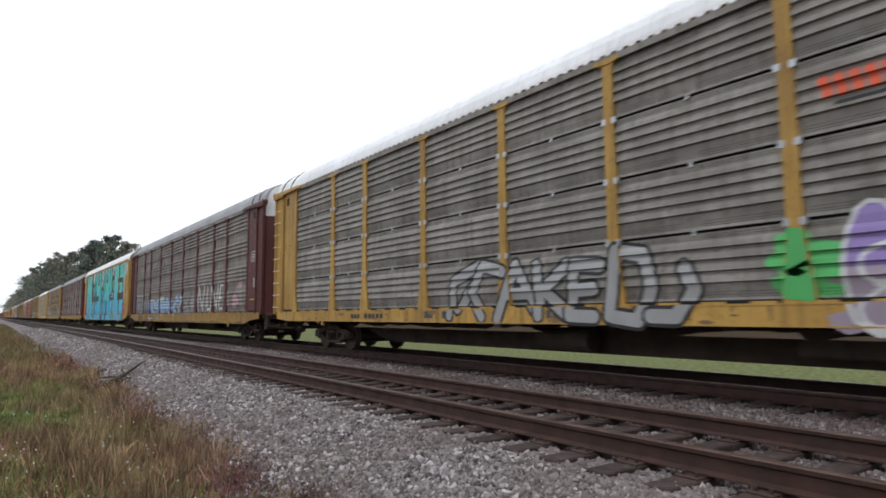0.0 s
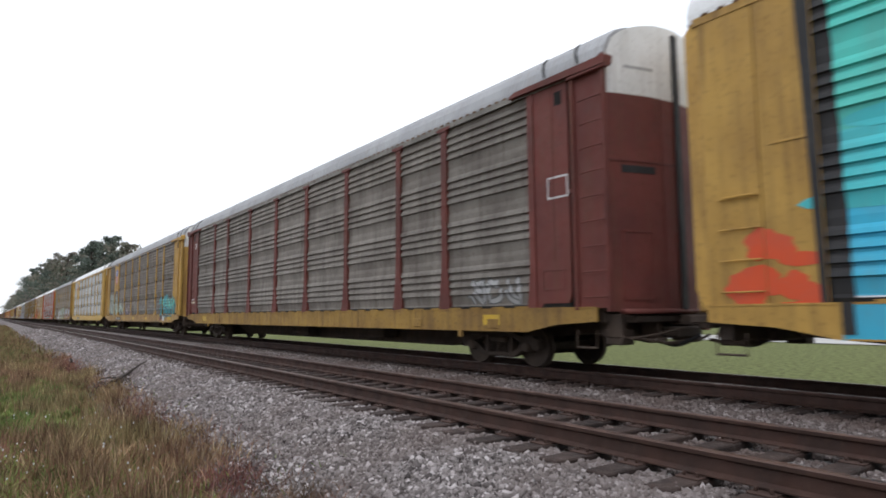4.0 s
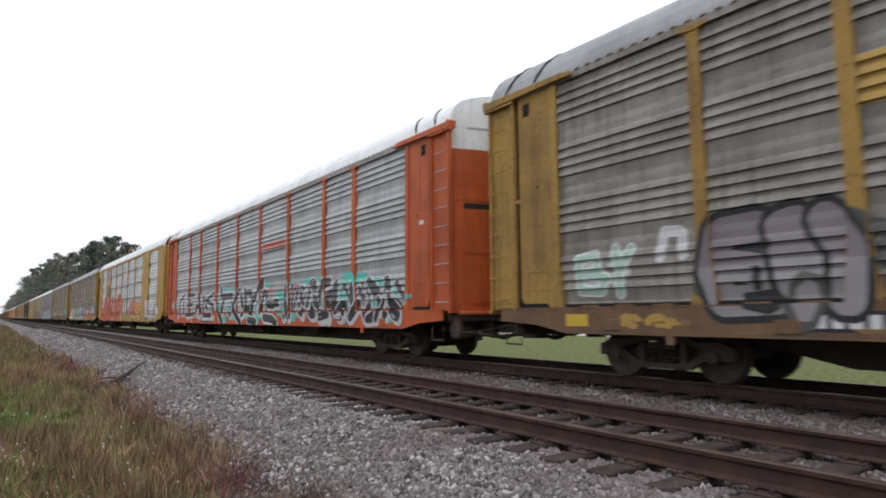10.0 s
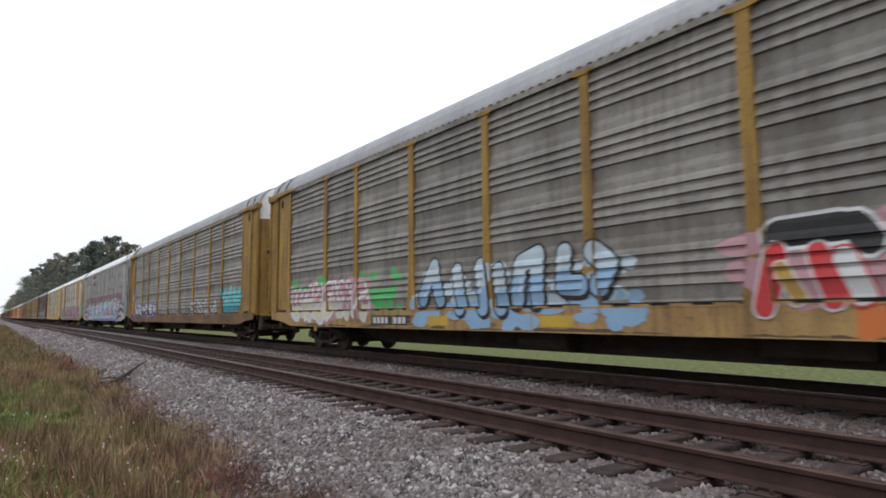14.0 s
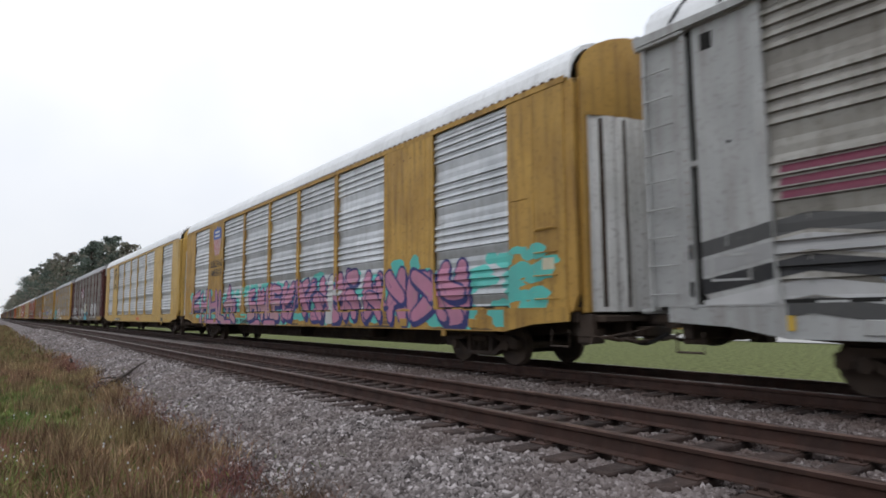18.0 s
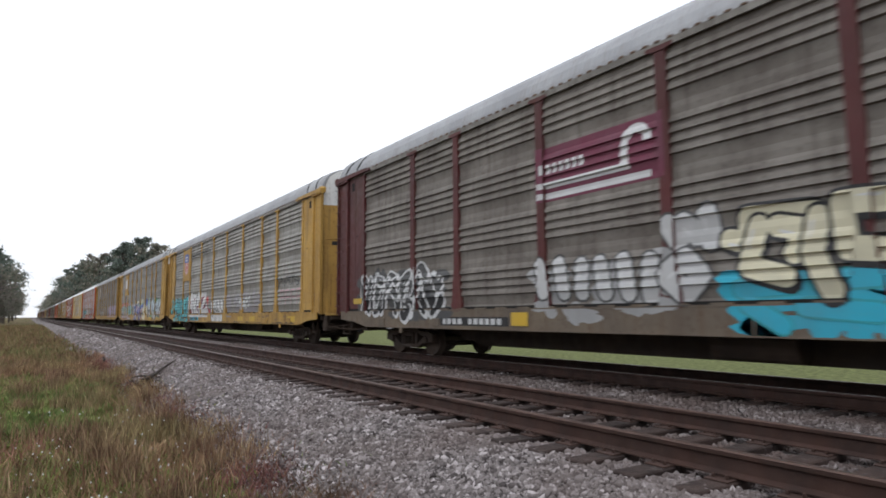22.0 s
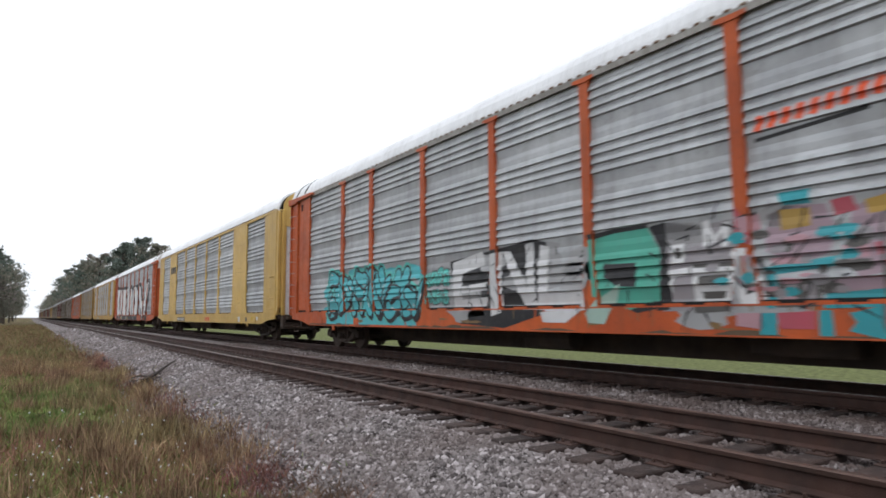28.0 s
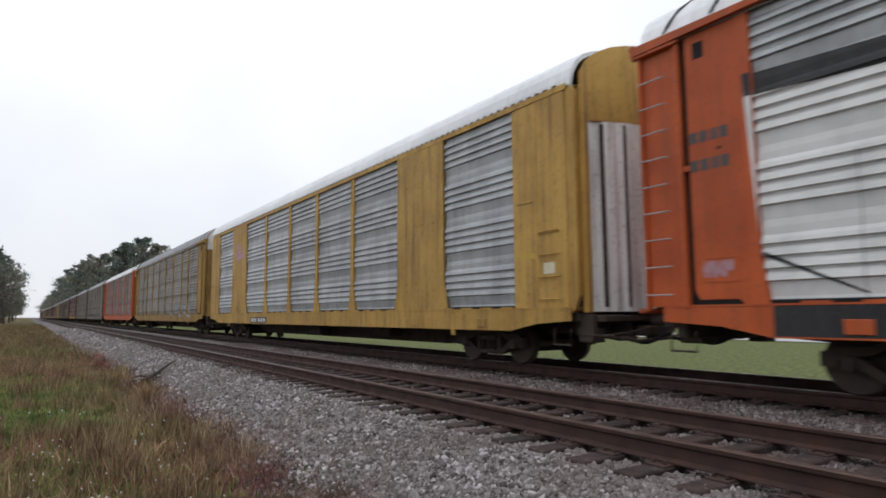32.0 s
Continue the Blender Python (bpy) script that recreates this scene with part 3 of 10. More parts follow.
def clip_mesh(mat):
    return cached(("clip", mat.name), lambda: Shape().box(SHEET - 0.03, SHEET + 0.01, -0.025, 0.025, -0.035, 0.045, 0.006).mesh("clip", mat))


def roof_z(x):
    return float(np.interp(HALF - abs(x), [p[0] for p in ROOF], [p[1] for p in ROOF]))


def roof_mesh(y0, y1, mat, tag):
    def make():
        prof = [(-HALF + d, z) for d, z in ROOF] + [(HALF - d, z) for d, z in ROOF[-2::-1]]
        rows, y, k = [], y0, 0
        while y < y1 + 0.01:
            up = 0.020 if k % 2 else 0.0
            rows.append([(x * (1 + up / 3), y, z + up) for x, z in prof])
            y += 0.058
            k += 1
        sh = Shape().grid(rows)
        # rim of the roof at both ends
        for ye in (y0, rows[-1][0][1]):
            sh.grid([[(x, ye, z) for x, z in prof], [(x * 0.97, ye, z - 0.07) for x, z in prof]])
        return sh.mesh("roof", mat)
    return cached(("roof", tag, mat.name), make)


def end_sheet(z_of, lo, hi, bulge, half, waves=0):
    """A curved end wall in plan; z from lo(x) to hi(x)."""
    xs = [half * (i / 12 - 1) for i in range(25)]
    rows = []
    for x in xs:
        y = 0.80 - bulge * math.cos(math.pi / 2 * x / (half * 1.04)) - (0.03 if waves and (round(x / 0.19) % 2) else 0)
        a, b = lo(x), hi(x)
        rows.append([(x, y, a + (b - a) * k / 6) for k in range(7)])
    sh = Shape().grid(rows)
    sh.grid([[(x, y + 0.05, z) for x, y, z in r] for r in rows])
    return sh


def smooth_panel():
    """A flat stiffened sheet between two corrugated bays: folded edges, seams, spread feet and rows of rivets."""
    sh = Shape().box(-1.630, -1.57, 0, 2.2, 1.06, 4.975, 0.012)
    for y, w in ((0.0, 0.10), (2.10, 0.10)):
        sh.box(-1.638, -1.60, y, y + w, 1.06, 4.97, 0.006)
    for y in (0.30, 1.08, 1.90):
        sh.box(-1.634, -1.62, y, y + 0.018, 1.1, 4.95)
    for e in (-1, 1):
        m = 1.1 + 1.1 * e
        sh.prism([(m - 0.02 * e, 1.06), (m + 0.16 * e, 1.06), (m + 0.15 * e, 1.16), (m, 1.75), (m - 0.02 * e, 1.75)], "x", -1.636, -1.60)
    for y in (0.42, 0.95, 1.25, 1.72):
        for z in (1.55, 1.72, 2.9, 3.1, 4.1, 4.6):
            sh.box(-1.637, -1.625, y - 0.014, y + 0.014, z - 0.014, z + 0.014, 0, 1)
    return sh


def end_panel_a(mat):
    """The corner of the side, piece by piece: a ladder plate, a dark slot and a framed sheet with its fittings."""
    def one(name, key, make, m=mat):
        return (name, cached((key, m.name), lambda: make().mesh(name, m)))
    frame_bars = lambda: Shape().box(-1.620, -1.61, 1.66, 2.22, 1.40, 1.43).box(-1.620, -1.61, 1.66, 2.22, 1.72, 1.75).box(-1.619, -1.61, 1.66, 1.69, 1.43, 1.72).box(-1.619, -1.61, 2.19, 2.22, 1.43, 1.72)
    bolts = lambda: Shape().add([p for k in range(24) for p in ((-1.668, y, 1.2 + 0.155 * k + dz) for y, dz in ((1.39, 0), (1.405, 0.015), (1.39, 0.03), (1.375, 0.015)))], [(4 * k, 4 * k + 1, 4 * k + 2, 4 * k + 3) for k in range(24)])
    return [one("ladder_plate", "plate_a", lambda: Shape().box(-1.605, -1.585, 0.74, 1.40, 1.08, 4.90)),
            one("corner_post", "corner_a", lambda: Shape().box(-1.665, -1.56, 0.69, 0.75, 1.02, 4.90, 0.008)),
            one("ladder_rail", "stile_a", lambda: Shape().box(-1.665, -1.56, 1.36, 1.43, 1.05, 4.88, 0.01)),
            one("seam_strip", "bolts_a", bolts, M["rusty"]),
            # near-black boxes paint the shade of the gap, the notch and the slots
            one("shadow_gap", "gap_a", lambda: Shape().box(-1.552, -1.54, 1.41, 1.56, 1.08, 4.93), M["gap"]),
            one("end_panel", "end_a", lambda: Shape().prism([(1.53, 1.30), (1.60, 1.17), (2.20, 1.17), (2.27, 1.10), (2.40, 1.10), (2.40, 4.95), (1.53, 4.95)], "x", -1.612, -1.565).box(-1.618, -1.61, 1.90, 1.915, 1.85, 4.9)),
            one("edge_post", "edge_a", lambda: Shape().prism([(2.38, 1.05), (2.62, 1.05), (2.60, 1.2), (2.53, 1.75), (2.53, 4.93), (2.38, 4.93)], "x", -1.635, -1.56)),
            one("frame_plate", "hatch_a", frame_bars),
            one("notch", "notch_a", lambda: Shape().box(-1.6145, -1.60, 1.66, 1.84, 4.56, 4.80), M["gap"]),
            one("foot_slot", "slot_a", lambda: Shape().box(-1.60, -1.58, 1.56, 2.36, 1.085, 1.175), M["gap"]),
            one("latch", "latch_a", lambda: Shape().box(-1.63, -1.55, 1.42, 1.54, 2.98, 3.06, 0.008)),
            one("peep_hole", "peep_a", lambda: Shape().box(-1.6145, -1.60, 1.98, 2.04, 3.20, 3.24), M["gap"])]


def door_bars(bars, thick=0.014):
    """Flat bars that follow the curve of an end door: (x0, x1, z0, z1)."""
    sh = Shape()
    def face(x, out):
        return 0.80 - 0.36 * math.cos(math.pi / 2 * x / (1.52 * 1.04)) - out
    for x0, x1, z0, z1 in bars:
        n = max(1, round((x1 - x0) / 0.12))
        xs = [x0 + (x1 - x0) * k / n for k in range(n + 1)]
        for x, q in zip(xs[:-1], xs[1:]):
            sh.prism([(x, face(x, thick)), (q, face(q, thick)), (q, face(q, -0.02)), (x, face(x, -0.02))], "z", z0, z1)
    return sh


def roof_strap(y, way):
    """A dark strap over the shoulder of the roof, leaning back as it rises."""
    prof = [(-HALF + d, z) for d, z in ROOF[1:6]]
    rows = []
    for k, (x, z) in enumerate(prof):
        yy = y + way * 0.09 * k
        rows.append([(x - 0.03, yy, z + 0.02), (x - 0.03, yy + 0.045, z + 0.02), (x + 0.02, yy + 0.045, z - 0.01), (x + 0.02, yy, z - 0.01), (x - 0.03, yy, z + 0.02)])
    return Shape().grid(rows)


def header_a(mat):
    return cached(("head_a", mat.name), lambda: Shape().prism([(0.60, 4.93), (0.58, 5.07), (0.66, 5.12), (0.74, 5.07), (2.80, 5.055), (2.95, 5.0), (2.95, 4.96), (2.60, 4.965)], "x", -1.715, -1.52).box(-1.70, -1.60, 0.60, 1.45, 4.88, 4.94, 0.01).mesh("header", mat))


def rung_mesh(mat, w=0.56):
    return cached(("rung", mat.name, w), lambda: Shape().tube([(0.055, 0, 0), (0, 0, 0), (0, w, 0), (0.055, w, 0)], 0.012, 6).mesh("rung", mat))


def end_panel_b(mat):
    return [("end_panel", cached(("end_b", mat.name), lambda: Shape().box(-1.625, -1.575, 1.02, 1.80, 1.06, 4.97, 0.01).mesh("end_panel", mat))),
            ("end_panel", cached(("end_b2", mat.name), lambda: Shape().box(-1.62, -1.57, 1.81, 2.52, 1.06, 4.97, 0.01).mesh("end_panel", mat))),
            ("corner_post", cached(("corner_b", mat.name), lambda: Shape().prism([(1.015, 1.0), (0.90, 1.05), (0.80, 1.3), (0.80, 4.88), (0.92, 5.02), (1.015, 5.02)], "x", -1.60, -1.42).mesh("corner_post", mat))),
            ("grab_bar", cached(("grab_b", mat.name), lambda: Shape().tube([(-1.62, 1.28, 2.47), (-1.665, 1.28, 2.47), (-1.665, 1.72, 2.47), (-1.62, 1.72, 2.47)], 0.014, 6).mesh("grab_bar", mat))),
            ("seam_strip", cached(("seam_b", mat.name), lambda: Shape().box(-1.634, -1.622, 1.95, 2.4, 3.05, 3.08, 0.003).mesh("seam_strip", mat)))]


def truck(parent, y):
    """A two-axle truck."""
    base = cached("bolster", lambda: Shape().box(-0.90, 0.90, -0.22, 0.22, 0.42, 0.66, 0.03).box(-1.09, 1.09, -0.26, 0.26, 0.49, 0.60, 0.02).mesh("truck", M["under"]))
    t = put("truck", base, parent, (0, y, 0))
    chord = [(-1.20, 0.36), (-1.20, 0.54), (-1.02, 0.62), (-0.62, 0.62), (-0.40, 0.74), (0.40, 0.74), (0.62, 0.62), (1.02, 0.62), (1.20, 0.54), (1.20, 0.36), (1.02, 0.36), (0.98, 0.46), (0.80, 0.50), (0.62, 0.52), (0.40, 0.62), (-0.40, 0.62), (-0.62, 0.52), (-0.80, 0.50), (-0.98, 0.46), (-1.02, 0.36)]
    belly = [(-0.97, 0.47), (-0.46, 0.19), (0.46, 0.19), (0.97, 0.47), (0.80, 0.51), (0.42, 0.28), (-0.42, 0.28), (-0.80, 0.51)]

    def side_shape():
        sh = Shape().prism(chord, "x", -0.075, 0.075).prism(belly, "x", -0.069, 0.069)
        for e in (-1, 1):
            sh.box(-0.063, 0.063, e * 0.37 - 0.055, e * 0.37 + 0.055, 0.25, 0.66, 0.008)
        return sh.box(-0.10, 0.10, -0.34, 0.34, 0.205, 0.245, 0.008).mesh("sideframe", M["under"])

    side = cached("sideframe", side_shape)
    spring = cached("spring", lambda: Shape().tube([(0.07 * math.cos(a * 0.9), 0.07 * math.sin(a * 0.9), 0.25 + a * 0.0068) for a in range(36)], 0.016, 5).mesh("spring", M["under"]))
    wheel = cached("wheel", lambda: Shape().disc((0, 0, 0), "x", [(-0.07, 0.20), (-0.07, 0.36), (-0.075, 0.395), (-0.05, 0.405), (0.045, 0.412), (0.055, 0.435), (0.075, 0.435), (0.08, 0.36), (0.05, 0.34), (0.05, 0.16), (0.10, 0.12)], 28).mesh("wheel", M["under"], smooth=False))
    cap = cached("bearing", lambda: Shape().disc((0, 0, 0), "x", [(-0.09, 0.06), (-0.08, 0.10), (0.05, 0.11), (0.09, 0.11)], 14).mesh("bearing", M["under"]))
    axle = cached("axle", lambda: Shape().disc((0, 0, 0), "x", [(-0.75, 0.085), (0.75, 0.085)], 12).mesh("axle", M["under"]))
    for s in (-1, 1):
        put("sideframe", side, t, (s * 1.0, 0, 0))
        for dy in (-0.20, 0, 0.20):
            put("spring", spring, t, (s * 1.0, dy, 0))
        for dy in (-0.86, 0.86):
            w = put("wheel", wheel, t, (s * 0.79, dy, 0.412))
            if s > 0:
                w.rotation_euler = (0, 0, math.pi)
            c = put("bearing", cap, t, (s * 1.03, dy, 0.412))
            if s > 0:
                c.rotation_euler = (0, 0, math.pi)
    brake = cached("brake_beam", lambda: Shape().box(-0.74, 0.74, -0.04, 0.04, 0.24, 0.44, 0.02).box(-0.80, -0.66, -0.07, 0.07, 0.22, 0.58, 0.02).box(0.66, 0.80, -0.07, 0.07, 0.22, 0.58, 0.02).mesh("brake_beam", M["under"]))
    plank = cached("spring_plank", lambda: Shape().box(-1.0, 1.0, -0.16, 0.16, 0.19, 0.30, 0.02).mesh("spring_plank", M["under"]))
    put("spring_plank", plank, t)
    for dy in (-0.36, 0.36):
        put("brake_beam", brake, t, (0, dy, 0))
    for dy in (-0.86, 0.86):
        put("axle", axle, t, (0, dy, 0.412))
    return t


def coupler(parent, rear):
    me = cached("coupler", lambda: Shape().box(-0.09, 0.09, 0.10, 1.4, 0.78, 0.96, 0.02).prism([(-0.14, 0.12), (-0.16, -0.10), (-0.02, -0.14), (0.03, -0.02), (0.15, -0.06), (0.17, 0.06), (0.12, 0.14)], "z", 0.74, 1.0).mesh("coupler", M["under"]))
    hose = cached("hose", lambda: Shape().tube([(-0.35, 0.9 - 0.95 * k / 10, 0.70 - 0.21 * math.sin(math.pi * (0.12 + 0.80 * k / 10))) for k in range(11)], 0.032, 7).mesh("air_hose", M["black"]))
    lever = cached("lever", lambda: Shape().tube([(-1.45, 0.62, 0.62), (-1.38, 0.45, 0.60), (-0.8, 0.38, 0.66), (-0.2, 0.35, 0.74)], 0.018, 6).tube([(-1.45, 0.62, 0.62), (-1.48, 0.66, 0.50)], 0.018, 6).mesh("uncoupling_lever", M["under"]))
    beam = cached("end_beam", lambda: Shape().box(-1.48, 1.48, 0.92, 1.08, 0.84, 1.02, 0.02).prism([(-0.55, 0.86), (0.55, 0.86), (0.32, 0.66), (-0.32, 0.66)], "y", 0.92, 1.1).box(-0.30, 0.30, 0.75, 0.93, 0.66, 1.05, 0.03).box(-1.30, 1.30, 0.48, 0.92, 0.84, 0.96, 0.02).box(-1.42, -1.30, 0.66, 0.95, 0.60, 0.98, 0.01).box(-0.62, -0.50, 0.55, 0.9, 0.55, 0.86, 0.01).box(-1.34, 1.34, 0.98, 1.16, 0.60, 0.86, 0.02).box(-0.36, 0.36, 0.34, 1.3, 0.58, 0.76, 0.03).box(-1.40, -1.05, 0.70, 1.02, 0.50, 0.74, 0.02).box(0.40, 0.75, 0.60, 1.02, 0.52, 0.80, 0.02).mesh("end_beam", M["under"]))
    pipe = cached("brake_pipe", lambda: Shape().tube([(-1.30, 0.55, 0.60), (-0.95, 0.48, 0.55), (-0.45, 0.52, 0.56), (-0.35, 0.80, 0.62)], 0.03, 7).tube([(-1.10, 0.30, 0.57), (-0.70, 0.34, 0.52), (0.30, 0.40, 0.54), (0.90, 0.55, 0.60)], 0.026, 7).mesh("brake_pipe", M["under"]))
    for name, mesh in (("coupler", me), ("air_hose", hose), ("uncoupling_lever", lever), ("end_beam", beam), ("brake_pipe", pipe)):
        ob = put(name, mesh, parent)
        if rear:
            ob.location, ob.rotation_euler = (0, CAR_LENGTH, 0), (0, 0, math.pi)


def underframe(parent):
    o = [(1.6, 1.0), (1.6, 0.66), (3.0, 0.56), (5.5, 0.50), (6.6, 0.30), (21.75, 0.30), (22.85, 0.50), (25.35, 0.56), (26.75, 0.66), (26.75, 1.0)]
    def make():
        sh = Shape().prism(o, "x", -0.42, 0.42)
        sh.box(-1.52, 1.52, 0.95, 27.4, 0.98, 1.10)
        for k in range(12):
            y = 2.6 + k * 2.1
            sh.box(-1.5, 1.5, y - 0.06, y + 0.06, 0.74, 0.98)
        sh.box(-0.95, -0.5, 9.0, 10.4, 0.42, 0.78, 0.03).disc((-0.8, 14.0, 0.52), "y", [(0, 0.19), (1.3, 0.19)], 14)
        return sh.mesh("underframe", M["under"])
    put("underframe", cached("underframe", make), parent)


def sill_mesh(mat, low=0.66):
    def make():
        y0, y1 = 0.98, 27.37
        sh = Shape().prism([(y0, 1.10), (y0, 0.86), (1.9, 0.80), (2.65, low), (25.70, low), (26.45, 0.80), (y1, 0.86), (y1, 1.10)], "x", -1.64, -1.60)
        sh.box(-1.60, -1.50, 2.7, 25.65, low, low + 0.03).box(-1.60, -1.56, y0, y1, 1.07, 1.10)
        for y in (3.6, 6.3, 22.0, 24.7):
            sh.box(-1.66, -1.635, y - 0.16, y + 0.16, low + 0.06, low + 0.24, 0.008)
        # a row of clips on a near-black strip of painted shade under the side sheets, lips, and lugs below the edge
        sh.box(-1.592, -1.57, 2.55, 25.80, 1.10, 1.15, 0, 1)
        for k in range(33):
            y = 2.6 + k * 0.70
            sh.box(-1.640, -1.595, y, y + 0.34, 1.10, 1.128)
        sh.box(-1.650, -1.64, 2.7, 25.65, low, low + 0.022).box(-1.647, -1.64, y0, y1, 1.075, 1.10)
        for y in (5.6, 9.2, 14.2, 19.1, 22.7):
            sh.box(-1.645, -1.64, y, y + 0.03, low + 0.02, 1.075)
        for y in (4.6, 23.6):
            sh.box(-1.655, -1.60, y, y + 0.13, low - 0.12, low + 0.02, 0.006)
        return sh.mesh("side_sill", mat, M["gap"])
    return cached(("sill", mat.name, low), make)


def far_side(mat, trim):
    def make():
        sh = Shape()
        sh.grid([[(-SHEET + d, 2.5, z), (-SHEET + d, 25.85, z)] for z, d in LEVELS])
        n = len(sh.f)
        sh.box(1.555, 1.60, 0.75, 2.5, 1.06, 4.97, mi=1).box(1.555, 1.60, 25.85, 27.6, 1.06, 4.97, mi=1).box(1.50, 1.64, 0.98, 27.37, 0.66, 1.10, mi=1)
        for y in POSTS_A:
            sh.box(1.56, 1.66, y - 0.08, y + 0.08, 1.08, 4.93, mi=1)
        sh.box(1.55, 1.63, 0.75, 27.6, 4.94, 5.0, mi=1)
        return sh.mesh("far_side", mat, trim)
    return cached(("far", mat.name, trim.name), make)


def autorack(label, kind, body, sheet, roof, split=False, hood=None, sill=None, post=None, low=0.66, eave=None, rung=None):
    """One enclosed autorack car: origin at its leading coupler, on the rails' centre line. kind a: framed corners and radial doors; b: smooth corners and fluted doors."""
    rung = M[rung] if rung else M[body]
    capped = eave is not None
    eave = M[eave] if eave else M[body]
    body, sheet, roof = M[body], M[sheet], M[roof]
    hood, sill, post = M[hood] if hood else body, M[sill] if sill else body, M[post] if post else body
    car = tagged(new("autorack_car"), label, "railway car", group="cars of the train")
    underframe(car)
    truck(car, 4.12)
    truck(car, CAR_LENGTH - 4.12)
    coupler(car, False)
    coupler(car, True)
    put("side_sill", sill_mesh(sill, low), car)
    # near-black sheet added behind the side so that open slots look shaded
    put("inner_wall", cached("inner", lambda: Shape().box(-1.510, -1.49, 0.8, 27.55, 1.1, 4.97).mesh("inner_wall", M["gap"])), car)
    put("far_side", far_side(sheet, body), car)
    y0, y1 = (0.72, 27.63) if kind == "a" else (0.86, 27.49)
    put("roof", roof_mesh(y0, y1, roof, kind), car)
    put("eave_rail", cached(("eave", eave.name), lambda: eave_shape().mesh("eave_rail", eave, M["rusty"])), car)
    # corrugated side sheets, bay by bay
    flats = []
    if kind == "a":
        bays = list(zip(BAYS_A[:-1], BAYS_A[1:]))
        posts = POSTS_A
    else:
        posts = POSTS_B
        flats = [(5.05, 7.25), (21.10, 23.30)]
        bays = [(2.53, 5.04)] + list(zip([7.26] + POSTS_B, POSTS_B + [21.09])) + [(23.31, 25.82)]
    for a, b in bays:
        w = round(b - a, 3)
        if split:
            for r in range(4):
                put("side_panel", cached(("sheet", w, r, sheet.name), lambda: corrugated(w, [r], True).mesh("side_panel", sheet)), car, (0, a, 0))
        else:
            put("side_panel", cached(("sheet", w, sheet.name), lambda: corrugated(w, [0, 1, 2, 3], False).mesh("side_panel", sheet)), car, (0, a, 0))
    if split:
        fitting = M["rusty"] if sheet is M["galv_tan"] else M["galv_bright"]
        for a, b in bays:
            w = round(b - a, 3)
            ob = put("perforation", cached(("holes", w), lambda: perforation(w).mesh("perforation", M["gap"])), car, (0, a, 0))
            ob["kind"] = "stuff"
        for y in posts:
            for r in (1, 2, 3):
                put("hinge", hinge_mesh(fitting), car, (0, y - 0.1, PANEL_TOP - ROW * r))
                put("hinge", hinge_mesh(fitting), car, (0, y + 0.1, PANEL_TOP - ROW * r))
        for a, b in bays:
            for r in (1, 2, 3):
                put("clip", clip_mesh(fitting), car, (0, (a + b) / 2, PANEL_TOP - ROW * r))
    for y in posts:
        me = cached(("post", kind, post.name, capped), lambda: (post_shape(capped) if kind == "a" else slim_post_shape()).mesh("post", post))
        put("post", me, car, (0, y, 0))
    for a, b in flats:
        me = cached(("flat", body.name), lambda: smooth_panel().mesh("smooth_panel", body, M["rusty"]))
        put("smooth_panel", me, car, (0, a, 0))
    # corners, doors and ladders at both ends
    for rear in (False, True):
        if kind == "a":
            corner, head = end_panel_a(body), header_a(body)
            lo_door = cached(("door_a", body.name), lambda: end_sheet(None, lambda x: 1.02, lambda x: 4.54, 0.36, 1.52).box(-1.5, 1.5, 0.42, 0.60, 0.98, 1.06).mesh("end_door", body, smooth=True))
            top = cached(("hood_a", hood.name), lambda: end_sheet(None, lambda x: 4.54, lambda x: roof_z(x * 1.04) - 0.02, 0.36, 1.52).mesh("end_hood", hood, smooth=True))
            stripe = cached("door_seam", lambda: Shape().box(-0.07, 0.07, 0.395, 0.46, 1.05, 5.72, 0.01).mesh("door_seam", M["black"]))
            slot = cached("door_slot", lambda: Shape().prism([(-1.25, 0.672), (-0.6, 0.488), (-0.6, 0.52), (-1.25, 0.70)], "z", 3.24, 3.36).mesh("door_slot", M["black"]))
            hatch = cached(("door_hatch", body.name), lambda: door_bars([(-1.28, -0.72, 1.20, 1.23), (-1.28, -0.72, 2.28, 2.31), (-1.28, -1.25, 1.23, 2.28), (-0.75, -0.72, 1.23, 2.28), (-1.48, -0.1, 3.42, 3.45), (-0.42, -0.39, 1.1, 4.5)]).mesh("door_hatch", body))
            marks = cached("hood_mark", lambda: door_bars([(-1.15, -0.55, 4.98, 5.03)], 0.004).mesh("hood_mark", M["p_grey"]))
            parts = [("end_door", lo_door), ("end_hood", top), ("door_seam", stripe), ("door_slot", slot), ("door_hatch", hatch), ("hood_mark", marks)]
            for k, ys in enumerate((1.22, 2.02)):
                put("roof_strap", cached(("strap", k, rear), lambda: roof_strap(ys if not rear else CAR_LENGTH - ys, -1 if rear else 1).mesh("roof_strap", M["black"])), car)
        else:
            corner, head = end_panel_b(body), None
            dm = M["door_silver"]
            lo_door = cached(("door_b", dm.name), lambda: end_sheet(None, lambda x: 1.02, lambda x: 4.35, 0.40, 1.30, 1).mesh("end_door", dm))
            top = cached(("hood_b", body.name), lambda: end_sheet(None, lambda x: 4.35, lambda x: roof_z(x * 1.1) - 0.02, 0.40, 1.42).box(-1.45, -1.3, 0.72, 0.86, 1.0, 5.0, 0.02).box(1.3, 1.45, 0.72, 0.86, 1.0, 5.0, 0.02).mesh("end_hood", body, smooth=False))
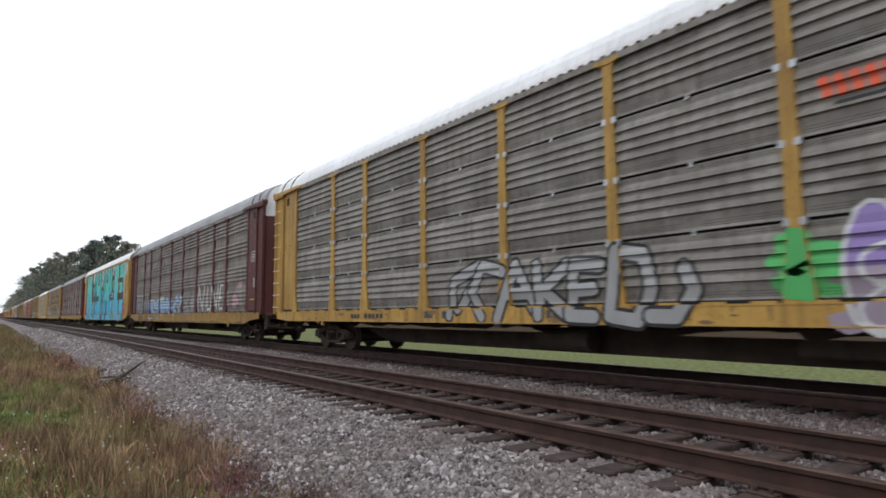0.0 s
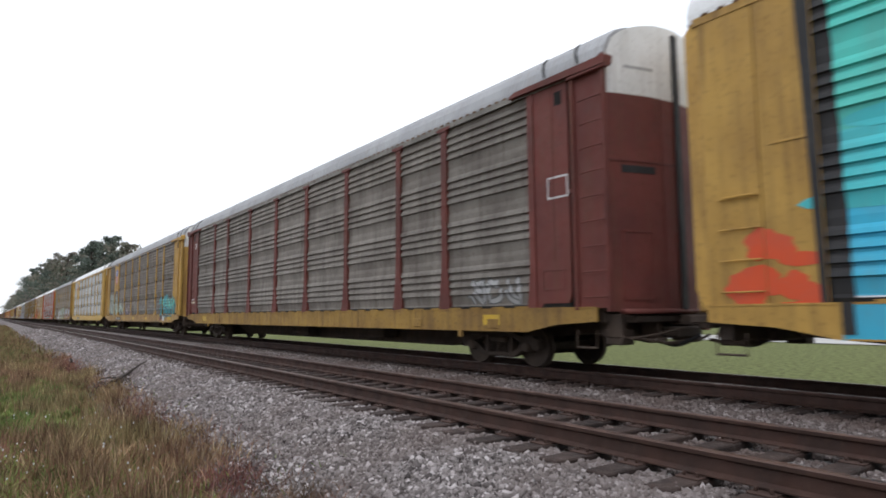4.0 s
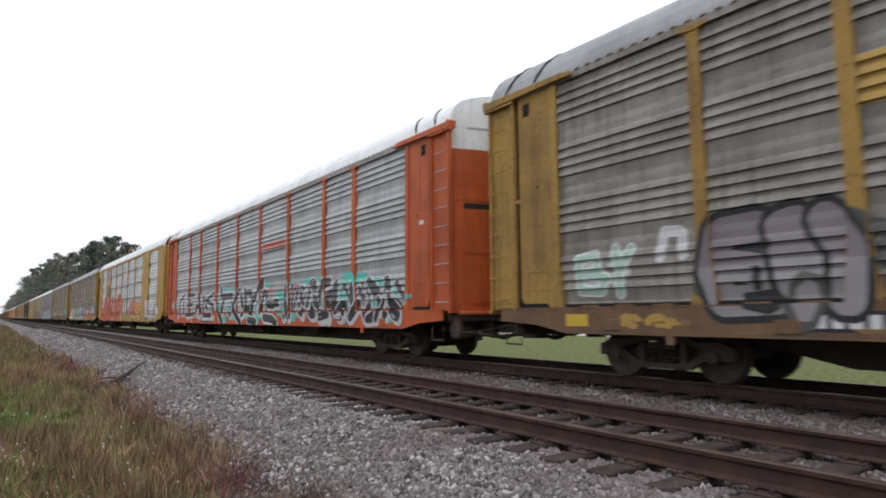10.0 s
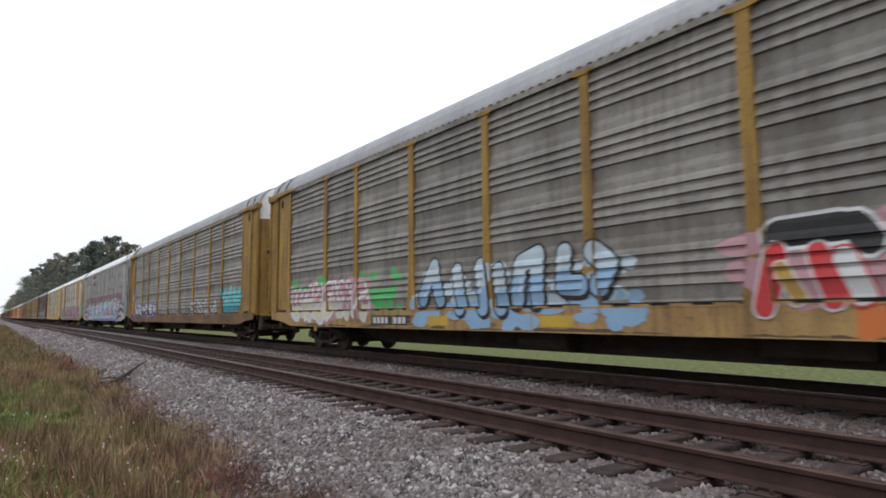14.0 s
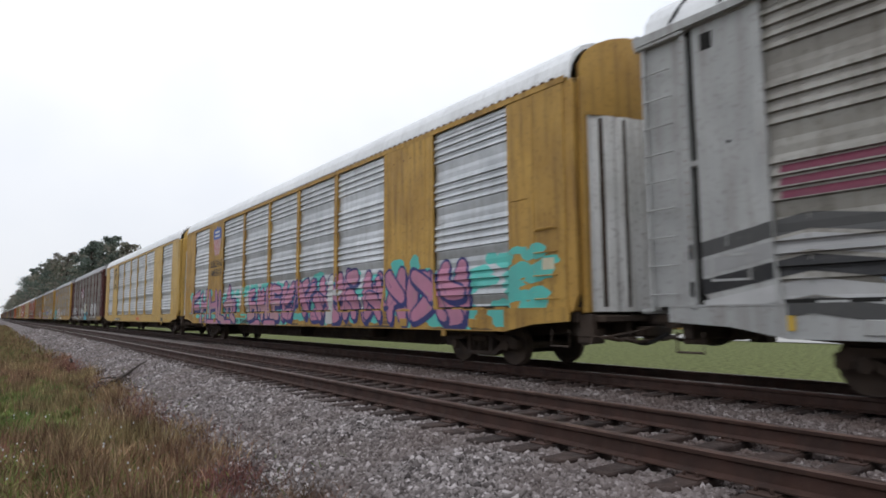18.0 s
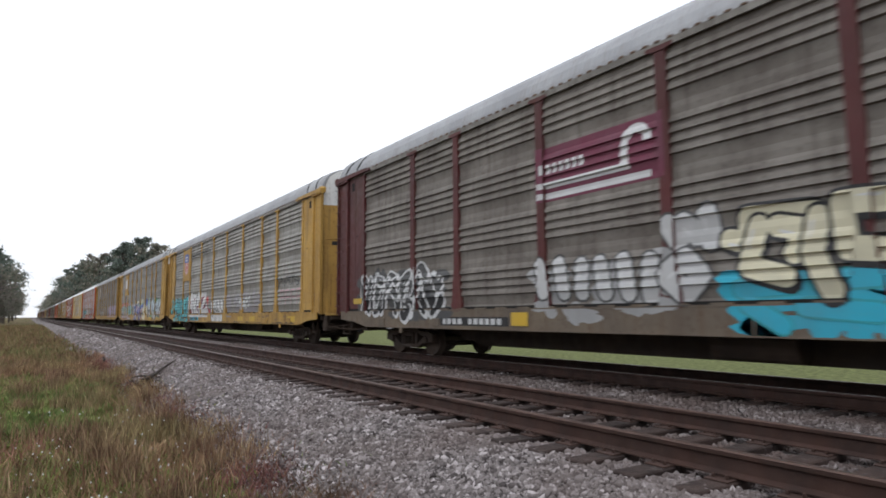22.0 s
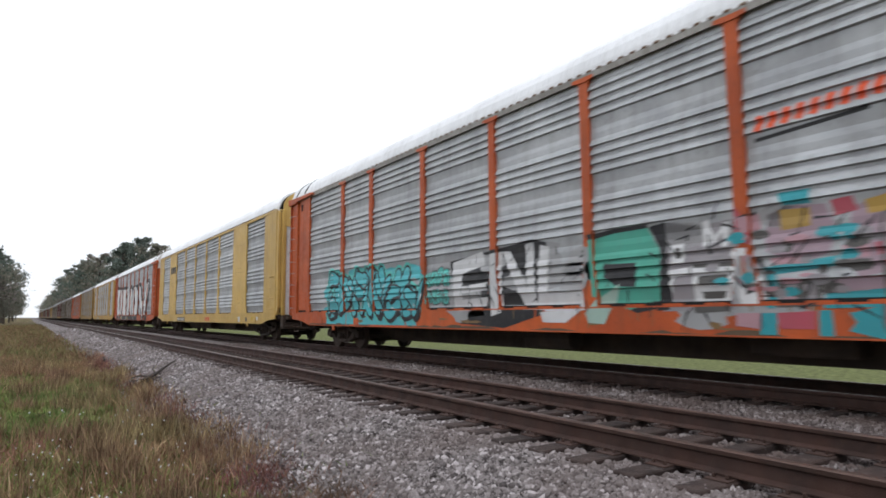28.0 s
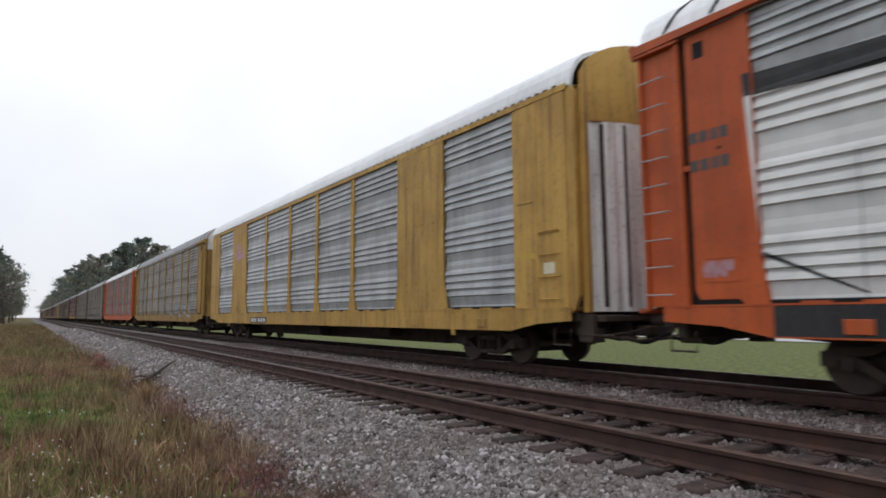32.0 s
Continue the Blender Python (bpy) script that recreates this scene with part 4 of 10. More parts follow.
            slit = [cached(("slit", x), lambda: Shape().box(x - 0.035, x + 0.035, y - 0.03, y + 0.03, 1.1, 4.3, 0.008).mesh("door_slit", M["under"])) for x, y in ((-1.05, 0.65), (-0.62, 0.49))]
            parts = [("end_door", lo_door), ("end_hood", top)] + [("door_slit", q) for q in slit]
        for name, me in parts:
            ob = put(name, me, car)
            if rear:
                ob.location, ob.rotation_euler = (0, CAR_LENGTH, 0), (0, 0, math.pi)
        # the corner panels of the side that faces the path; a mirrored mesh at the rear
        if head:
            corner = corner + [("header", head)]
        for name, me in corner:
            ob = put(name, mirrored(me) if rear else me, car)
            if name == "seam_strip":
                ob["kind"] = "stuff"
        n, y, w = (9, 0.72, 0.46) if kind == "a" else (4, 1.22, 0.56)
        for k in range(n):
            put("rung", rung_mesh(rung, w), car, (-1.705 if kind == "a" else -1.66, y if not rear else CAR_LENGTH - y - w, 1.25 + 0.40 * k))
        step = cached("stirrup", lambda: Shape().tube([(-1.56, 0, 0.72), (-1.58, 0, 0.46), (-1.58, 0.42, 0.46), (-1.56, 0.42, 0.72)], 0.018, 6).mesh("stirrup_step", M["under"]))
        put("stirrup_step", step, car, (0, 1.05 if not rear else CAR_LENGTH - 1.47, 0))
    car["kind_of_car"] = kind
    return car


def mirrored(me):
    key = ("mirror", me.name)
    if key not in CACHE:
        c = me.copy()
        c.transform(Matrix.Translation((0, CAR_LENGTH, 0)) @ Matrix.Diagonal((1, -1, 1, 1)))
        c.flip_normals()
        CACHE[key] = c
    return CACHE[key]


# ---- paint on the cars: convex outlines of (y, z), laid onto the relief of the side ----
def clip(poly, axis, lim, keep_above):
    out, n = [], len(poly)
    for i in range(n):
        p, q = poly[i], poly[(i + 1) % n]
        a, b = (p[axis] - lim, q[axis] - lim) if keep_above else (lim - p[axis], lim - q[axis])
        if a >= 0:
            out.append(p)
        if (a > 0 and b < 0) or (a < 0 and b > 0):
            t = a / (a - b)
            out.append((p[0] + t * (q[0] - p[0]), p[1] + t * (q[1] - p[1])))
    return out


def window(poly, y0, y1, z0, z1):
    for axis, lim, above in ((0, y0, True), (0, y1, False), (1, z0, True), (1, z1, False)):
        if len(poly) < 3:
            return []
        poly = clip(poly, axis, lim, above)
    return poly


BOARDS = {}


def zones(car):
    """Stretches of the side with their outer face: a plain depth or the ribs."""
    kind = car["kind_of_car"]
    out = [(2.66, 25.69, 0.66, 1.10, -1.64)]
    if car.name in BOARDS:
        out.append(BOARDS[car.name])
    if kind == "a":
        posts, flats = [(y - POST, y + POST, -POST_FACE - 0.003) for y in POSTS_A], [(0.76, 1.36, -1.605), (1.36, 1.43, -1.665), (1.53, 2.38, -1.612), (2.38, 2.53, -1.635), (25.82, 25.97, -1.635), (25.97, 26.82, -1.612), (26.92, 26.99, -1.665), (26.99, 27.59, -1.605)]
        ribs = [(a + POST, b - POST) for a, b in zip(BAYS_A[:-1], BAYS_A[1:])]
        ribs[0], ribs[-1] = (2.54, ribs[0][1]), (ribs[-1][0], 25.81)
    else:
        posts = [(y - POST, y + POST, -POST_FACE) for y in POSTS_B]
        flats = [(1.02, 1.80, -1.625), (1.81, 2.53, -1.62), (5.05, 7.25, -1.632), (21.10, 23.30, -1.632), (25.83, 26.54, -1.62), (26.55, 27.33, -1.625)]
        ribs = [(2.53, 5.04)] + [(a + POST, b - POST) for a, b in zip([7.16] + POSTS_B, POSTS_B + [21.19])] + [(23.31, 25.82)]
    out += [(a, b, 1.10, 4.94, x) for a, b, x in posts + flats]
    # the spread feet of the posts
    for a, b, x in posts:
        m = (a + b) / 2
        if kind == "a":
            feet = [(1.10, 1.22, 0.19, -(HALF + 0.02)), (1.22, 1.40, 0.175, x), (1.40, 1.58, 0.15, x), (1.58, 1.78, 0.12, x)]
        else:
            feet = [(1.10, 1.22, 0.215, x), (1.22, 1.40, 0.19, x), (1.40, 1.60, 0.15, x)]
        out += [q for z0, z1, h, f in feet for q in ((m - h, a, z0, z1, f - 0.0005), (b, m + h, z0, z1, f - 0.0005))]
        if kind == "a":
            out.append((a, b, 1.10, 1.22, -(HALF + 0.0205)))
    out += [(a, b, 1.136, 4.94, None) for a, b in ribs]
    return out


def lay(car, polys, lift, step=0.00025):
    """Vertices and faces of outlines laid on the relief of a side."""
    v, f = [], []
    zs = zones(car)
    for k, poly in enumerate(polys):
        if len(poly) < 3:
            continue
        ya, yb = min(p[0] for p in poly), max(p[0] for p in poly)
        za, zb = min(p[1] for p in poly), max(p[1] for p in poly)
        up = lift + step * (k % 14)
        for y0, y1, z0, z1, face in zs:
            if ya >= y1 or yb <= y0 or za >= z1 or zb <= z0:
                continue
            q = window(poly, y0, y1, z0, z1)
            if len(q) < 3:
                continue
            if face is not None:
                i = len(v)
                v += [(face - up, y, z) for y, z in q]
                f.append(tuple(range(i, i + len(q))))
                continue
            qa, qb = min(p[1] for p in q), max(p[1] for p in q)
            for (zt, dt), (zl, dl) in zip(LEVELS[:-1], LEVELS[1:]):
                if zl >= qb or zt <= qa or zt - zl < 1e-6:
                    continue
                s = clip(clip(q, 1, zl, True), 1, zt, False) if (qa < zl or qb > zt) else q
                if len(s) < 3:
                    continue
                i = len(v)
                v += [(SHEET - up - (dl + (dt - dl) * (z - zl) / (zt - zl)), y, z) for y, z in s]
                f.append(tuple(range(i, i + len(s))))
    return v, f


def coat(car, layers, name, label=""):
    """Layers of paint, (outlines, colour, lift) from the lowest up, as one skin."""
    v, f, mi, mats = [], [], [], []
    for polys, mat, lift in layers:
        a, b = lay(car, polys, lift, 0.00004)
        if mat not in mats:
            mats.append(mat)
        k = len(v)
        v += a
        f += [tuple(i + k for i in q) for q in b]
        mi += [mats.index(mat)] * len(b)
    if not f:
        return None
    me = bpy.data.meshes.new(name)
    me.from_pydata(v, [], f)
    for mat in mats:
        me.materials.append(M[mat])
    me.polygons.foreach_set("material_index", mi)
    ob = put(name, me, car, (0, 0, 0), label)
    ob["kind"] = "stuff"
    return ob


def spray(car, polys, mat, lift=0.002, name="graffiti", label=""):
    """Lays outlines of one colour on the side of a car as a skin of paint."""
    v, f = lay(car, polys, lift)
    if not f:
        return None
    me = bpy.data.meshes.new(name)
    me.from_pydata(v, [], f)
    me.materials.append(M[mat])
    ob = put(name, me, car, (0, 0, 0), label)
    ob["kind"] = "stuff"
    return ob


GLYPHS = {}


def letters(word, left, right, z0, z1, fat=0.03, lean=0.0):
    """Outlines of a word in the built-in font, fitted to a box; left is the larger y."""
    for key in ((word, 0.0), (word, fat)):
        if key in GLYPHS:
            continue
        cu = bpy.data.curves.new("word", "FONT")
        cu.body, cu.offset, cu.resolution_u = word, key[1], 3
        cu.space_character = 1.16 if len(word) < 6 else 1.0
        ob = new("word", cu)
        dg = bpy.context.evaluated_depsgraph_get()
        me = ob.evaluated_get(dg).to_mesh()
        pts = np.array([p.co[:2] for p in me.vertices])
        GLYPHS[key] = (pts, [tuple(p.vertices) for p in me.polygons])
        ob.evaluated_get(dg).to_mesh_clear()
        bpy.data.objects.remove(ob)
        bpy.data.curves.remove(cu)
    pts, faces = GLYPHS[(word, fat)]
    plain = GLYPHS[(word, 0.0)][0]
    lo, hi = plain.min(0), plain.max(0)
    u = (pts - lo) / (hi - lo)
    y = left + (right - left) * u[:, 0] - lean * (u[:, 1] - 0.5) * (z1 - z0)
    z = z0 + (z1 - z0) * u[:, 1]
    return [[(y[i], z[i]) for i in q] for q in faces]


def bar(p, q, w, grow=0.0, taper=1.0, soft=False):
    """A stroke from p to q, with square or rounded ends."""
    d = Vector((q[0] - p[0], q[1] - p[1]))
    if d.length < 1e-6:
        return []
    d.normalize()
    n = Vector((-d.y, d.x))
    a, b = w / 2 + grow, w * taper / 2 + grow
    p, q = Vector(p), Vector(q)
    if not soft:
        p, q = p - d * grow, q + d * grow
        return [tuple(p + n * a), tuple(q + n * b), tuple(q - n * b), tuple(p - n * a)]
    out = [tuple(q + b * (math.cos(t) * d + math.sin(t) * n)) for t in (1.57, 1.0, 0.4, -0.4, -1.0, -1.57)]
    return out + [tuple(p + a * (math.cos(t) * d + math.sin(t) * n)) for t in (-1.57, -2.2, -2.8, 2.8, 2.2, 1.57)]


def blob(cy, cz, ry, rz, n=14, rng=None, rough=0.0):
    return [(cy + ry * math.cos(2 * math.pi * i / n) * (1 + (rng.uniform(-rough, rough) if rng else 0)), cz + rz * math.sin(2 * math.pi * i / n) * (1 + (rng.uniform(-rough, rough) if rng else 0))) for i in range(n)]


def swoosh(p, c, q, w0, w1, grow=0.0, n=6):
    """A bowed stroke that swells in the middle, as convex pieces."""
    p, c, q = Vector(p), Vector(c), Vector(q)
    pts, nor, wid = [], [], []
    for i in range(n + 1):
        t = i / n
        pts.append((1 - t) ** 2 * p + 2 * t * (1 - t) * c + t * t * q)
        d = (2 * (1 - t) * (c - p) + 2 * t * (q - c)).normalized()
        nor.append(Vector((-d.y, d.x)))
        wid.append((w0 + (w1 - w0) * t) * (0.82 + 0.36 * math.sin(math.pi * t)) / 2 + grow)
    out = [[tuple(pts[i] + nor[i] * wid[i]), tuple(pts[i + 1] + nor[i + 1] * wid[i + 1]), tuple(pts[i + 1] - nor[i + 1] * wid[i + 1]), tuple(pts[i] - nor[i] * wid[i])] for i in range(n)]
    for i in (0, n):
        out.append(blob(pts[i].x, pts[i].y, wid[i] * 0.98, wid[i] * 0.98, 9))
    return out


def wild(seed, left, right, z0, z1, n, w=0.26):
    """Interlocked bowed strokes, cell by cell, that spell nothing."""
    rng = random.Random(seed)
    out, cell = [], (left - right) / n
    for k in range(n):
        c, hw = left - cell * (k + 0.5), cell * 0.42
        b, t = z0 + w * 0.5 + rng.uniform(0, 0.10) * (z1 - z0), z1 - w * 0.45 - rng.uniform(0, 0.14) * (z1 - z0)
        m = (b + t) / 2
        side = rng.choice((-1, 1))

        def at(u, v):
            return (c + side * u * hw, b + (t - b) * v)
        bow = rng.uniform(-0.5, 0.5)
        st = [(at(0.75, 0.0), at(0.75 + bow, 0.5), at(0.65, 1.0), 1.0, 1.05)]
        for _ in range(rng.choice((2, 3, 3))):
            v0, v1 = rng.choice(((0.0, 0.5), (0.5, 1.0), (1.0, 0.45), (0.05, 1.0), (0.95, 0.9), (0.1, 0.05), (0.5, 0.0)))
            st.append((at(0.6, v0), at(rng.uniform(-1.4, -0.2), (v0 + v1) / 2 + rng.uniform(-0.45, 0.45)), at(rng.uniform(-0.9, -0.3), v1), rng.uniform(0.8, 1.0), rng.uniform(0.6, 1.05)))
        if rng.random() < 0.55:
            st.append((at(-0.5, rng.choice((0.0, 0.9))), at(-1.0, rng.uniform(0, 1)), at(-1.5, rng.uniform(-0.05, 1.05)), 0.7, 0.12))
        out.append(st)
    return out


def cloud(seed, left, right, z0, z1, n, r=0.35):
    """Ragged overlapping patches of sprayed paint, wider than high."""
    rng = random.Random(seed)
    return [blob(rng.uniform(right, left), rng.uniform(z0, z1), r * rng.uniform(0.45, 1.25), r * rng.uniform(0.22, 0.62), 13, rng, 0.22) for _ in range(int(1.7 * n))]


def mural(car, seed, left, right, z0, z1, n, fill, outline, back=None, low=None, shine=None, w=0.26, glow=None):
    """A painted piece: a cloud behind, outlined forms one by one, a second colour low down, thin lines and highlights."""
    lift = 0.002
    if back:
        w = max(w, 0.34 * (left - right) / n)
        spray(car, cloud(seed + 5, left, right, z0 + 0.1, z1 - 0.1, max(8, int((left - right) * 4.5)), 0.44), back, lift, "graffiti_cloud")
        lift += 0.004
    forms = wild(seed, left, right, z0, z1, n, w)
    rim = min(0.055, 0.2 * w)
    if glow:
        coat(car, [(swoosh(p, c, q, w * a, w * b, rim + 0.07), glow, lift) for one in forms for p, c, q, a, b in one], "graffiti_glow")
        lift += 0.003
    mid = z0 + (z1 - z0) * 0.45
    rng = random.Random(seed + 9)
    for one in forms:
        layers, up = [], lift
        cut = mid + rng.uniform(-0.2, 0.2)
        for p, c, q, a, b in one:
            body = swoosh(p, c, q, w * a, w * b)
            if back:
                down = Vector((-0.2 * w, -0.22 * w))
                layers.append((swoosh(Vector(p) + down, Vector(c) + down, Vector(q) + down, w * a, w * b, rim * 0.6), outline, up - 0.0004))
            layers.append((swoosh(p, c, q, w * a, w * b, rim), outline, up))
            if low:
                layers.append(([x for x in (clip(s, 1, cut, True) for s in body) if len(x) > 2], fill, up + 0.0007))
                layers.append(([x for x in (clip(s, 1, cut, False) for s in body) if len(x) > 2], low, up + 0.0007))
            else:
                layers.append((body, fill, up + 0.0007))
            if w > 0.15:
                # a thin seam along the stroke, and a glint
                d = (Vector(q) - Vector(p)).normalized() * 0.3 * w
                e = Vector((-d.y, d.x))
                m = 0.25 * Vector(p) + 0.5 * Vector(c) + 0.25 * Vector(q)
                if rng.random() < 0.55:
                    layers.append((swoosh(m - d - e * 0.6, m - e * rng.uniform(0.2, 1), m + d * 1.5 - e * 0.5, 0.022, 0.008, 0, 3), outline, up + 0.0013))
                if shine and rng.random() < 0.6:
                    layers.append((swoosh(m - d * 0.8 + e * 0.9, m + e * 1.1, m + d * 0.8 + e * 0.8, 0.045, 0.02, 0, 3), shine, up + 0.0014))
            up += 0.0018
        coat(car, layers, "letter")


def letter(car, lines, w, fill, outline, rim=0.05, lift=0.010, low=None, drop=0.0, shine=None, name="letter"):
    """One painted letter: round-ended strokes along broken lines of (y, z), with a rim, a cast edge below and a glint."""
    rim_polys, body, shade, glints = [], [], [], []
    for line in lines:
        for p, q in zip(line[:-1], line[1:]):
            rim_polys.append(bar(p, q, w, rim, 1.0, True))
            body.append(bar(p, q, w, 0.0, 1.0, True))
            if drop:
                shade.append(bar((p[0] - drop, p[1] - drop), (q[0] - drop, q[1] - drop), w, rim * 0.7, 1.0, True))
        p, q = Vector(line[0]), Vector(line[1])
        d = (q - p).normalized() * 0.22 * w
        glints.append(bar(tuple(p.lerp(q, 0.15) + Vector((-d.y, d.x))), tuple(p.lerp(q, 0.6) + Vector((-d.y, d.x))), 0.16 * w, 0.0, 0.4, True))
    layers = [(shade, outline, lift - 0.0006)] if drop else []
    layers.append((rim_polys, outline, lift))
    if low:
        zs = [v[1] for line in lines for v in line]
        cut = 0.5 * (min(zs) + max(zs))
        layers.append(([x for x in (clip(b, 1, cut, True) for b in body) if len(x) > 2], fill, lift + 0.0008))
        layers.append(([x for x in (clip(b, 1, cut, False) for b in body) if len(x) > 2], low, lift + 0.0008))
    else:
        layers.append((body, fill, lift + 0.0008))
    if shine:
        layers.append((glints, shine, lift + 0.0016))
    coat(car, layers, name)


def word(car, text, left, right, z0, z1, fill, outline, fat=0.05, edge=0.045, lean=0.0, back=None):
    """A lettered tag with an outline; letters swell by fat."""
    lift = 0.002
    if back:
        spray(car, letters(text, left + 0.1, right - 0.1, z0 - 0.1, z1 + 0.1, fat + 2.4 * edge, lean), back, lift)
        lift += 0.004
    spray(car, letters(text, left + 0.04, right - 0.04, z0 - 0.04, z1 + 0.04, fat + edge, lean), outline, lift)
    spray(car, letters(text, left, right, z0, z1, fat, lean), fill, lift + 0.004)


def rect(y0, y1, z0, z1):
    return [(y0, z0), (y1, z0), (y1, z1), (y0, z1)]


def stencil(car, left, right, z0, z1, board="p_black", ink="p_white", seed=1):
    """A number board: plain bars where the characters stand."""
    spray(car, [rect(right, left, z0, z1)], board, 0.002, "number_board", "dark board with pale stencilled marks")
    rng = random.Random(seed)
    y, h, bars = left - 0.12, z1 - z0, []
    k = 0
    while y > right + 0.25:
        w = rng.uniform(0.12, 0.16)
        if k != 4:
            bars.append(rect(y - w, y, z0 + 0.18 * h, z1 - 0.18 * h))
        y -= w + 0.06
        k += 1
    spray(car, bars, ink, 0.006, "stencilled_mark")


def shield(car, yc, z0, z1, panel=True, half=0.78):
    """A company shield: blue head over red and white stripes, with no lettering."""
    w = half * 0.72
    h = z1 - z0
    top, bot = z1 - 0.06 * h, z0 + 0.10 * h
    mid = bot + 0.58 * (top - bot)
    def side(z):
        u = (z - bot) / (mid - bot)
        return w * (0.45 + 0.55 * min(1, max(0, u)) ** 0.45)
    # white ground, stripes, blue head
    zs = [bot + (mid - bot) * k / 6 for k in range(7)]
    spray(car, [[(yc - side(a), a), (yc + side(a), a), (yc + side(b), b), (yc - side(b), b)] for a, b in zip(zs[:-1], zs[1:])], "p_white", 0.004, "shield_ground")
    st = []
    for i in range(-3, 4):
        c = yc + i * w * 0.27
        for a, b in zip(zs[:-1], zs[1:]):
            q = window(rect(c - w * 0.065, c + w * 0.065, a, b), yc - side(a), yc + side(a), a, b)
            if len(q) > 2:
                st.append(q)
    spray(car, st, "p_red", 0.008, "shield_stripe")
    spray(car, [[(yc - w, mid), (yc + w, mid), (yc + w * 1.04, mid + (top - mid) * 0.75), (yc + w * 0.7, top), (yc + w * 0.35, top - 0.05 * h), (yc, top + 0.05 * h), (yc - w * 0.35, top - 0.05 * h), (yc - w * 0.7, top), (yc - w * 1.04, mid + (top - mid) * 0.75)]], "p_blue", 0.006, "shield_head")
    bars = [rect(yc - w * 0.62, yc + w * 0.62, mid + (top - mid) * a, mid + (top - mid) * b) for a, b in ((0.52, 0.70), (0.18, 0.36))]
    spray(car, bars, "p_white", 0.010, "shield_bar")


# ---- the train, from the leading car back ----
CARS = [
    dict(label="yellow-framed autorack car with grey corrugated sides and a white roof", kind="a", body="yellow", sheet="galv_grey", roof="roof_white", split=True, hood="white", low=0.80, eave="galv_grey", rung="white"),
    dict(label="maroon-framed autorack car with grimy grey corrugated sides", kind="a", body="maroon", sheet="galv_brown", roof="roof_grey", hood="white", sill="yellow_old", eave="galv_grey"),
    dict(label="smooth-cornered yellow autorack car painted all over in turquoise graffiti", kind="b", body="yellow", sheet="galv_bright", post="p_turq", roof="roof_white"),
    dict(label="maroon-framed autorack car with dark brown-grey corrugated sides", kind="a", body="maroon_red", sheet="galv_brown", roof="roof_grey", hood="white", sill="yellow_old", eave="galv_grey"),
    dict(label="yellow-framed autorack car with dark slotted sides and rusty sill", kind="a", body="yellow", sheet="galv_tan", roof="roof_grey", split=True, hood="white", sill="cream_worn", eave="galv_grey"),
    dict(label="bright yellow autorack car with shiny slotted metal sides", kind="a", body="yellow_clean", sheet="galv_shiny", roof="roof_white", split=True, hood="white"),
    dict(label="yellow-framed autorack car with dull grey sides and pale graffiti low down", kind="a", body="yellow_old", sheet="galv_grey", roof="roof_grey", hood="white", sill="rusty", eave="galv_grey"),
    dict(label="orange-framed autorack car with grey sides and black graffiti", kind="a", body="orange", sheet="galv_dull", roof="roof_white", hood="white", eave="galv_mid", rung="silver"),
    dict(label="smooth-cornered yellow autorack car with red graffiti and a shield", kind="b", body="yellow", sheet="galv_bright", roof="roof_white"),
    dict(label="yellow-framed autorack car with dark grey sides and pale graffiti", kind="a", body="yellow_old", sheet="galv_grey", roof="roof_grey", hood="white", sill="cream_worn", eave="galv_grey"),
    dict(label="yellow-framed autorack car with dull sides and red and blue graffiti", kind="a", body="yellow_old", sheet="galv_grey", roof="roof_grey", hood="white", sill="rusty", eave="galv_grey"),
    dict(label="silver autorack car with a maroon band and blue and red graffiti", kind="a", body="silver", sheet="galv_mid", roof="roof_white", hood="white"),
    dict(label="smooth-cornered yellow autorack car with pink and turquoise graffiti", kind="b", body="yellow", sheet="galv_bright", roof="roof_white"),
    dict(label="clean smooth-cornered yellow autorack car with a round black emblem", kind="b", body="yellow_clean", sheet="galv_bright", roof="roof_white"),
    dict(label="maroon-framed autorack car with brown-grey sides and white graffiti", kind="a", body="maroon", sheet="galv_brown", roof="roof_grey", hood="silver", sill="dull", eave="galv_grey"),
    dict(label="yellow-framed autorack car with a shield and white and turquoise graffiti", kind="a", body="yellow", sheet="galv_mid", roof="roof_grey", hood="white", eave="galv_grey"),
    dict(label="yellow-framed autorack car with pale graffiti and a white patch", kind="a", body="yellow", sheet="galv_grey", roof="roof_grey", hood="white", eave="galv_grey"),
    dict(label="yellow-framed autorack car with dark sides and lilac graffiti", kind="a", body="yellow_old", sheet="galv_brown", roof="roof_grey", hood="white", eave="galv_grey"),
    dict(label="orange-framed autorack car with a long row of graffiti", kind="a", body="orange", sheet="galv_dull", roof="roof_white", hood="white", eave="galv_mid", rung="silver"),
    dict(label="clean smooth-cornered yellow autorack car with grey metal sides", kind="b", body="yellow_clean", sheet="galv_dull", roof="roof_white"),
    dict(label="orange-framed autorack car with tall white and black block graffiti", kind="a", body="orange", sheet="galv_dull", roof="roof_white", hood="white", eave="galv_mid", rung="silver"),
    dict(label="smooth-cornered yellow autorack car with grey metal sides and worn doors", kind="b", body="yellow", sheet="galv_dull", roof="roof_white"),
    dict(label="yellow-framed autorack car with dark grey corrugated sides", kind="a", body="yellow_old", sheet="galv_grey", roof="roof_grey", hood="white", eave="galv_grey"),
    dict(label="orange-framed autorack car with reddish grimy sides", kind="a", body="orange", sheet="galv_brown", roof="roof_white", hood="white", eave="galv_grey", rung="silver"),
    # far cars only: distance haze put into the paint as duller tones
    dict(label="grey-brown autorack car far back in the train, dulled for haze", kind="a", body="dull", sheet="galv_brown", roof="roof_grey", hood="silver", eave="galv_grey"),
]
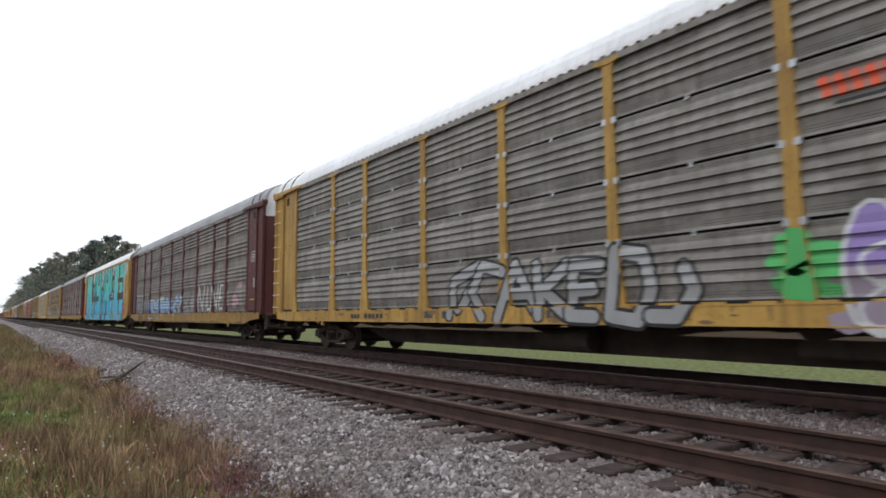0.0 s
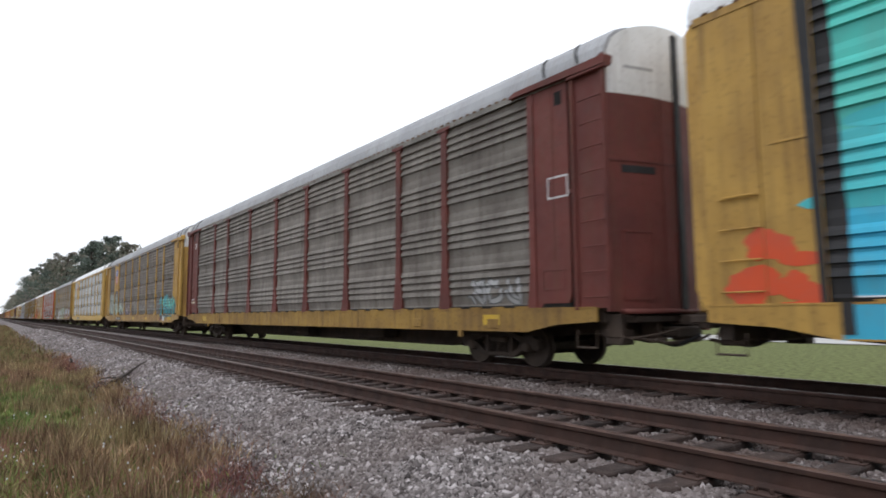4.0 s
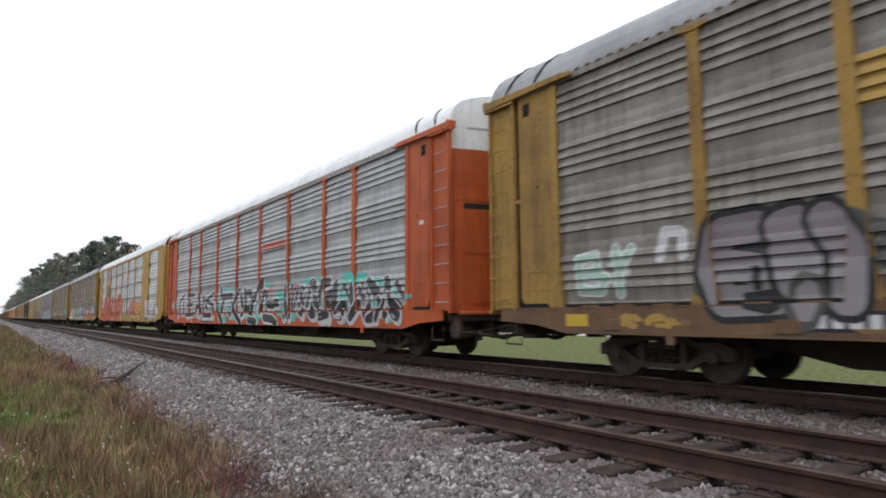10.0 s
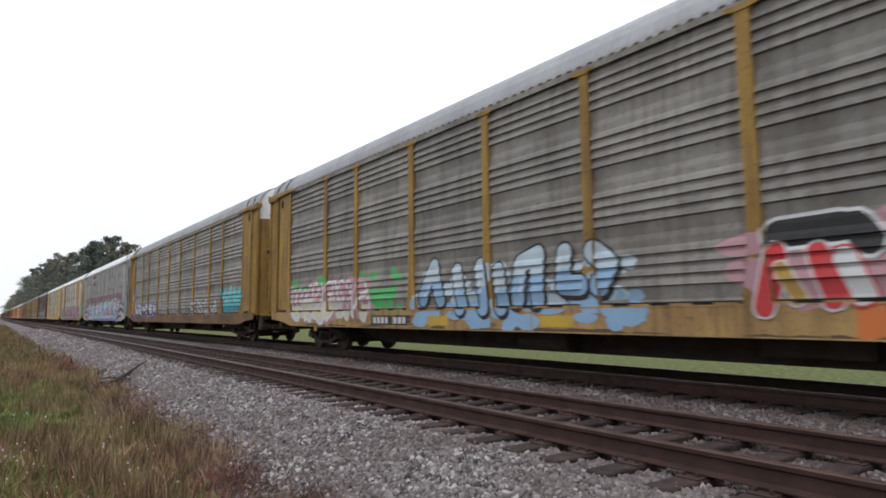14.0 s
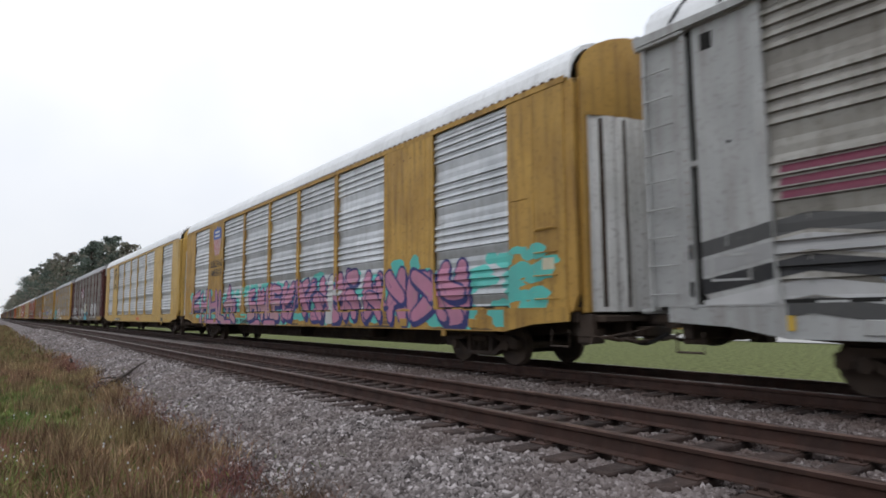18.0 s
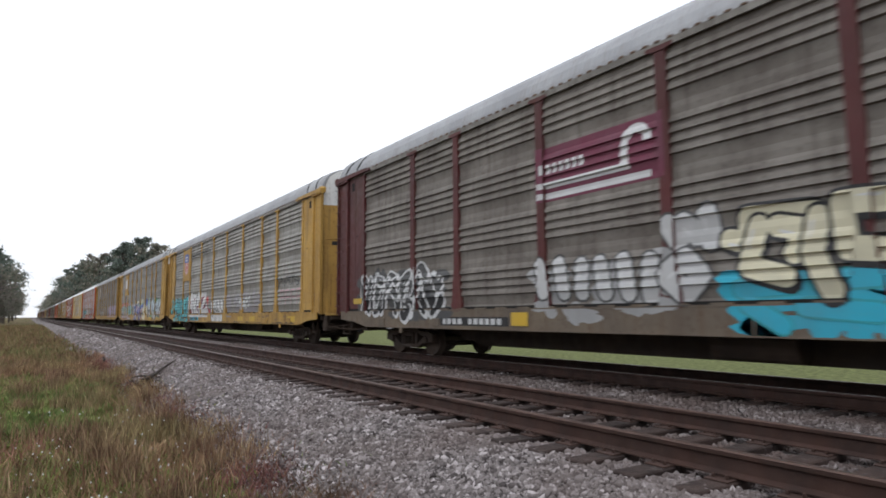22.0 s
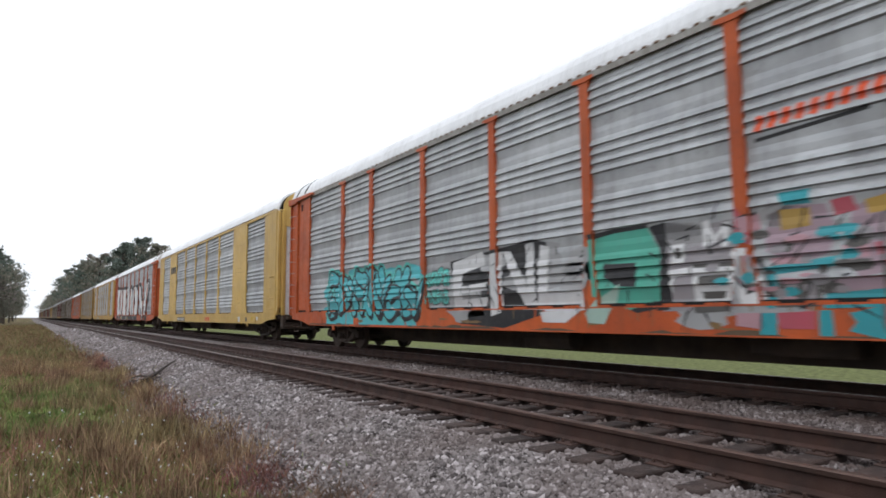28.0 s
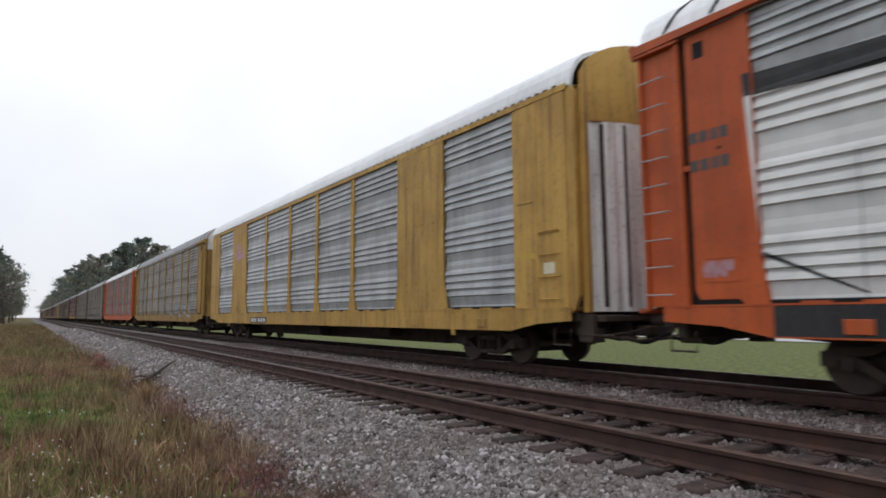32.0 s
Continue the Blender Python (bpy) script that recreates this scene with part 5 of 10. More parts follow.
TRAIN = [autorack(**c) for c in CARS]


def board(car, y0, y1, z0, z1, mat, name="sign_board"):
    """A flat plate over the ribs between two posts."""
    put(name, Shape().box(-1.642, -1.60, y0, y1, z0, z1, 0.01).mesh(name, M[mat]), car)
    BOARDS[car.name] = (y0, y1, z0, z1, -1.642)


def paint_plate(car, polys, mat, name, x=-1.646, label=""):
    me = Shape()
    for k, q in enumerate(polys):
        me.add([(x - 0.0004 * (k % 5), y, z) for y, z in q], [tuple(range(len(q)))])
    put(name, me.mesh(name, M[mat]), car, (0, 0, 0), label)


def decorate_0(c):
    letter(c, [((17.28, 0.95), (17.16, 1.65), (16.28, 1.94)), ((16.97, 1.09), (16.42, 1.62))], 0.21, "p_grey", "p_black", 0.055, lift=0.0040)
    letter(c, [((15.53, 1.77), (16.19, 1.92), (16.54, 1.40), (16.18, 0.93))], 0.21, "p_grey", "p_black", 0.055, lift=0.0058)
    letter(c, [((15.69, 0.89), (15.20, 1.87), (14.66, 1.07)), ((15.48, 1.35), (14.85, 1.35))], 0.21, "p_grey", "p_black", 0.055, lift=0.0076)
    letter(c, [((14.56, 0.95), (14.62, 1.82)), ((13.87, 1.79), (14.46, 1.39), (13.85, 0.95))], 0.21, "p_grey", "p_black", 0.055, lift=0.0094)
    letter(c, [((13.15, 1.74), (13.71, 1.78), (13.80, 0.95), (13.25, 0.93)), ((13.73, 1.36), (13.31, 1.38))], 0.21, "p_grey", "p_black", 0.055, lift=0.0112)
    letter(c, [((12.80, 1.91), (12.93, 0.94)), ((12.79, 1.93), (12.29, 1.84), (12.17, 1.39), (12.39, 0.87), (12.86, 0.93))], 0.21, "p_grey", "p_black", 0.055, lift=0.0130)
    letter(c, [((12.17, 0.94), (11.73, 0.93), (11.46, 1.31), (11.60, 1.60))], 0.21, "p_grey", "p_black", 0.055, lift=0.0148)
    spray(c, cloud(3, 10.5, 9.0, 1.15, 1.9, 12, 0.30), "p_green", 0.002)
    mural(c, 21, 9.5, 4.2, 0.75, 2.35, 4, "p_violet", "p_white", "p_lilac", "p_lilac", "p_white", 0.34)
    spray(c, [bar((9.55 - 0.17 * k, 3.45), (9.62 - 0.17 * k, 3.72), 0.11) for k in range(12)], "p_vermilion", 0.002, "slogan_mark")
    spray(c, [bar((9.5, 3.37), (7.5, 3.40), 0.05)], "p_black", 0.002, "slogan_underline")
    stencil(c, 22.2, 19.8, 0.86, 1.04, "yellow", "p_black", 2)
    for y in (17.9, 17.2, 14.0, 6.4, 6.1):
        spray(c, [rect(y, y + 0.35, 0.9, 1.05)], "p_dark", 0.003, "stencil_patch")


def decorate_1(c):
    letter(c, [((9.71, 1.16), (9.65, 2.33), (8.87, 1.21), (8.67, 2.36))], 0.12, "p_white", "p_dark", 0.02, lift=0.0040)
    letter(c, [((8.14, 2.26), (8.10, 1.26), (7.70, 1.28))], 0.12, "p_white", "p_dark", 0.02, lift=0.0058)
    letter(c, [((7.32, 1.19), (7.26, 2.25), (6.59, 1.29), (6.46, 2.28))], 0.12, "p_white", "p_dark", 0.02, lift=0.0076)
    letter(c, [((5.73, 2.24), (6.09, 2.24), (6.22, 1.28), (5.79, 1.29)), ((6.14, 1.72), (5.82, 1.72))], 0.12, "p_white", "p_dark", 0.02, lift=0.0094)
    spray(c, cloud(9, 4.4, 3.4, 1.35, 2.2, 7, 0.22), "p_rose", 0.002)
    mural(c, 33, 14.6, 10.3, 0.95, 1.9, 5, "p_grey", "p_dark", None, None, "p_white", 0.16)
    # grey letters drawn with white lines, then blocks of blue
    coat(c, [([[(25.90, 2.30), (23.57, 2.24), (21.21, 2.08), (21.19, 1.08), (25.85, 1.10)]], "p_char", 0.003), ([[(23.88, 1.45), (23.45, 1.47), (23.51, 1.15), (23.84, 1.12)], [(21.58, 2.27), (21.20, 2.29), (21.17, 1.53), (21.41, 1.34), (21.49, 1.80)]], "p_ash", 0.0038), ([[(22.45, 1.92), (22.30, 1.91), (22.27, 1.72), (22.46, 1.73)], [(22.43, 1.65), (22.23, 1.64), (22.28, 1.32), (22.41, 1.32)], [(21.69, 1.33), (21.48, 1.35), (21.52, 1.09), (21.66, 1.10)], [(24.91, 1.75), (24.63, 1.73), (24.59, 1.48), (24.80, 1.45)]], "p_silver", 0.0046)], "letter", "dark grey letters edged in white")
    spray(c, [bar((a, b), (d, e), 0.055, 0.0, 0.7, True) for a, b, d, e in ((25.59, 2.25, 25.30, 2.00), (25.30, 2.00, 24.84, 2.16), (25.30, 2.00, 24.97, 1.09), (24.73, 2.28, 24.35, 2.00), (24.35, 2.00, 24.23, 1.13), (23.66, 2.28, 23.49, 1.82), (23.49, 1.82, 23.87, 1.57), (23.87, 1.57, 23.89, 1.12), (22.77, 2.20, 22.74, 1.95), (22.74, 1.95, 22.93, 1.45), (22.93, 1.45, 22.73, 1.11), (21.87, 2.23, 22.03, 1.95), (22.03, 1.95, 21.91, 1.10), (22.09, 2.17, 22.03, 1.95), (25.54, 1.45, 25.43, 1.14), (24.64, 1.70, 24.59, 1.17), (21.56, 1.81, 21.42, 1.85), (21.42, 1.85, 21.50, 1.60), (23.49, 1.82, 23.05, 1.54), (25.71, 2.30, 23.57, 2.26), (23.57, 2.26, 21.47, 2.31))], "p_white", 0.0055, "graffiti_line")
    for block in [[(20.90, 1.86), (20.02, 1.88), (19.99, 1.30), (20.92, 1.33), (21.06, 1.38)], [(20.92, 1.34), (19.84, 1.30), (19.85, 1.07), (20.90, 1.09)], [(19.22, 1.65), (18.98, 1.86), (18.63, 1.87), (18.52, 1.68), (18.55, 1.27), (19.20, 1.29)], [(19.15, 1.29), (18.84, 1.28), (18.87, 1.07), (19.12, 1.07)], [(18.75, 1.28), (18.55, 1.29), (18.56, 1.07), (18.77, 1.07)], [(19.37, 1.57), (19.20, 1.65), (19.19, 1.38), (19.38, 1.36)], [(18.26, 1.77), (17.76, 1.80), (17.74, 1.55), (17.74, 1.06), (18.13, 1.06), (18.22, 1.39)], [(17.48, 1.85), (17.10, 1.87), (16.99, 1.79), (17.05, 1.04), (17.54, 1.04)]]:
        coat(c, [([block], "p_blueish", 0.004)], "letter", "light blue spray-painted block")
    spray(c, [[(18.39, 1.79), (18.25, 1.81), (18.24, 1.39), (18.16, 1.05), (18.44, 1.05), (18.53, 1.21)], [(21.21, 1.99), (21.07, 1.97), (20.93, 1.09), (21.19, 1.09), (21.26, 1.34)], [(18.99, 1.02), (18.56, 1.02), (18.62, 0.75), (18.87, 0.77)]], "p_denim", 0.005, "graffiti")
    spray(c, [[(17.72, 1.76), (17.49, 1.81), (17.54, 1.04), (17.74, 1.05)], [(19.91, 1.79), (19.55, 1.87), (19.39, 1.66), (19.42, 1.45), (19.83, 1.47)], [(19.73, 1.29), (19.34, 1.26), (19.33, 1.09), (19.72, 1.09)], [(18.24, 2.08), (17.09, 2.01), (17.10, 1.87), (17.76, 1.80), (18.26, 1.78)], [(18.49, 0.93), (18.30, 0.82), (18.46, 0.77)]], "p_fog", 0.0035, "graffiti")
    spray(c, [bar((a, b), (d, e), 0.07, 0.0, 0.7, True) for a, b, d, e in ((20.02, 1.88, 19.70, 1.89), (19.70, 1.89, 19.39, 1.70), (19.29, 1.70, 19.03, 1.85), (19.03, 1.85, 18.63, 1.89), (20.89, 1.90, 20.02, 1.91), (21.04, 1.87, 21.06, 1.38), (18.50, 1.76, 18.38, 1.36), (18.25, 1.79, 17.76, 1.82), (19.99, 1.32, 19.85, 1.07), (19.39, 1.66, 19.39, 1.36))], "p_ice", 0.0062, "graffiti_line")
    spray(c, [[(24.44, 1.04), (23.79, 1.03), (23.80, 0.71), (24.50, 0.72)], [(23.80, 0.94), (22.98, 1.03), (23.03, 0.73), (23.71, 0.71)], [(22.25, 1.02), (21.81, 1.02), (21.78, 0.72), (22.26, 0.72)]], "p_grime", 0.004, "grime_patch")
    spray(c, cloud(41, 20.0, 17.2, 3.35, 3.95, 16, 0.20), "p_char", 0.002, "scuff_mark")
    spray(c, cloud(42, 17.2, 12.6, 1.15, 1.95, 24, 0.30), "p_blueish", 0.0042, "graffiti")
    stencil(c, 21.3, 19.7, 0.74, 0.95, seed=3)
    spray(c, [bar((20.5 - 0.4 * k, 3.55 + 0.1 * (k % 3)), (20.1 - 0.4 * k, 3.75 - 0.1 * (k % 2)), 0.10) for k in range(7)], "p_dark", 0.002, "scuff_mark")
    spray(c, [rect(1.48, 2.02, 3.30, 3.33), rect(1.48, 2.02, 2.96, 2.99), rect(1.48, 1.51, 2.99, 3.30), rect(1.99, 2.02, 2.99, 3.30)] + [rect(1.58, 1.92, z, z + 0.03) for z in (3.06, 3.13, 3.20)], "p_white", 0.003, "placard")
    spray(c, [rect(1.50, 2.06, 1.55, 1.60)], "p_yellow", 0.003, "reflector")
    spray(c, [rect(1.55, 1.75, 2.02 + 0.09 * k, 2.06 + 0.09 * k) for k in range(4)], "p_white", 0.003, "stencil_patch")


# the open letter at the front of the turquoise car
TURQ_FRONT = [(5.45, 3.31, 3.52, 3.88), (5.44, 2.85, 2.23, 2.76), (3.47, 3.12, 2.74, 3.9), (3.13, 2.74, 0.68, 2.37)]


def decorate_2(c):
    flat("p_turq_top", (0.085, 0.57, 0.50))
    flat("p_turq_mid", (0.065, 0.55, 0.60))
    flat("p_turq_low", (0.045, 0.46, 0.68))
    for z0, z1, tone in ((3.05, 4.86, "p_turq_top"), (2.35, 3.05, "p_turq_mid"), (0.66, 2.35, "p_turq_low")):
        spray(c, [rect(2.75, 25.75, z0, z1)], tone, 0.002, "graffiti", "turquoise spray paint over the whole side")
    rng = random.Random(5)
    spray(c, [blob(rng.uniform(3, 25.5), rng.choice((3.05, 2.35)) + rng.uniform(-0.1, 0.1), rng.uniform(0.4, 1.1), rng.uniform(0.08, 0.2), 12) for _ in range(26)], "p_turq_mid", 0.005)
    front = [rect(b, a, z0, z1) for a, b, z0, z1 in TURQ_FRONT]
    coat(c, [([[(y - 0.09, z + 0.02) for y, z in q] for q in front], "p_white", 0.008), (front, "p_black", 0.012)], "letter")
    coat(c, [([[(26.00, 5.04), (25.64, 5.04), (25.55, 0.73), (25.90, 0.72)], [(23.82, 4.92), (23.12, 5.00), (23.57, 3.85)], [(23.80, 3.20), (23.17, 3.18), (23.17, 0.71), (23.67, 0.70)]], "p_black", 0.012)], "letter")
    coat(c, [([[(21.14, 4.87), (19.55, 4.87), (19.77, 4.17), (21.04, 4.09)]], "p_silver", 0.009), ([[(21.44, 4.89), (21.14, 4.89), (21.09, 4.12), (21.31, 4.10)], [(21.27, 4.18), (20.53, 4.02), (20.55, 2.88), (21.23, 2.90)], [(19.53, 4.86), (19.31, 4.89), (19.24, 3.39), (19.90, 3.38)], [(19.90, 3.55), (19.23, 3.50), (18.83, 2.65), (19.80, 2.72)], [(21.07, 3.85), (19.55, 3.93), (19.55, 3.78), (21.07, 3.69)], [(21.23, 2.88), (16.42, 2.78), (16.44, 2.37), (21.20, 2.34)], [(20.15, 2.32), (19.86, 2.34), (19.84, 0.74), (20.14, 0.74)], [(19.46, 2.35), (19.19, 2.37), (19.15, 0.75), (19.44, 0.75)]], "p_black", 0.012)], "letter")
    coat(c, [([[(17.11, 4.94), (16.70, 4.94), (16.79, 4.03), (17.06, 4.03)]], "p_silver", 0.009), ([[(17.35, 4.96), (17.12, 4.96), (17.09, 3.74), (17.36, 3.74)], [(16.69, 4.96), (16.43, 4.96), (16.43, 3.80), (16.78, 3.79)], [(17.32, 3.99), (16.42, 4.03), (16.43, 3.78), (17.33, 3.73)]], "p_black", 0.012)], "letter")
    coat(c, [([[(14.74, 4.90), (13.84, 4.95), (14.06, 3.59), (14.75, 3.51)]], "p_silver", 0.009), ([[(14.97, 4.87), (14.74, 4.90), (14.76, 3.38), (14.96, 3.34)], [(14.98, 3.38), (14.50, 3.35), (14.49, 0.86), (14.87, 0.80)], [(13.83, 4.95), (13.64, 4.91), (13.63, 3.12), (14.04, 3.17)], [(14.03, 3.21), (13.65, 3.16), (13.58, 0.70), (13.93, 0.73)], [(14.87, 1.06), (13.59, 1.08), (13.57, 0.70), (14.86, 0.70)], [(14.95, 3.52), (13.64, 3.48), (13.66, 3.12), (14.96, 3.28)]], "p_black", 0.012)], "letter")
    coat(c, [([[(11.93, 4.95), (11.48, 4.93), (11.57, 4.02), (11.87, 4.01)]], "p_silver", 0.009), ([[(12.23, 4.96), (11.93, 4.96), (11.87, 3.79), (12.15, 3.79)], [(11.47, 4.93), (11.23, 4.92), (11.26, 3.81), (11.57, 3.82)], [(12.15, 4.01), (11.25, 4.01), (11.26, 3.77), (12.15, 3.79)]], "p_black", 0.012)], "letter")
    coat(c, [([[(12.21, 2.64), (12.07, 2.62), (11.98, 0.70), (12.10, 0.70)]], "p_silver", 0.009), ([[(12.08, 2.63), (11.42, 2.04), (11.38, 0.70), (12.00, 0.70)]], "p_black", 0.012)], "letter")
    coat(c, [([[(8.68, 4.92), (7.83, 4.80), (7.89, 4.31), (8.58, 4.19)]], "p_silver", 0.009), ([[(8.94, 4.94), (8.71, 4.93), (8.58, 4.11), (8.92, 4.08)], [(8.92, 4.24), (8.38, 4.17), (8.37, 3.07), (8.87, 3.15)], [(8.87, 3.20), (8.36, 3.11), (8.85, 2.73), (9.16, 2.82)], [(8.60, 4.15), (7.73, 4.28), (7.69, 3.86), (8.62, 3.86)], [(7.84, 4.66), (7.38, 4.64), (7.35, 2.82), (7.81, 3.06)], [(7.81, 3.08), (7.33, 2.84), (7.33, 2.25), (7.84, 2.45)], [(8.41, 3.08), (7.77, 3.10), (7.76, 2.84), (8.43, 2.85)], [(10.04, 2.78), (7.34, 2.64), (7.33, 2.28), (9.81, 2.28)]], "p_black", 0.012)], "letter")
    coat(c, [([[(8.73, 2.30), (8.61, 2.30), (8.49, 0.70), (8.59, 0.70)], [(7.76, 2.30), (7.67, 2.30), (7.57, 0.70), (7.66, 0.70)]], "p_silver", 0.009), ([[(8.62, 2.30), (8.31, 2.30), (8.20, 0.70), (8.50, 0.70)], [(7.67, 2.30), (7.30, 2.31), (7.24, 0.70), (7.57, 0.70)]], "p_black", 0.012)], "letter")
    coat(c, [([[(9.05, 2.59), (7.77, 2.65), (7.78, 2.55), (9.03, 2.52)], [(8.77, 2.93), (8.69, 2.94), (8.69, 2.75), (8.83, 2.75)], [(7.80, 2.86), (7.73, 2.86), (7.73, 2.73), (7.79, 2.73)]], "p_silver", 0.0145)], "letter")
    spray(c, cloud(6, 2.7, 1.9, 0.75, 2.0, 9, 0.3), "p_red", 0.003)
    spray(c, cloud(7, 26.9, 25.9, 0.9, 1.9, 9, 0.3), "p_vermilion", 0.003)
    word(c, "CMW", 2.5, 1.15, 4.05, 4.75, "p_white", "p_mint", 0.05, 0.05)
    spray(c, [bar((1.75, 3.0), (2.05, 3.25), 0.04), bar((1.75, 3.25), (1.75, 2.75), 0.04), bar((2.0, 2.8), (1.6, 2.6), 0.04), bar((1.65, 2.95), (2.0, 2.7), 0.04)], "p_black", 0.003)
    stencil(c, 20.9, 19.0, 0.70, 0.90, "p_turq_low", "p_white", 4)
    for y in (16.0, 11.5, 5.2):
        spray(c, [rect(y, y + 0.5, 0.74, 0.92)], "p_orange", 0.006, "reflector")


def decorate_3(c):
    mural(c, 41, 4.4, 2.8, 1.15, 1.7, 3, "p_grey", "p_dark", None, None, None, 0.1)
    spray(c, [rect(26.2, 26.9, 1.60, 1.68)], "p_cream", 0.003, "reflector")
    spray(c, [rect(26.3, 26.8, 1.72, 1.80)] + [rect(26.1, 26.5, 4.18 + 0.09 * k, 4.22 + 0.09 * k) for k in range(3)], "p_white", 0.003, "stencil_patch")
    spray(c, [rect(1.55, 2.05, 2.95, 2.98), rect(1.55, 2.05, 3.3, 3.33), rect(1.55, 1.58, 2.98, 3.3), rect(2.02, 2.05, 2.98, 3.3)], "p_white", 0.003, "placard")
    spray(c, [rect(24.0, 24.6, 0.78, 0.98), rect(3.4, 3.9, 0.78, 0.98)], "p_yellow", 0.003, "reflector")


def decorate_4(c):
    mural(c, 45, 5.7, 2.1, 0.95, 2.12, 4, "p_aqua", "p_dark", "p_teal", "p_teal", "p_mint", 0.32)
    spray(c, cloud(14, 5.6, 4.9, 0.75, 1.0, 7, 0.18), "p_maroon", 0.002)
    spray(c, cloud(15, 18.4, 15.2, 1.2, 1.8, 9, 0.22), "p_lilac", 0.002)
    flat("p_faint", (0.26, 0.25, 0.225))
    flat("p_faint_green", (0.29, 0.32, 0.27))
    mural(c, 47, 14.5, 6.0, 1.15, 1.8, 9, "p_faint", "p_dark", None, None, None, 0.10)
    spray(c, cloud(49, 25.6, 21.5, 1.2, 2.6, 34, 0.40), "p_faint_green", 0.002)
    mural(c, 48, 25.6, 18.8, 1.2, 2.2, 8, "p_faint_green", "p_fog", None, "p_mint", None, 0.14)
    board(c, 21.18, 23.02, 2.95, 4.86, "yellow")
    shield(c, 22.1, 3.35, 4.65)
    stencil(c, 21.6, 19.6, 0.74, 0.96, seed=5)
    spray(c, [rect(3.2, 3.6, 0.76, 0.98)] + [rect(y, y + 0.7, 0.8, 0.96) for y in (2.4, 9.3, 13.8, 17.6)], "p_yellow", 0.006, "reflector")
    spray(c, [rect(4.4, 4.9, 0.74, 1.02)], "p_white", 0.006, "stencil_patch")


def slogan(c, y0, y1, z0, z1, tone="p_black", x=None):
    """The two words under the shield."""
    mid = (z0 + z1) / 2
    spray(c, letters("BUILDING", y1, y0, mid + 0.04, z1, 0.012), tone, 0.006, "slogan")
    spray(c, letters("AMERICA", y1 - 0.04, y0 + 0.04, z0, mid - 0.04, 0.012), tone, 0.006, "slogan")


def decorate_5(c):
    board(c, 21.05, 23.15, 2.98, 4.9, "yellow_clean")
    shield(c, 22.05, 3.75, 4.72, half=0.62)
    paint_plate(c, letters("BUILDING AMERICA", 22.85, 21.3, 3.30, 3.48, 0.01), "p_dark", "slogan")
    stencil(c, 21.8, 19.6, 0.74, 0.98, seed=6)
    spray(c, [rect(1.70, 2.0, 1.62, 1.82)], "p_white", 0.003, "stencil_patch")
    spray(c, [blob(1.85, 1.72, 0.10, 0.07)], "p_red", 0.005, "stencil_patch")


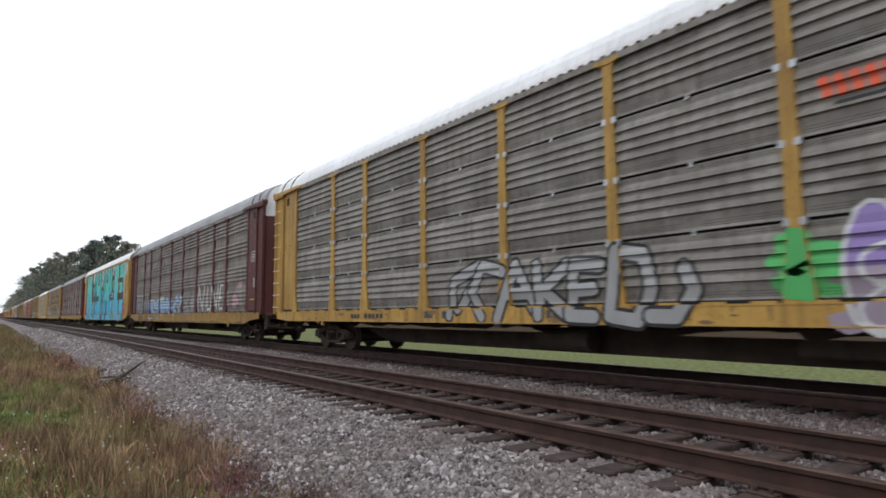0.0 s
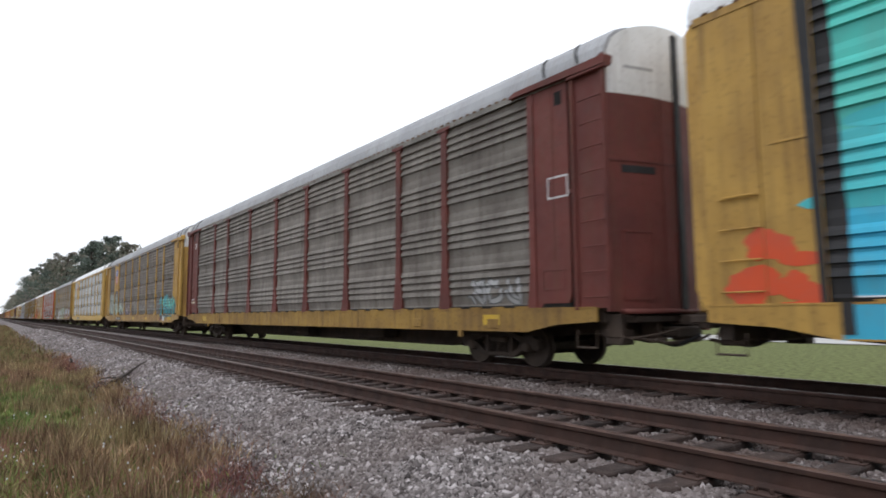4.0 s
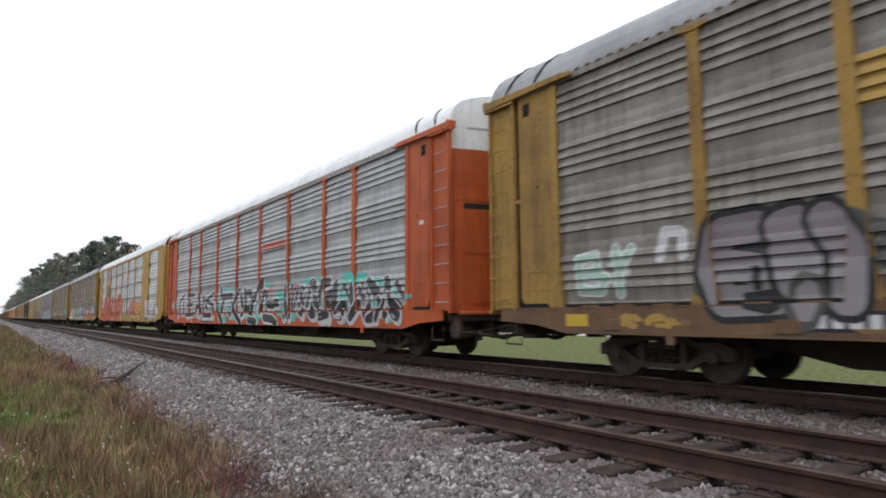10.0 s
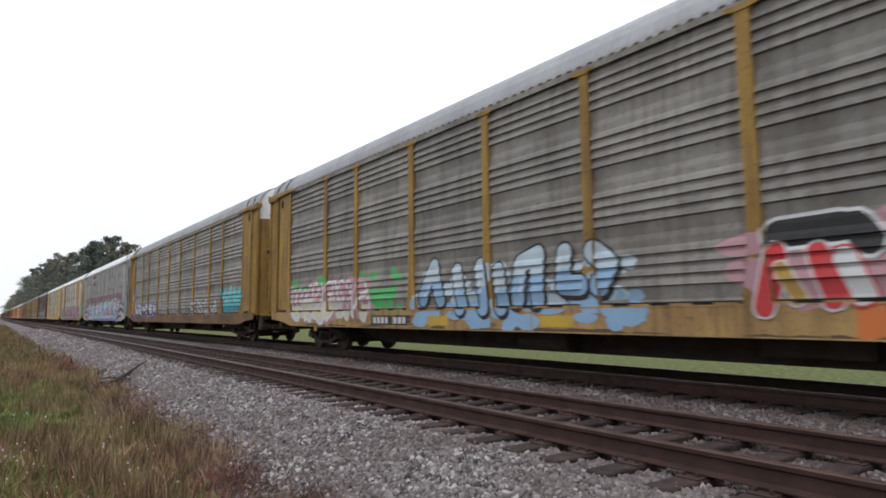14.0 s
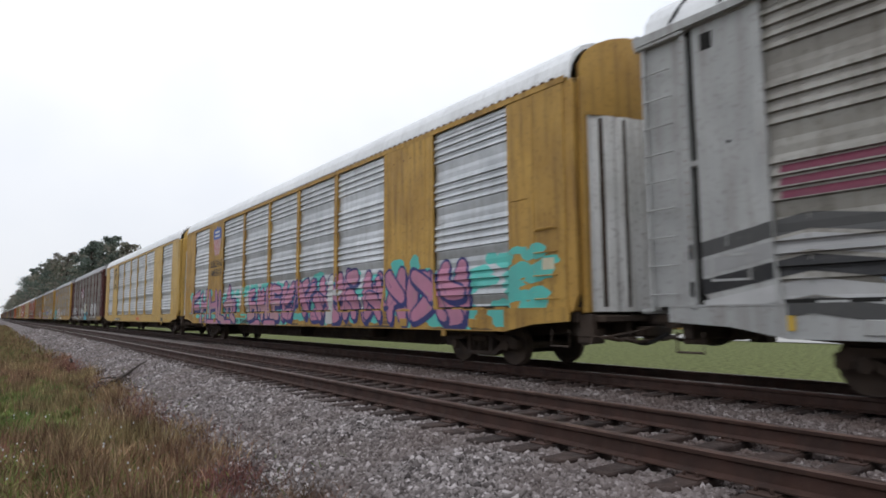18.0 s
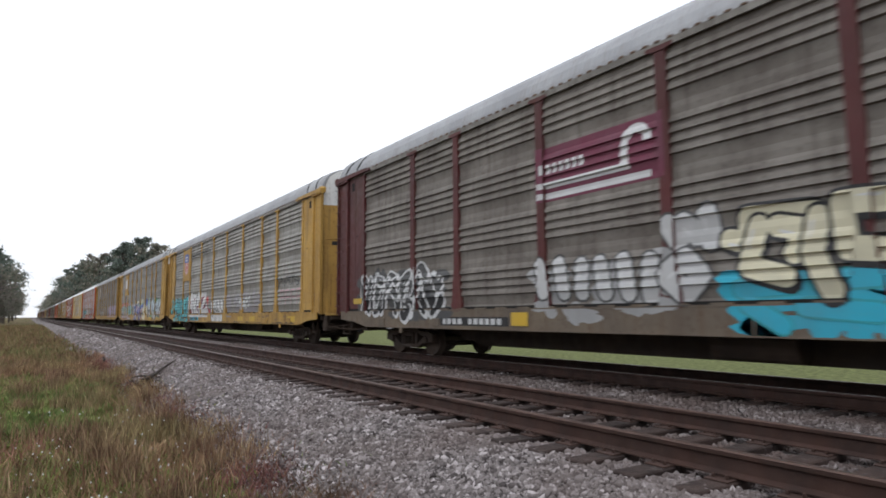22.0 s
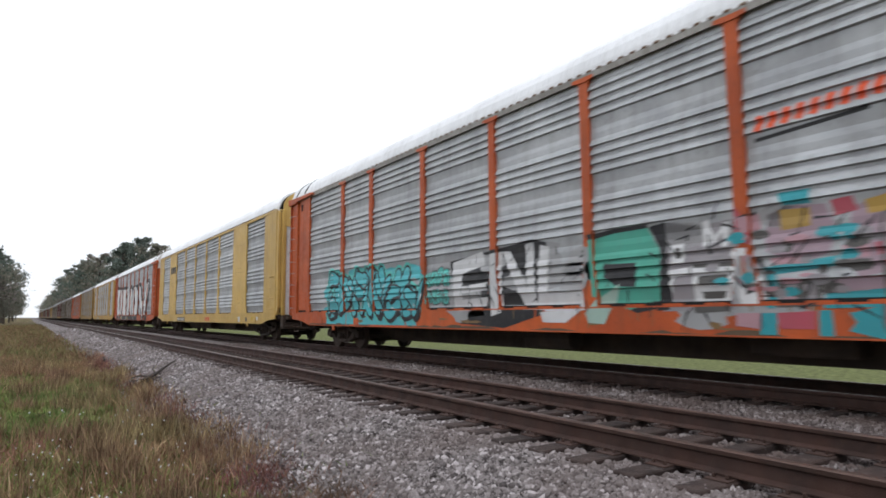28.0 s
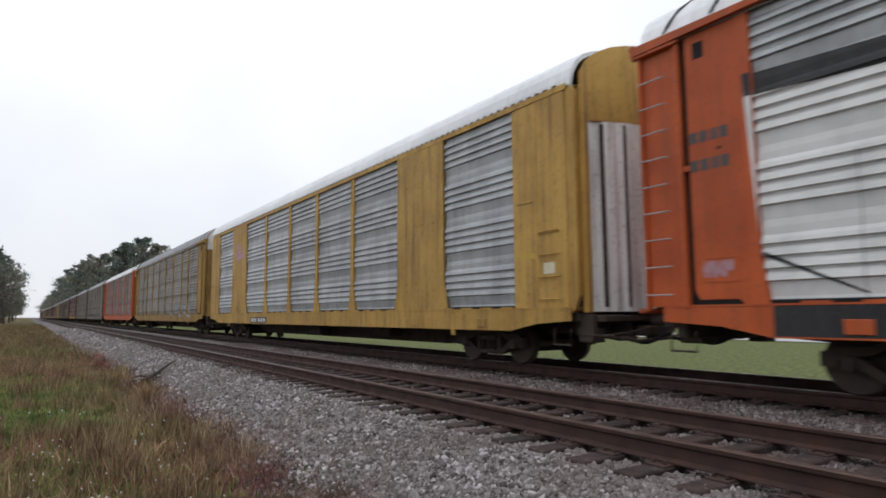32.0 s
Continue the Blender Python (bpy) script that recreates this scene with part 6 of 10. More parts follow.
def decorate_6(c):
    spray(c, cloud(59, 5.2, 2.7, 1.15, 2.05, 22, 0.34), "p_maroon", 0.002, "graffiti_cloud")
    spray(c, cloud(60, 9.2, 2.6, 1.0, 1.9, 30, 0.3), "p_rose", 0.003, "graffiti_cloud")
    letter(c, [((8.70, 1.18), (8.68, 1.84), (8.06, 1.88), (8.05, 1.58), (8.56, 1.50))], 0.27, "p_ice", "p_maroon", 0.045, low="p_silver", shine="p_white", lift=0.0060)
    letter(c, [((7.72, 1.24), (7.58, 1.83), (7.18, 1.82))], 0.27, "p_ice", "p_maroon", 0.045, low="p_silver", shine="p_white", lift=0.0078)
    letter(c, [((6.99, 1.15), (6.86, 1.74), (6.65, 2.15), (6.38, 1.98))], 0.27, "p_ice", "p_maroon", 0.045, low="p_silver", shine="p_white", lift=0.0096)
    letter(c, [((6.61, 1.05), (6.58, 1.69)), ((6.03, 1.88), (5.87, 1.67), (5.99, 1.04))], 0.27, "p_ice", "p_maroon", 0.045, low="p_silver", shine="p_white", lift=0.0114)
    letter(c, [((5.48, 1.72), (5.33, 1.31), (5.50, 1.00))], 0.27, "p_ice", "p_maroon", 0.045, low="p_silver", shine="p_white", lift=0.0132)
    letter(c, [((4.77, 1.11), (4.68, 1.63), (4.03, 1.83), (4.01, 1.28))], 0.27, "p_ice", "p_maroon", 0.045, low="p_silver", shine="p_white", lift=0.0150)
    letter(c, [((4.03, 1.15), (3.71, 1.47), (3.28, 1.61), (3.46, 1.19))], 0.27, "p_ice", "p_maroon", 0.045, low="p_silver", shine="p_white", lift=0.0168)
    letter(c, [((3.26, 1.87), (2.98, 1.69), (3.10, 1.34))], 0.27, "p_ice", "p_maroon", 0.045, low="p_silver", shine="p_white", lift=0.0060)
    mural(c, 53, 12.0, 9.2, 1.1, 1.7, 5, "p_silver", "p_dark", None, None, None, 0.16)
    spray(c, cloud(22, 15.4, 10.8, 0.8, 2.15, 34, 0.42), "p_mint", 0.002)
    mural(c, 57, 15.4, 10.8, 0.85, 2.2, 5, "p_mint", "p_fog", None, "p_fog", "p_white", 0.45)
    spray(c, cloud(23, 16.2, 15.0, 0.75, 1.2, 7, 0.3), "p_maroon", 0.002)
    mural(c, 54, 20.1, 15.9, 0.75, 1.95, 6, "p_fog", "p_white", "p_fog", "p_silver", "p_white", 0.30)
    spray(c, [rect(16.2 + 0.7 * k, 16.32 + 0.7 * k, 0.7, 1.1) for k in range(6)], "p_white", 0.016)
    spray(c, cloud(68, 23.1, 20.6, 1.1, 2.1, 24, 0.3), "p_dark", 0.002, "graffiti_cloud")
    letter(c, [((22.34, 2.07), (22.85, 2.04), (22.98, 1.54), (22.81, 1.13), (22.09, 1.16)), ((22.70, 1.60), (22.16, 1.49))], 0.40, "p_mauve", "p_black", 0.09, low="p_ash", lift=0.0060)
    letter(c, [((22.05, 2.03), (21.86, 2.07), (21.65, 1.72), (21.67, 1.40), (21.86, 1.29)), ((22.00, 1.75), (21.92, 1.34))], 0.40, "p_mauve", "p_black", 0.09, low="p_ash", lift=0.0078)
    letter(c, [((21.51, 2.07), (21.26, 1.69), (21.30, 1.13))], 0.40, "p_mauve", "p_black", 0.09, low="p_ash", lift=0.0096)
    letter(c, [((25.38, 1.36), (25.42, 1.86), (25.05, 1.91), (25.00, 1.66), (25.28, 1.62), (24.83, 1.54), (24.95, 1.34), (25.38, 1.36))], 0.13, "p_mint", "p_white", 0.03, lift=0.0040)
    letter(c, [((24.64, 1.98), (24.57, 1.63), (24.57, 1.29)), ((24.34, 1.96), (24.55, 1.65))], 0.13, "p_mint", "p_white", 0.03, lift=0.0058)
    letter(c, [((23.81, 1.79), (23.74, 2.15), (23.50, 2.14)), ((23.43, 1.80), (23.44, 2.10))], 0.12, "p_silver", "p_white", 0.02, lift=0.0040)
    # a yellow patch with dark marks
    spray(c, [rect(18.4, 21.08, 3.28, 3.86)], "p_gold", 0.003, "company_patch")
    spray(c, [rect(18.4, 20.0, 3.02, 3.28)], "p_gold", 0.003, "company_patch")
    spray(c, [rect(18.95 + 0.6 * k, 19.35 + 0.6 * k, 3.34, 3.78) for k in range(3)], "p_dark", 0.006, "company_mark")
    stencil(c, 21.8, 19.3, 0.75, 1.0, seed=7)
    spray(c, [rect(y, y + 1.0, 0.78, 0.98) for y in (3.0, 8.2, 12.6, 16.5, 25.2)], "p_yellow", 0.006, "reflector")
    for k, y in enumerate((5.9, 2.6, 8.0, 11.4, 20.3, 24.6)):
        spray(c, cloud(240 + k, y, y - 1.1, 0.76, 0.98, 9, 0.11), "p_gold", 0.004, "paint_remnant")
    spray(c, [[(22.58, 1.24), (22.19, 1.28), (22.05, 1.04), (22.21, 0.96), (22.55, 1.04)], [(22.43, 1.57), (22.31, 1.58), (22.32, 1.27), (22.43, 1.27)]], "p_black", 0.0135, "letter_gap")
    spray(c, [[(21.98, 1.32), (21.81, 1.49), (21.58, 1.42), (21.51, 1.10), (21.66, 0.78), (21.90, 0.73), (22.03, 1.04)]], "p_char", 0.0130, "letter_gap")
    spray(c, [[(21.90, 1.27), (21.76, 1.38), (21.65, 1.33), (21.61, 1.10), (21.71, 0.88), (21.85, 0.87), (21.93, 1.07)]], "p_ash", 0.0138, "letter_gap")
    spray(c, cloud(66, 25.3, 24.4, 1.4, 1.9, 7, 0.16), "p_fog", 0.0015, "graffiti_cloud")



def decorate_7(c):
    spray(c, cloud(65, 25.4, 18.4, 0.8, 1.9, 30, 0.32), "p_silver", 0.002, "graffiti_cloud")
    spray(c, cloud(66, 18.2, 10.6, 0.8, 2.1, 44, 0.36), "p_aqua", 0.003, "graffiti_cloud")
    spray(c, cloud(67, 17.8, 11.5, 0.85, 1.7, 22, 0.28), "p_silver", 0.004, "graffiti_cloud")
    letter(c, [((25.04, 1.09), (24.91, 1.73), (24.13, 2.06), (24.28, 1.11))], 0.20, "p_dark", "p_white", 0.06, low="p_black", drop=0.05, lift=0.0080)
    letter(c, [((22.15, 1.98), (23.23, 2.01), (23.37, 1.07), (22.14, 1.09)), ((23.30, 1.53), (22.39, 1.55))], 0.20, "p_dark", "p_white", 0.06, low="p_black", drop=0.05, lift=0.0098)
    letter(c, [((21.95, 1.04), (21.12, 1.98), (20.84, 1.08)), ((21.72, 1.42), (20.97, 1.42))], 0.20, "p_dark", "p_white", 0.06, low="p_black", drop=0.05, lift=0.0116)
    letter(c, [((20.43, 1.11), (20.42, 1.91), (19.84, 1.33), (19.34, 1.91))], 0.20, "p_dark", "p_white", 0.06, low="p_black", drop=0.05, lift=0.0134)
    letter(c, [((18.70, 1.97), (19.95, 1.68), (18.77, 1.47), (18.95, 1.02), (20.15, 1.03))], 0.20, "p_dark", "p_white", 0.06, low="p_black", drop=0.05, lift=0.0152)
    letter(c, [((17.67, 2.12), (17.47, 1.80), (16.02, 1.80)), ((17.06, 1.75), (17.66, 1.08), (17.18, 0.70))], 0.27, "p_dark", "p_white", 0.06, low="p_black", drop=0.05, lift=0.0170)
    letter(c, [((16.12, 1.06), (15.13, 1.98)), ((16.03, 1.48), (15.41, 1.06), (14.75, 0.72))], 0.27, "p_dark", "p_white", 0.06, low="p_black", drop=0.05, lift=0.0188)
    letter(c, [((15.59, 1.23), (15.06, 2.07), (14.58, 1.19))], 0.27, "p_dark", "p_white", 0.06, low="p_black", drop=0.05, lift=0.0080)
    letter(c, [((14.43, 1.93), (14.24, 1.32), (14.64, 1.05)), ((14.40, 1.84), (13.72, 1.86), (13.57, 1.51), (14.08, 1.20))], 0.27, "p_dark", "p_white", 0.06, low="p_black", drop=0.05, lift=0.0098)
    letter(c, [((13.25, 1.75), (13.74, 1.19), (13.37, 0.94)), ((13.21, 1.62), (12.52, 2.22), (12.52, 1.16))], 0.27, "p_dark", "p_white", 0.06, low="p_black", drop=0.05, lift=0.0116)
    letter(c, [((12.61, 1.15), (12.29, 1.80), (11.95, 1.77), (12.09, 1.02))], 0.27, "p_dark", "p_white", 0.06, low="p_black", drop=0.05, lift=0.0134)
    letter(c, [((13.78, 0.83), (13.03, 0.78)), ((12.11, 0.93), (11.28, 0.87), (10.92, 0.72))], 0.27, "p_dark", "p_white", 0.06, low="p_black", drop=0.05, lift=0.0152)
    letter(c, [((11.95, 1.38), (11.42, 1.35)), ((11.26, 1.41), (10.88, 1.43))], 0.27, "p_dark", "p_white", 0.06, low="p_black", drop=0.05, lift=0.0170)
    mural(c, 63, 10.4, 2.7, 0.72, 2.1, 8, "p_dark", "p_silver", "p_aqua", "p_black", "p_white", 0.25)
    spray(c, [bar((12.0 - 0.3 * k, 1.75), (12.1 - 0.3 * k, 2.0), 0.06) for k in range(10)], "p_red", 0.016)
    stencil(c, 20.6, 18.6, 0.72, 0.98, seed=8)
    spray(c, [bar((12.5 - 0.17 * k, 3.30), (12.44 - 0.17 * k, 3.52), 0.11) for k in range(13)], "p_vermilion", 0.002, "slogan_mark")
    spray(c, [bar((12.6, 3.2), (10.4, 3.22), 0.05)], "p_black", 0.002, "slogan_underline")
    spray(c, [rect(1.75, 1.95, 3.0, 3.1)], "p_white", 0.003, "stencil_patch")
    mural(c, 64, 26.8, 26.0, 1.4, 1.8, 3, "p_silver", "p_silver", None, None, None, 0.05)


def decorate_8(c):
    spray(c, cloud(76, 25.5, 19.0, 0.72, 1.75, 40, 0.34) + cloud(77, 19.2, 14.8, 0.72, 2.2, 34, 0.34), "p_vermilion", 0.002, "graffiti_cloud")
    letter(c, [((25.54, 1.38), (25.00, 1.57), (25.09, 0.95), (25.52, 0.84))], 0.32, "p_vermilion", "p_black", 0.065, drop=0.05, lift=0.0080)
    letter(c, [((24.60, 1.66), (24.77, 1.16), (24.18, 0.95))], 0.32, "p_vermilion", "p_black", 0.065, drop=0.05, lift=0.0098)
    letter(c, [((23.47, 2.43), (24.13, 2.37), (24.36, 1.94), (24.01, 1.51), (23.38, 1.59), (23.23, 2.05), (23.47, 2.43)), ((24.01, 1.48), (24.54, 1.15), (24.11, 0.70), (23.37, 0.71))], 0.32, "p_vermilion", "p_black", 0.065, drop=0.05, lift=0.0116)
    letter(c, [((23.05, 2.40), (22.46, 2.49), (22.22, 2.04), (22.75, 1.78), (23.05, 2.40)), ((23.02, 1.71), (22.37, 1.27), (21.58, 1.81))], 0.32, "p_vermilion", "p_black", 0.065, drop=0.05, lift=0.0134)
    letter(c, [((23.31, 1.41), (22.58, 0.93), (21.75, 0.84))], 0.32, "p_vermilion", "p_black", 0.065, drop=0.05, lift=0.0152)
    letter(c, [((21.35, 2.58), (21.17, 2.02), (20.95, 1.61), (21.36, 1.06), (21.02, 0.75)), ((21.59, 1.66), (21.50, 1.10))], 0.32, "p_vermilion", "p_black", 0.065, drop=0.05, lift=0.0170)
    letter(c, [((21.05, 2.59), (20.77, 1.91), (20.37, 1.44)), ((20.25, 1.58), (20.83, 1.09), (20.38, 0.76))], 0.32, "p_vermilion", "p_black", 0.065, drop=0.05, lift=0.0188)
    letter(c, [((20.30, 2.26), (19.70, 2.39), (19.36, 2.04), (19.42, 1.62), (19.83, 1.35)), ((20.10, 2.13), (20.21, 1.29))], 0.32, "p_vermilion", "p_black", 0.065, drop=0.05, lift=0.0080)
    letter(c, [((18.46, 2.33), (18.25, 1.64), (18.10, 0.98))], 0.32, "p_vermilion", "p_black", 0.065, drop=0.05, lift=0.0098)
    letter(c, [((18.04, 1.14), (17.46, 1.91), (16.74, 2.45), (16.07, 2.43), (15.63, 1.77), (15.70, 1.17))], 0.32, "p_vermilion", "p_black", 0.065, drop=0.05, lift=0.0116)
    letter(c, [((17.24, 2.28), (16.51, 1.55), (17.20, 0.97)), ((16.31, 2.10), (16.01, 1.25))], 0.32, "p_vermilion", "p_black", 0.065, drop=0.05, lift=0.0134)
    letter(c, [((15.17, 1.44), (14.88, 1.28), (14.85, 0.97), (15.15, 0.71), (15.42, 0.83), (15.46, 1.17), (15.17, 1.44))], 0.32, "p_vermilion", "p_black", 0.065, drop=0.05, lift=0.0152)
    letter(c, [((15.36, 1.94), (14.97, 1.84), (14.69, 1.21))], 0.32, "p_vermilion", "p_black", 0.065, drop=0.05, lift=0.0170)
    letter(c, [((22.15, 2.62), (21.94, 2.06)), ((21.61, 2.62), (21.70, 2.14)), ((20.50, 2.47), (20.45, 2.10))], 0.11, "p_cream", "p_lime", 0.025, lift=0.0220)
    letter(c, [((15.02, 1.72), (14.73, 1.09), (14.78, 0.70)), ((15.88, 2.27), (15.43, 1.88))], 0.11, "p_cream", "p_lime", 0.025, lift=0.0238)
    spray(c, [bar((20.6 - 0.42 * k, 1.35 + 0.22 * ((k * 7) % 4)), (20.35 - 0.42 * k, 1.38 + 0.22 * ((k * 7) % 4)), 0.09, 0, 0.6) for k in range(13)], "p_white", 0.024, "graffiti_line")
    spray(c, [blob(15.17, 1.06, 0.24, 0.27)], "p_cream", 0.021)
    spray(c, [bar((17.2 - 0.3 * k, 2.6 - 0.05 * k), (17.45 - 0.3 * k, 2.75 - 0.05 * k), 0.08, 0, 0.4) for k in range(8)], "p_crimson", 0.003, "graffiti_line")
    mural(c, 73, 11.8, 10.3, 1.15, 2.15, 2, "p_rose", "p_red", "p_red", None, "p_white", 0.26)
    mural(c, 74, 10.3, 7.5, 0.72, 2.1, 3, "p_yellow", "p_red", "p_lime", "p_lime", "p_black", 0.36)
    letter(c, [((5.65, 1.86), (5.57, 1.09))], 0.42, "p_white", "p_black", 0.03, drop=0.09, low="p_silver", lift=0.0040)
    letter(c, [((5.31, 1.83), (5.20, 1.50), (5.18, 1.09))], 0.42, "p_white", "p_black", 0.03, drop=0.09, low="p_silver", lift=0.0058)
    letter(c, [((4.93, 1.85), (5.01, 1.13))], 0.42, "p_white", "p_black", 0.03, drop=0.09, low="p_silver", lift=0.0076)
    letter(c, [((4.62, 1.83), (4.60, 1.12), (4.46, 0.90))], 0.42, "p_white", "p_black", 0.03, drop=0.09, low="p_silver", lift=0.0094)
    letter(c, [((4.23, 1.82), (4.22, 1.08))], 0.42, "p_white", "p_black", 0.03, drop=0.09, low="p_silver", lift=0.0112)
    letter(c, [((3.90, 1.80), (4.00, 1.11), (3.84, 0.93))], 0.42, "p_white", "p_black", 0.03, drop=0.09, low="p_silver", lift=0.0130)
    letter(c, [((3.33, 1.75), (3.61, 1.84), (3.60, 1.11), (3.46, 0.94))], 0.42, "p_white", "p_black", 0.03, drop=0.09, low="p_silver", lift=0.0148)
    letter(c, [((2.75, 1.61), (2.94, 1.79), (3.04, 1.10), (2.81, 1.03))], 0.42, "p_white", "p_black", 0.03, drop=0.09, low="p_silver", lift=0.0040)
    letter(c, [((2.60, 1.24), (2.23, 1.39), (2.06, 1.08))], 0.42, "p_white", "p_black", 0.03, drop=0.09, low="p_silver", lift=0.0058)
    spray(c, [bar((5.45 - 0.36 * k, 1.55 + 0.15 * (k % 3)), (5.3 - 0.36 * k, 1.5 + 0.18 * (k % 2)), 0.035) for k in range(9)], "p_dark", 0.020, "graffiti_line")
    shield(c, 22.02, 3.50, 4.86)
    slogan(c, 21.2, 22.9, 2.68, 3.42)
    stencil(c, 19.95, 17.8, 0.70, 0.93, seed=9)
    spray(c, [bar((14.0, 1.6), (14.2, 2.1), 0.06), bar((13.8, 1.7), (14.2, 1.9), 0.05), bar((13.7, 2.1), (13.8, 1.7), 0.05)], "p_dark", 0.003)
    spray(c, [rect(26.2, 26.5, 2.9, 3.1)], "p_white", 0.003, "stencil_patch")


def decorate_9(c):
    spray(c, [blob(2.9, 1.55, 0.75, 0.62)], "p_black", 0.002)
    spray(c, [blob(2.9, 1.5, 0.68, 0.52)], "p_sky", 0.006)
    spray(c, [blob(3.0, 2.0, 0.55, 0.22)], "p_cyan", 0.010)
    spray(c, cloud(84, 10.2, 4.2, 1.1, 2.1, 40, 0.36), "p_rose", 0.002, "graffiti_cloud")
    mural(c, 81, 8.6, 3.9, 0.75, 2.2, 4, "p_white", "p_maroon", None, "p_orange", "p_white", 0.34)
    letter(c, [((9.76, 1.94), (9.01, 1.96)), ((8.86, 1.95), (8.73, 1.78))], 0.34, "p_black", "p_white", 0.05, lift=0.0140)
    letter(c, [((9.28, 1.68), (9.12, 1.14)), ((9.78, 1.71), (9.94, 1.05))], 0.26, "p_red", "p_white", 0.03, lift=0.0158)
    letter(c, [((8.99, 1.60), (8.82, 1.18))], 0.26, "p_white", "p_red", 0.03, lift=0.0176)
    letter(c, [((9.73, 1.52), (9.53, 1.15))], 0.18, "p_gold", "p_white", 0.02, lift=0.0194)
    spray(c, cloud(86, 8.8, 5.2, 1.7, 2.2, 8, 0.28), "p_black", 0.0035)
    spray(c, [rect(y, y + 0.7, 0.68, 1.09) for y in (5.0, 6.6, 8.2)], "p_orange", 0.001)
    spray(c, [rect(y, y + 0.5, 0.68, 1.09) for y in (4.2, 5.9, 7.6)], "p_black", 0.0012)
    spray(c, cloud(88, 18.2, 12.0, 0.75, 1.3, 26, 0.3), "p_sky", 0.002, "graffiti_cloud")
    spray(c, cloud(89, 18.1, 12.0, 1.2, 1.9, 24, 0.26), "p_ice", 0.003, "graffiti_cloud")
    letter(c, [((17.88, 1.34), (17.42, 2.03), (17.19, 1.32))], 0.34, "p_ice", "p_black", 0.04, low="p_sky", drop=0.05, shine="p_white", lift=0.0060)
    letter(c, [((16.54, 1.87), (16.39, 1.13))], 0.34, "p_ice", "p_black", 0.04, low="p_sky", drop=0.05, shine="p_white", lift=0.0078)
    letter(c, [((15.75, 1.92), (15.62, 1.12))], 0.34, "p_ice", "p_black", 0.04, low="p_sky", drop=0.05, shine="p_white", lift=0.0096)
    letter(c, [((15.18, 1.80), (15.06, 1.12))], 0.34, "p_ice", "p_black", 0.04, low="p_sky", drop=0.05, shine="p_white", lift=0.0114)
    letter(c, [((14.65, 1.26), (14.53, 1.90), (14.09, 2.03), (14.12, 1.25))], 0.34, "p_ice", "p_black", 0.04, low="p_sky", drop=0.05, shine="p_white", lift=0.0132)
    letter(c, [((13.43, 2.01), (13.46, 1.47), (13.03, 1.45))], 0.34, "p_ice", "p_black", 0.04, low="p_sky", drop=0.05, shine="p_white", lift=0.0150)
    letter(c, [((12.75, 1.98), (12.43, 1.76), (12.64, 1.43))], 0.34, "p_ice", "p_black", 0.04, low="p_sky", drop=0.05, shine="p_white", lift=0.0168)
    spray(c, cloud(87, 25.7, 19.0, 1.4, 2.0, 22, 0.25), "p_green", 0.0012)
    mural(c, 83, 25.7, 20.5, 0.80, 1.95, 6, "p_rose", "p_white", "p_rose", "p_cream", "p_white", 0.25)
    spray(c, cloud(31, 20.6, 18.9, 1.1, 1.5, 9, 0.2), "p_green", 0.002)
    stencil(c, 20.2, 18.3, 0.74, 0.98, seed=10)
    spray(c, [rect(y, y + 0.8, 0.76, 0.96) for y in (2.6, 7.6, 13.2, 16.8)], "p_yellow", 0.006, "reflector")
    spray(c, [blob(2.05, 1.6, 0.22, 0.5)], "p_maroon", 0.004)


def decorate_10(c):
    mural(c, 91, 5.1, 2.5, 1.05, 2.25, 2, "p_aqua", "p_cyan", None, "p_teal", "p_white", 0.32)
    mural(c, 92, 10.6, 6.0, 0.95, 1.85, 4, "p_silver", "p_black", None, None, None, 0.18)
    mural(c, 93, 15.8, 11.5, 1.0, 1.7, 4, "p_grey", "p_dark", None, None, None, 0.14)
    mural(c, 94, 25.6, 18.5, 0.95, 1.8, 6, "p_silver", "p_navy", "p_violet", None, None, 0.18)
    mural(c, 95, 26.5, 25.7, 2.05, 2.42, 4, "p_white", "p_white", None, None, None, 0.035)
    spray(c, [rect(25.98, 26.4, 1.68, 1.88)], "p_yellow", 0.003, "reflector")


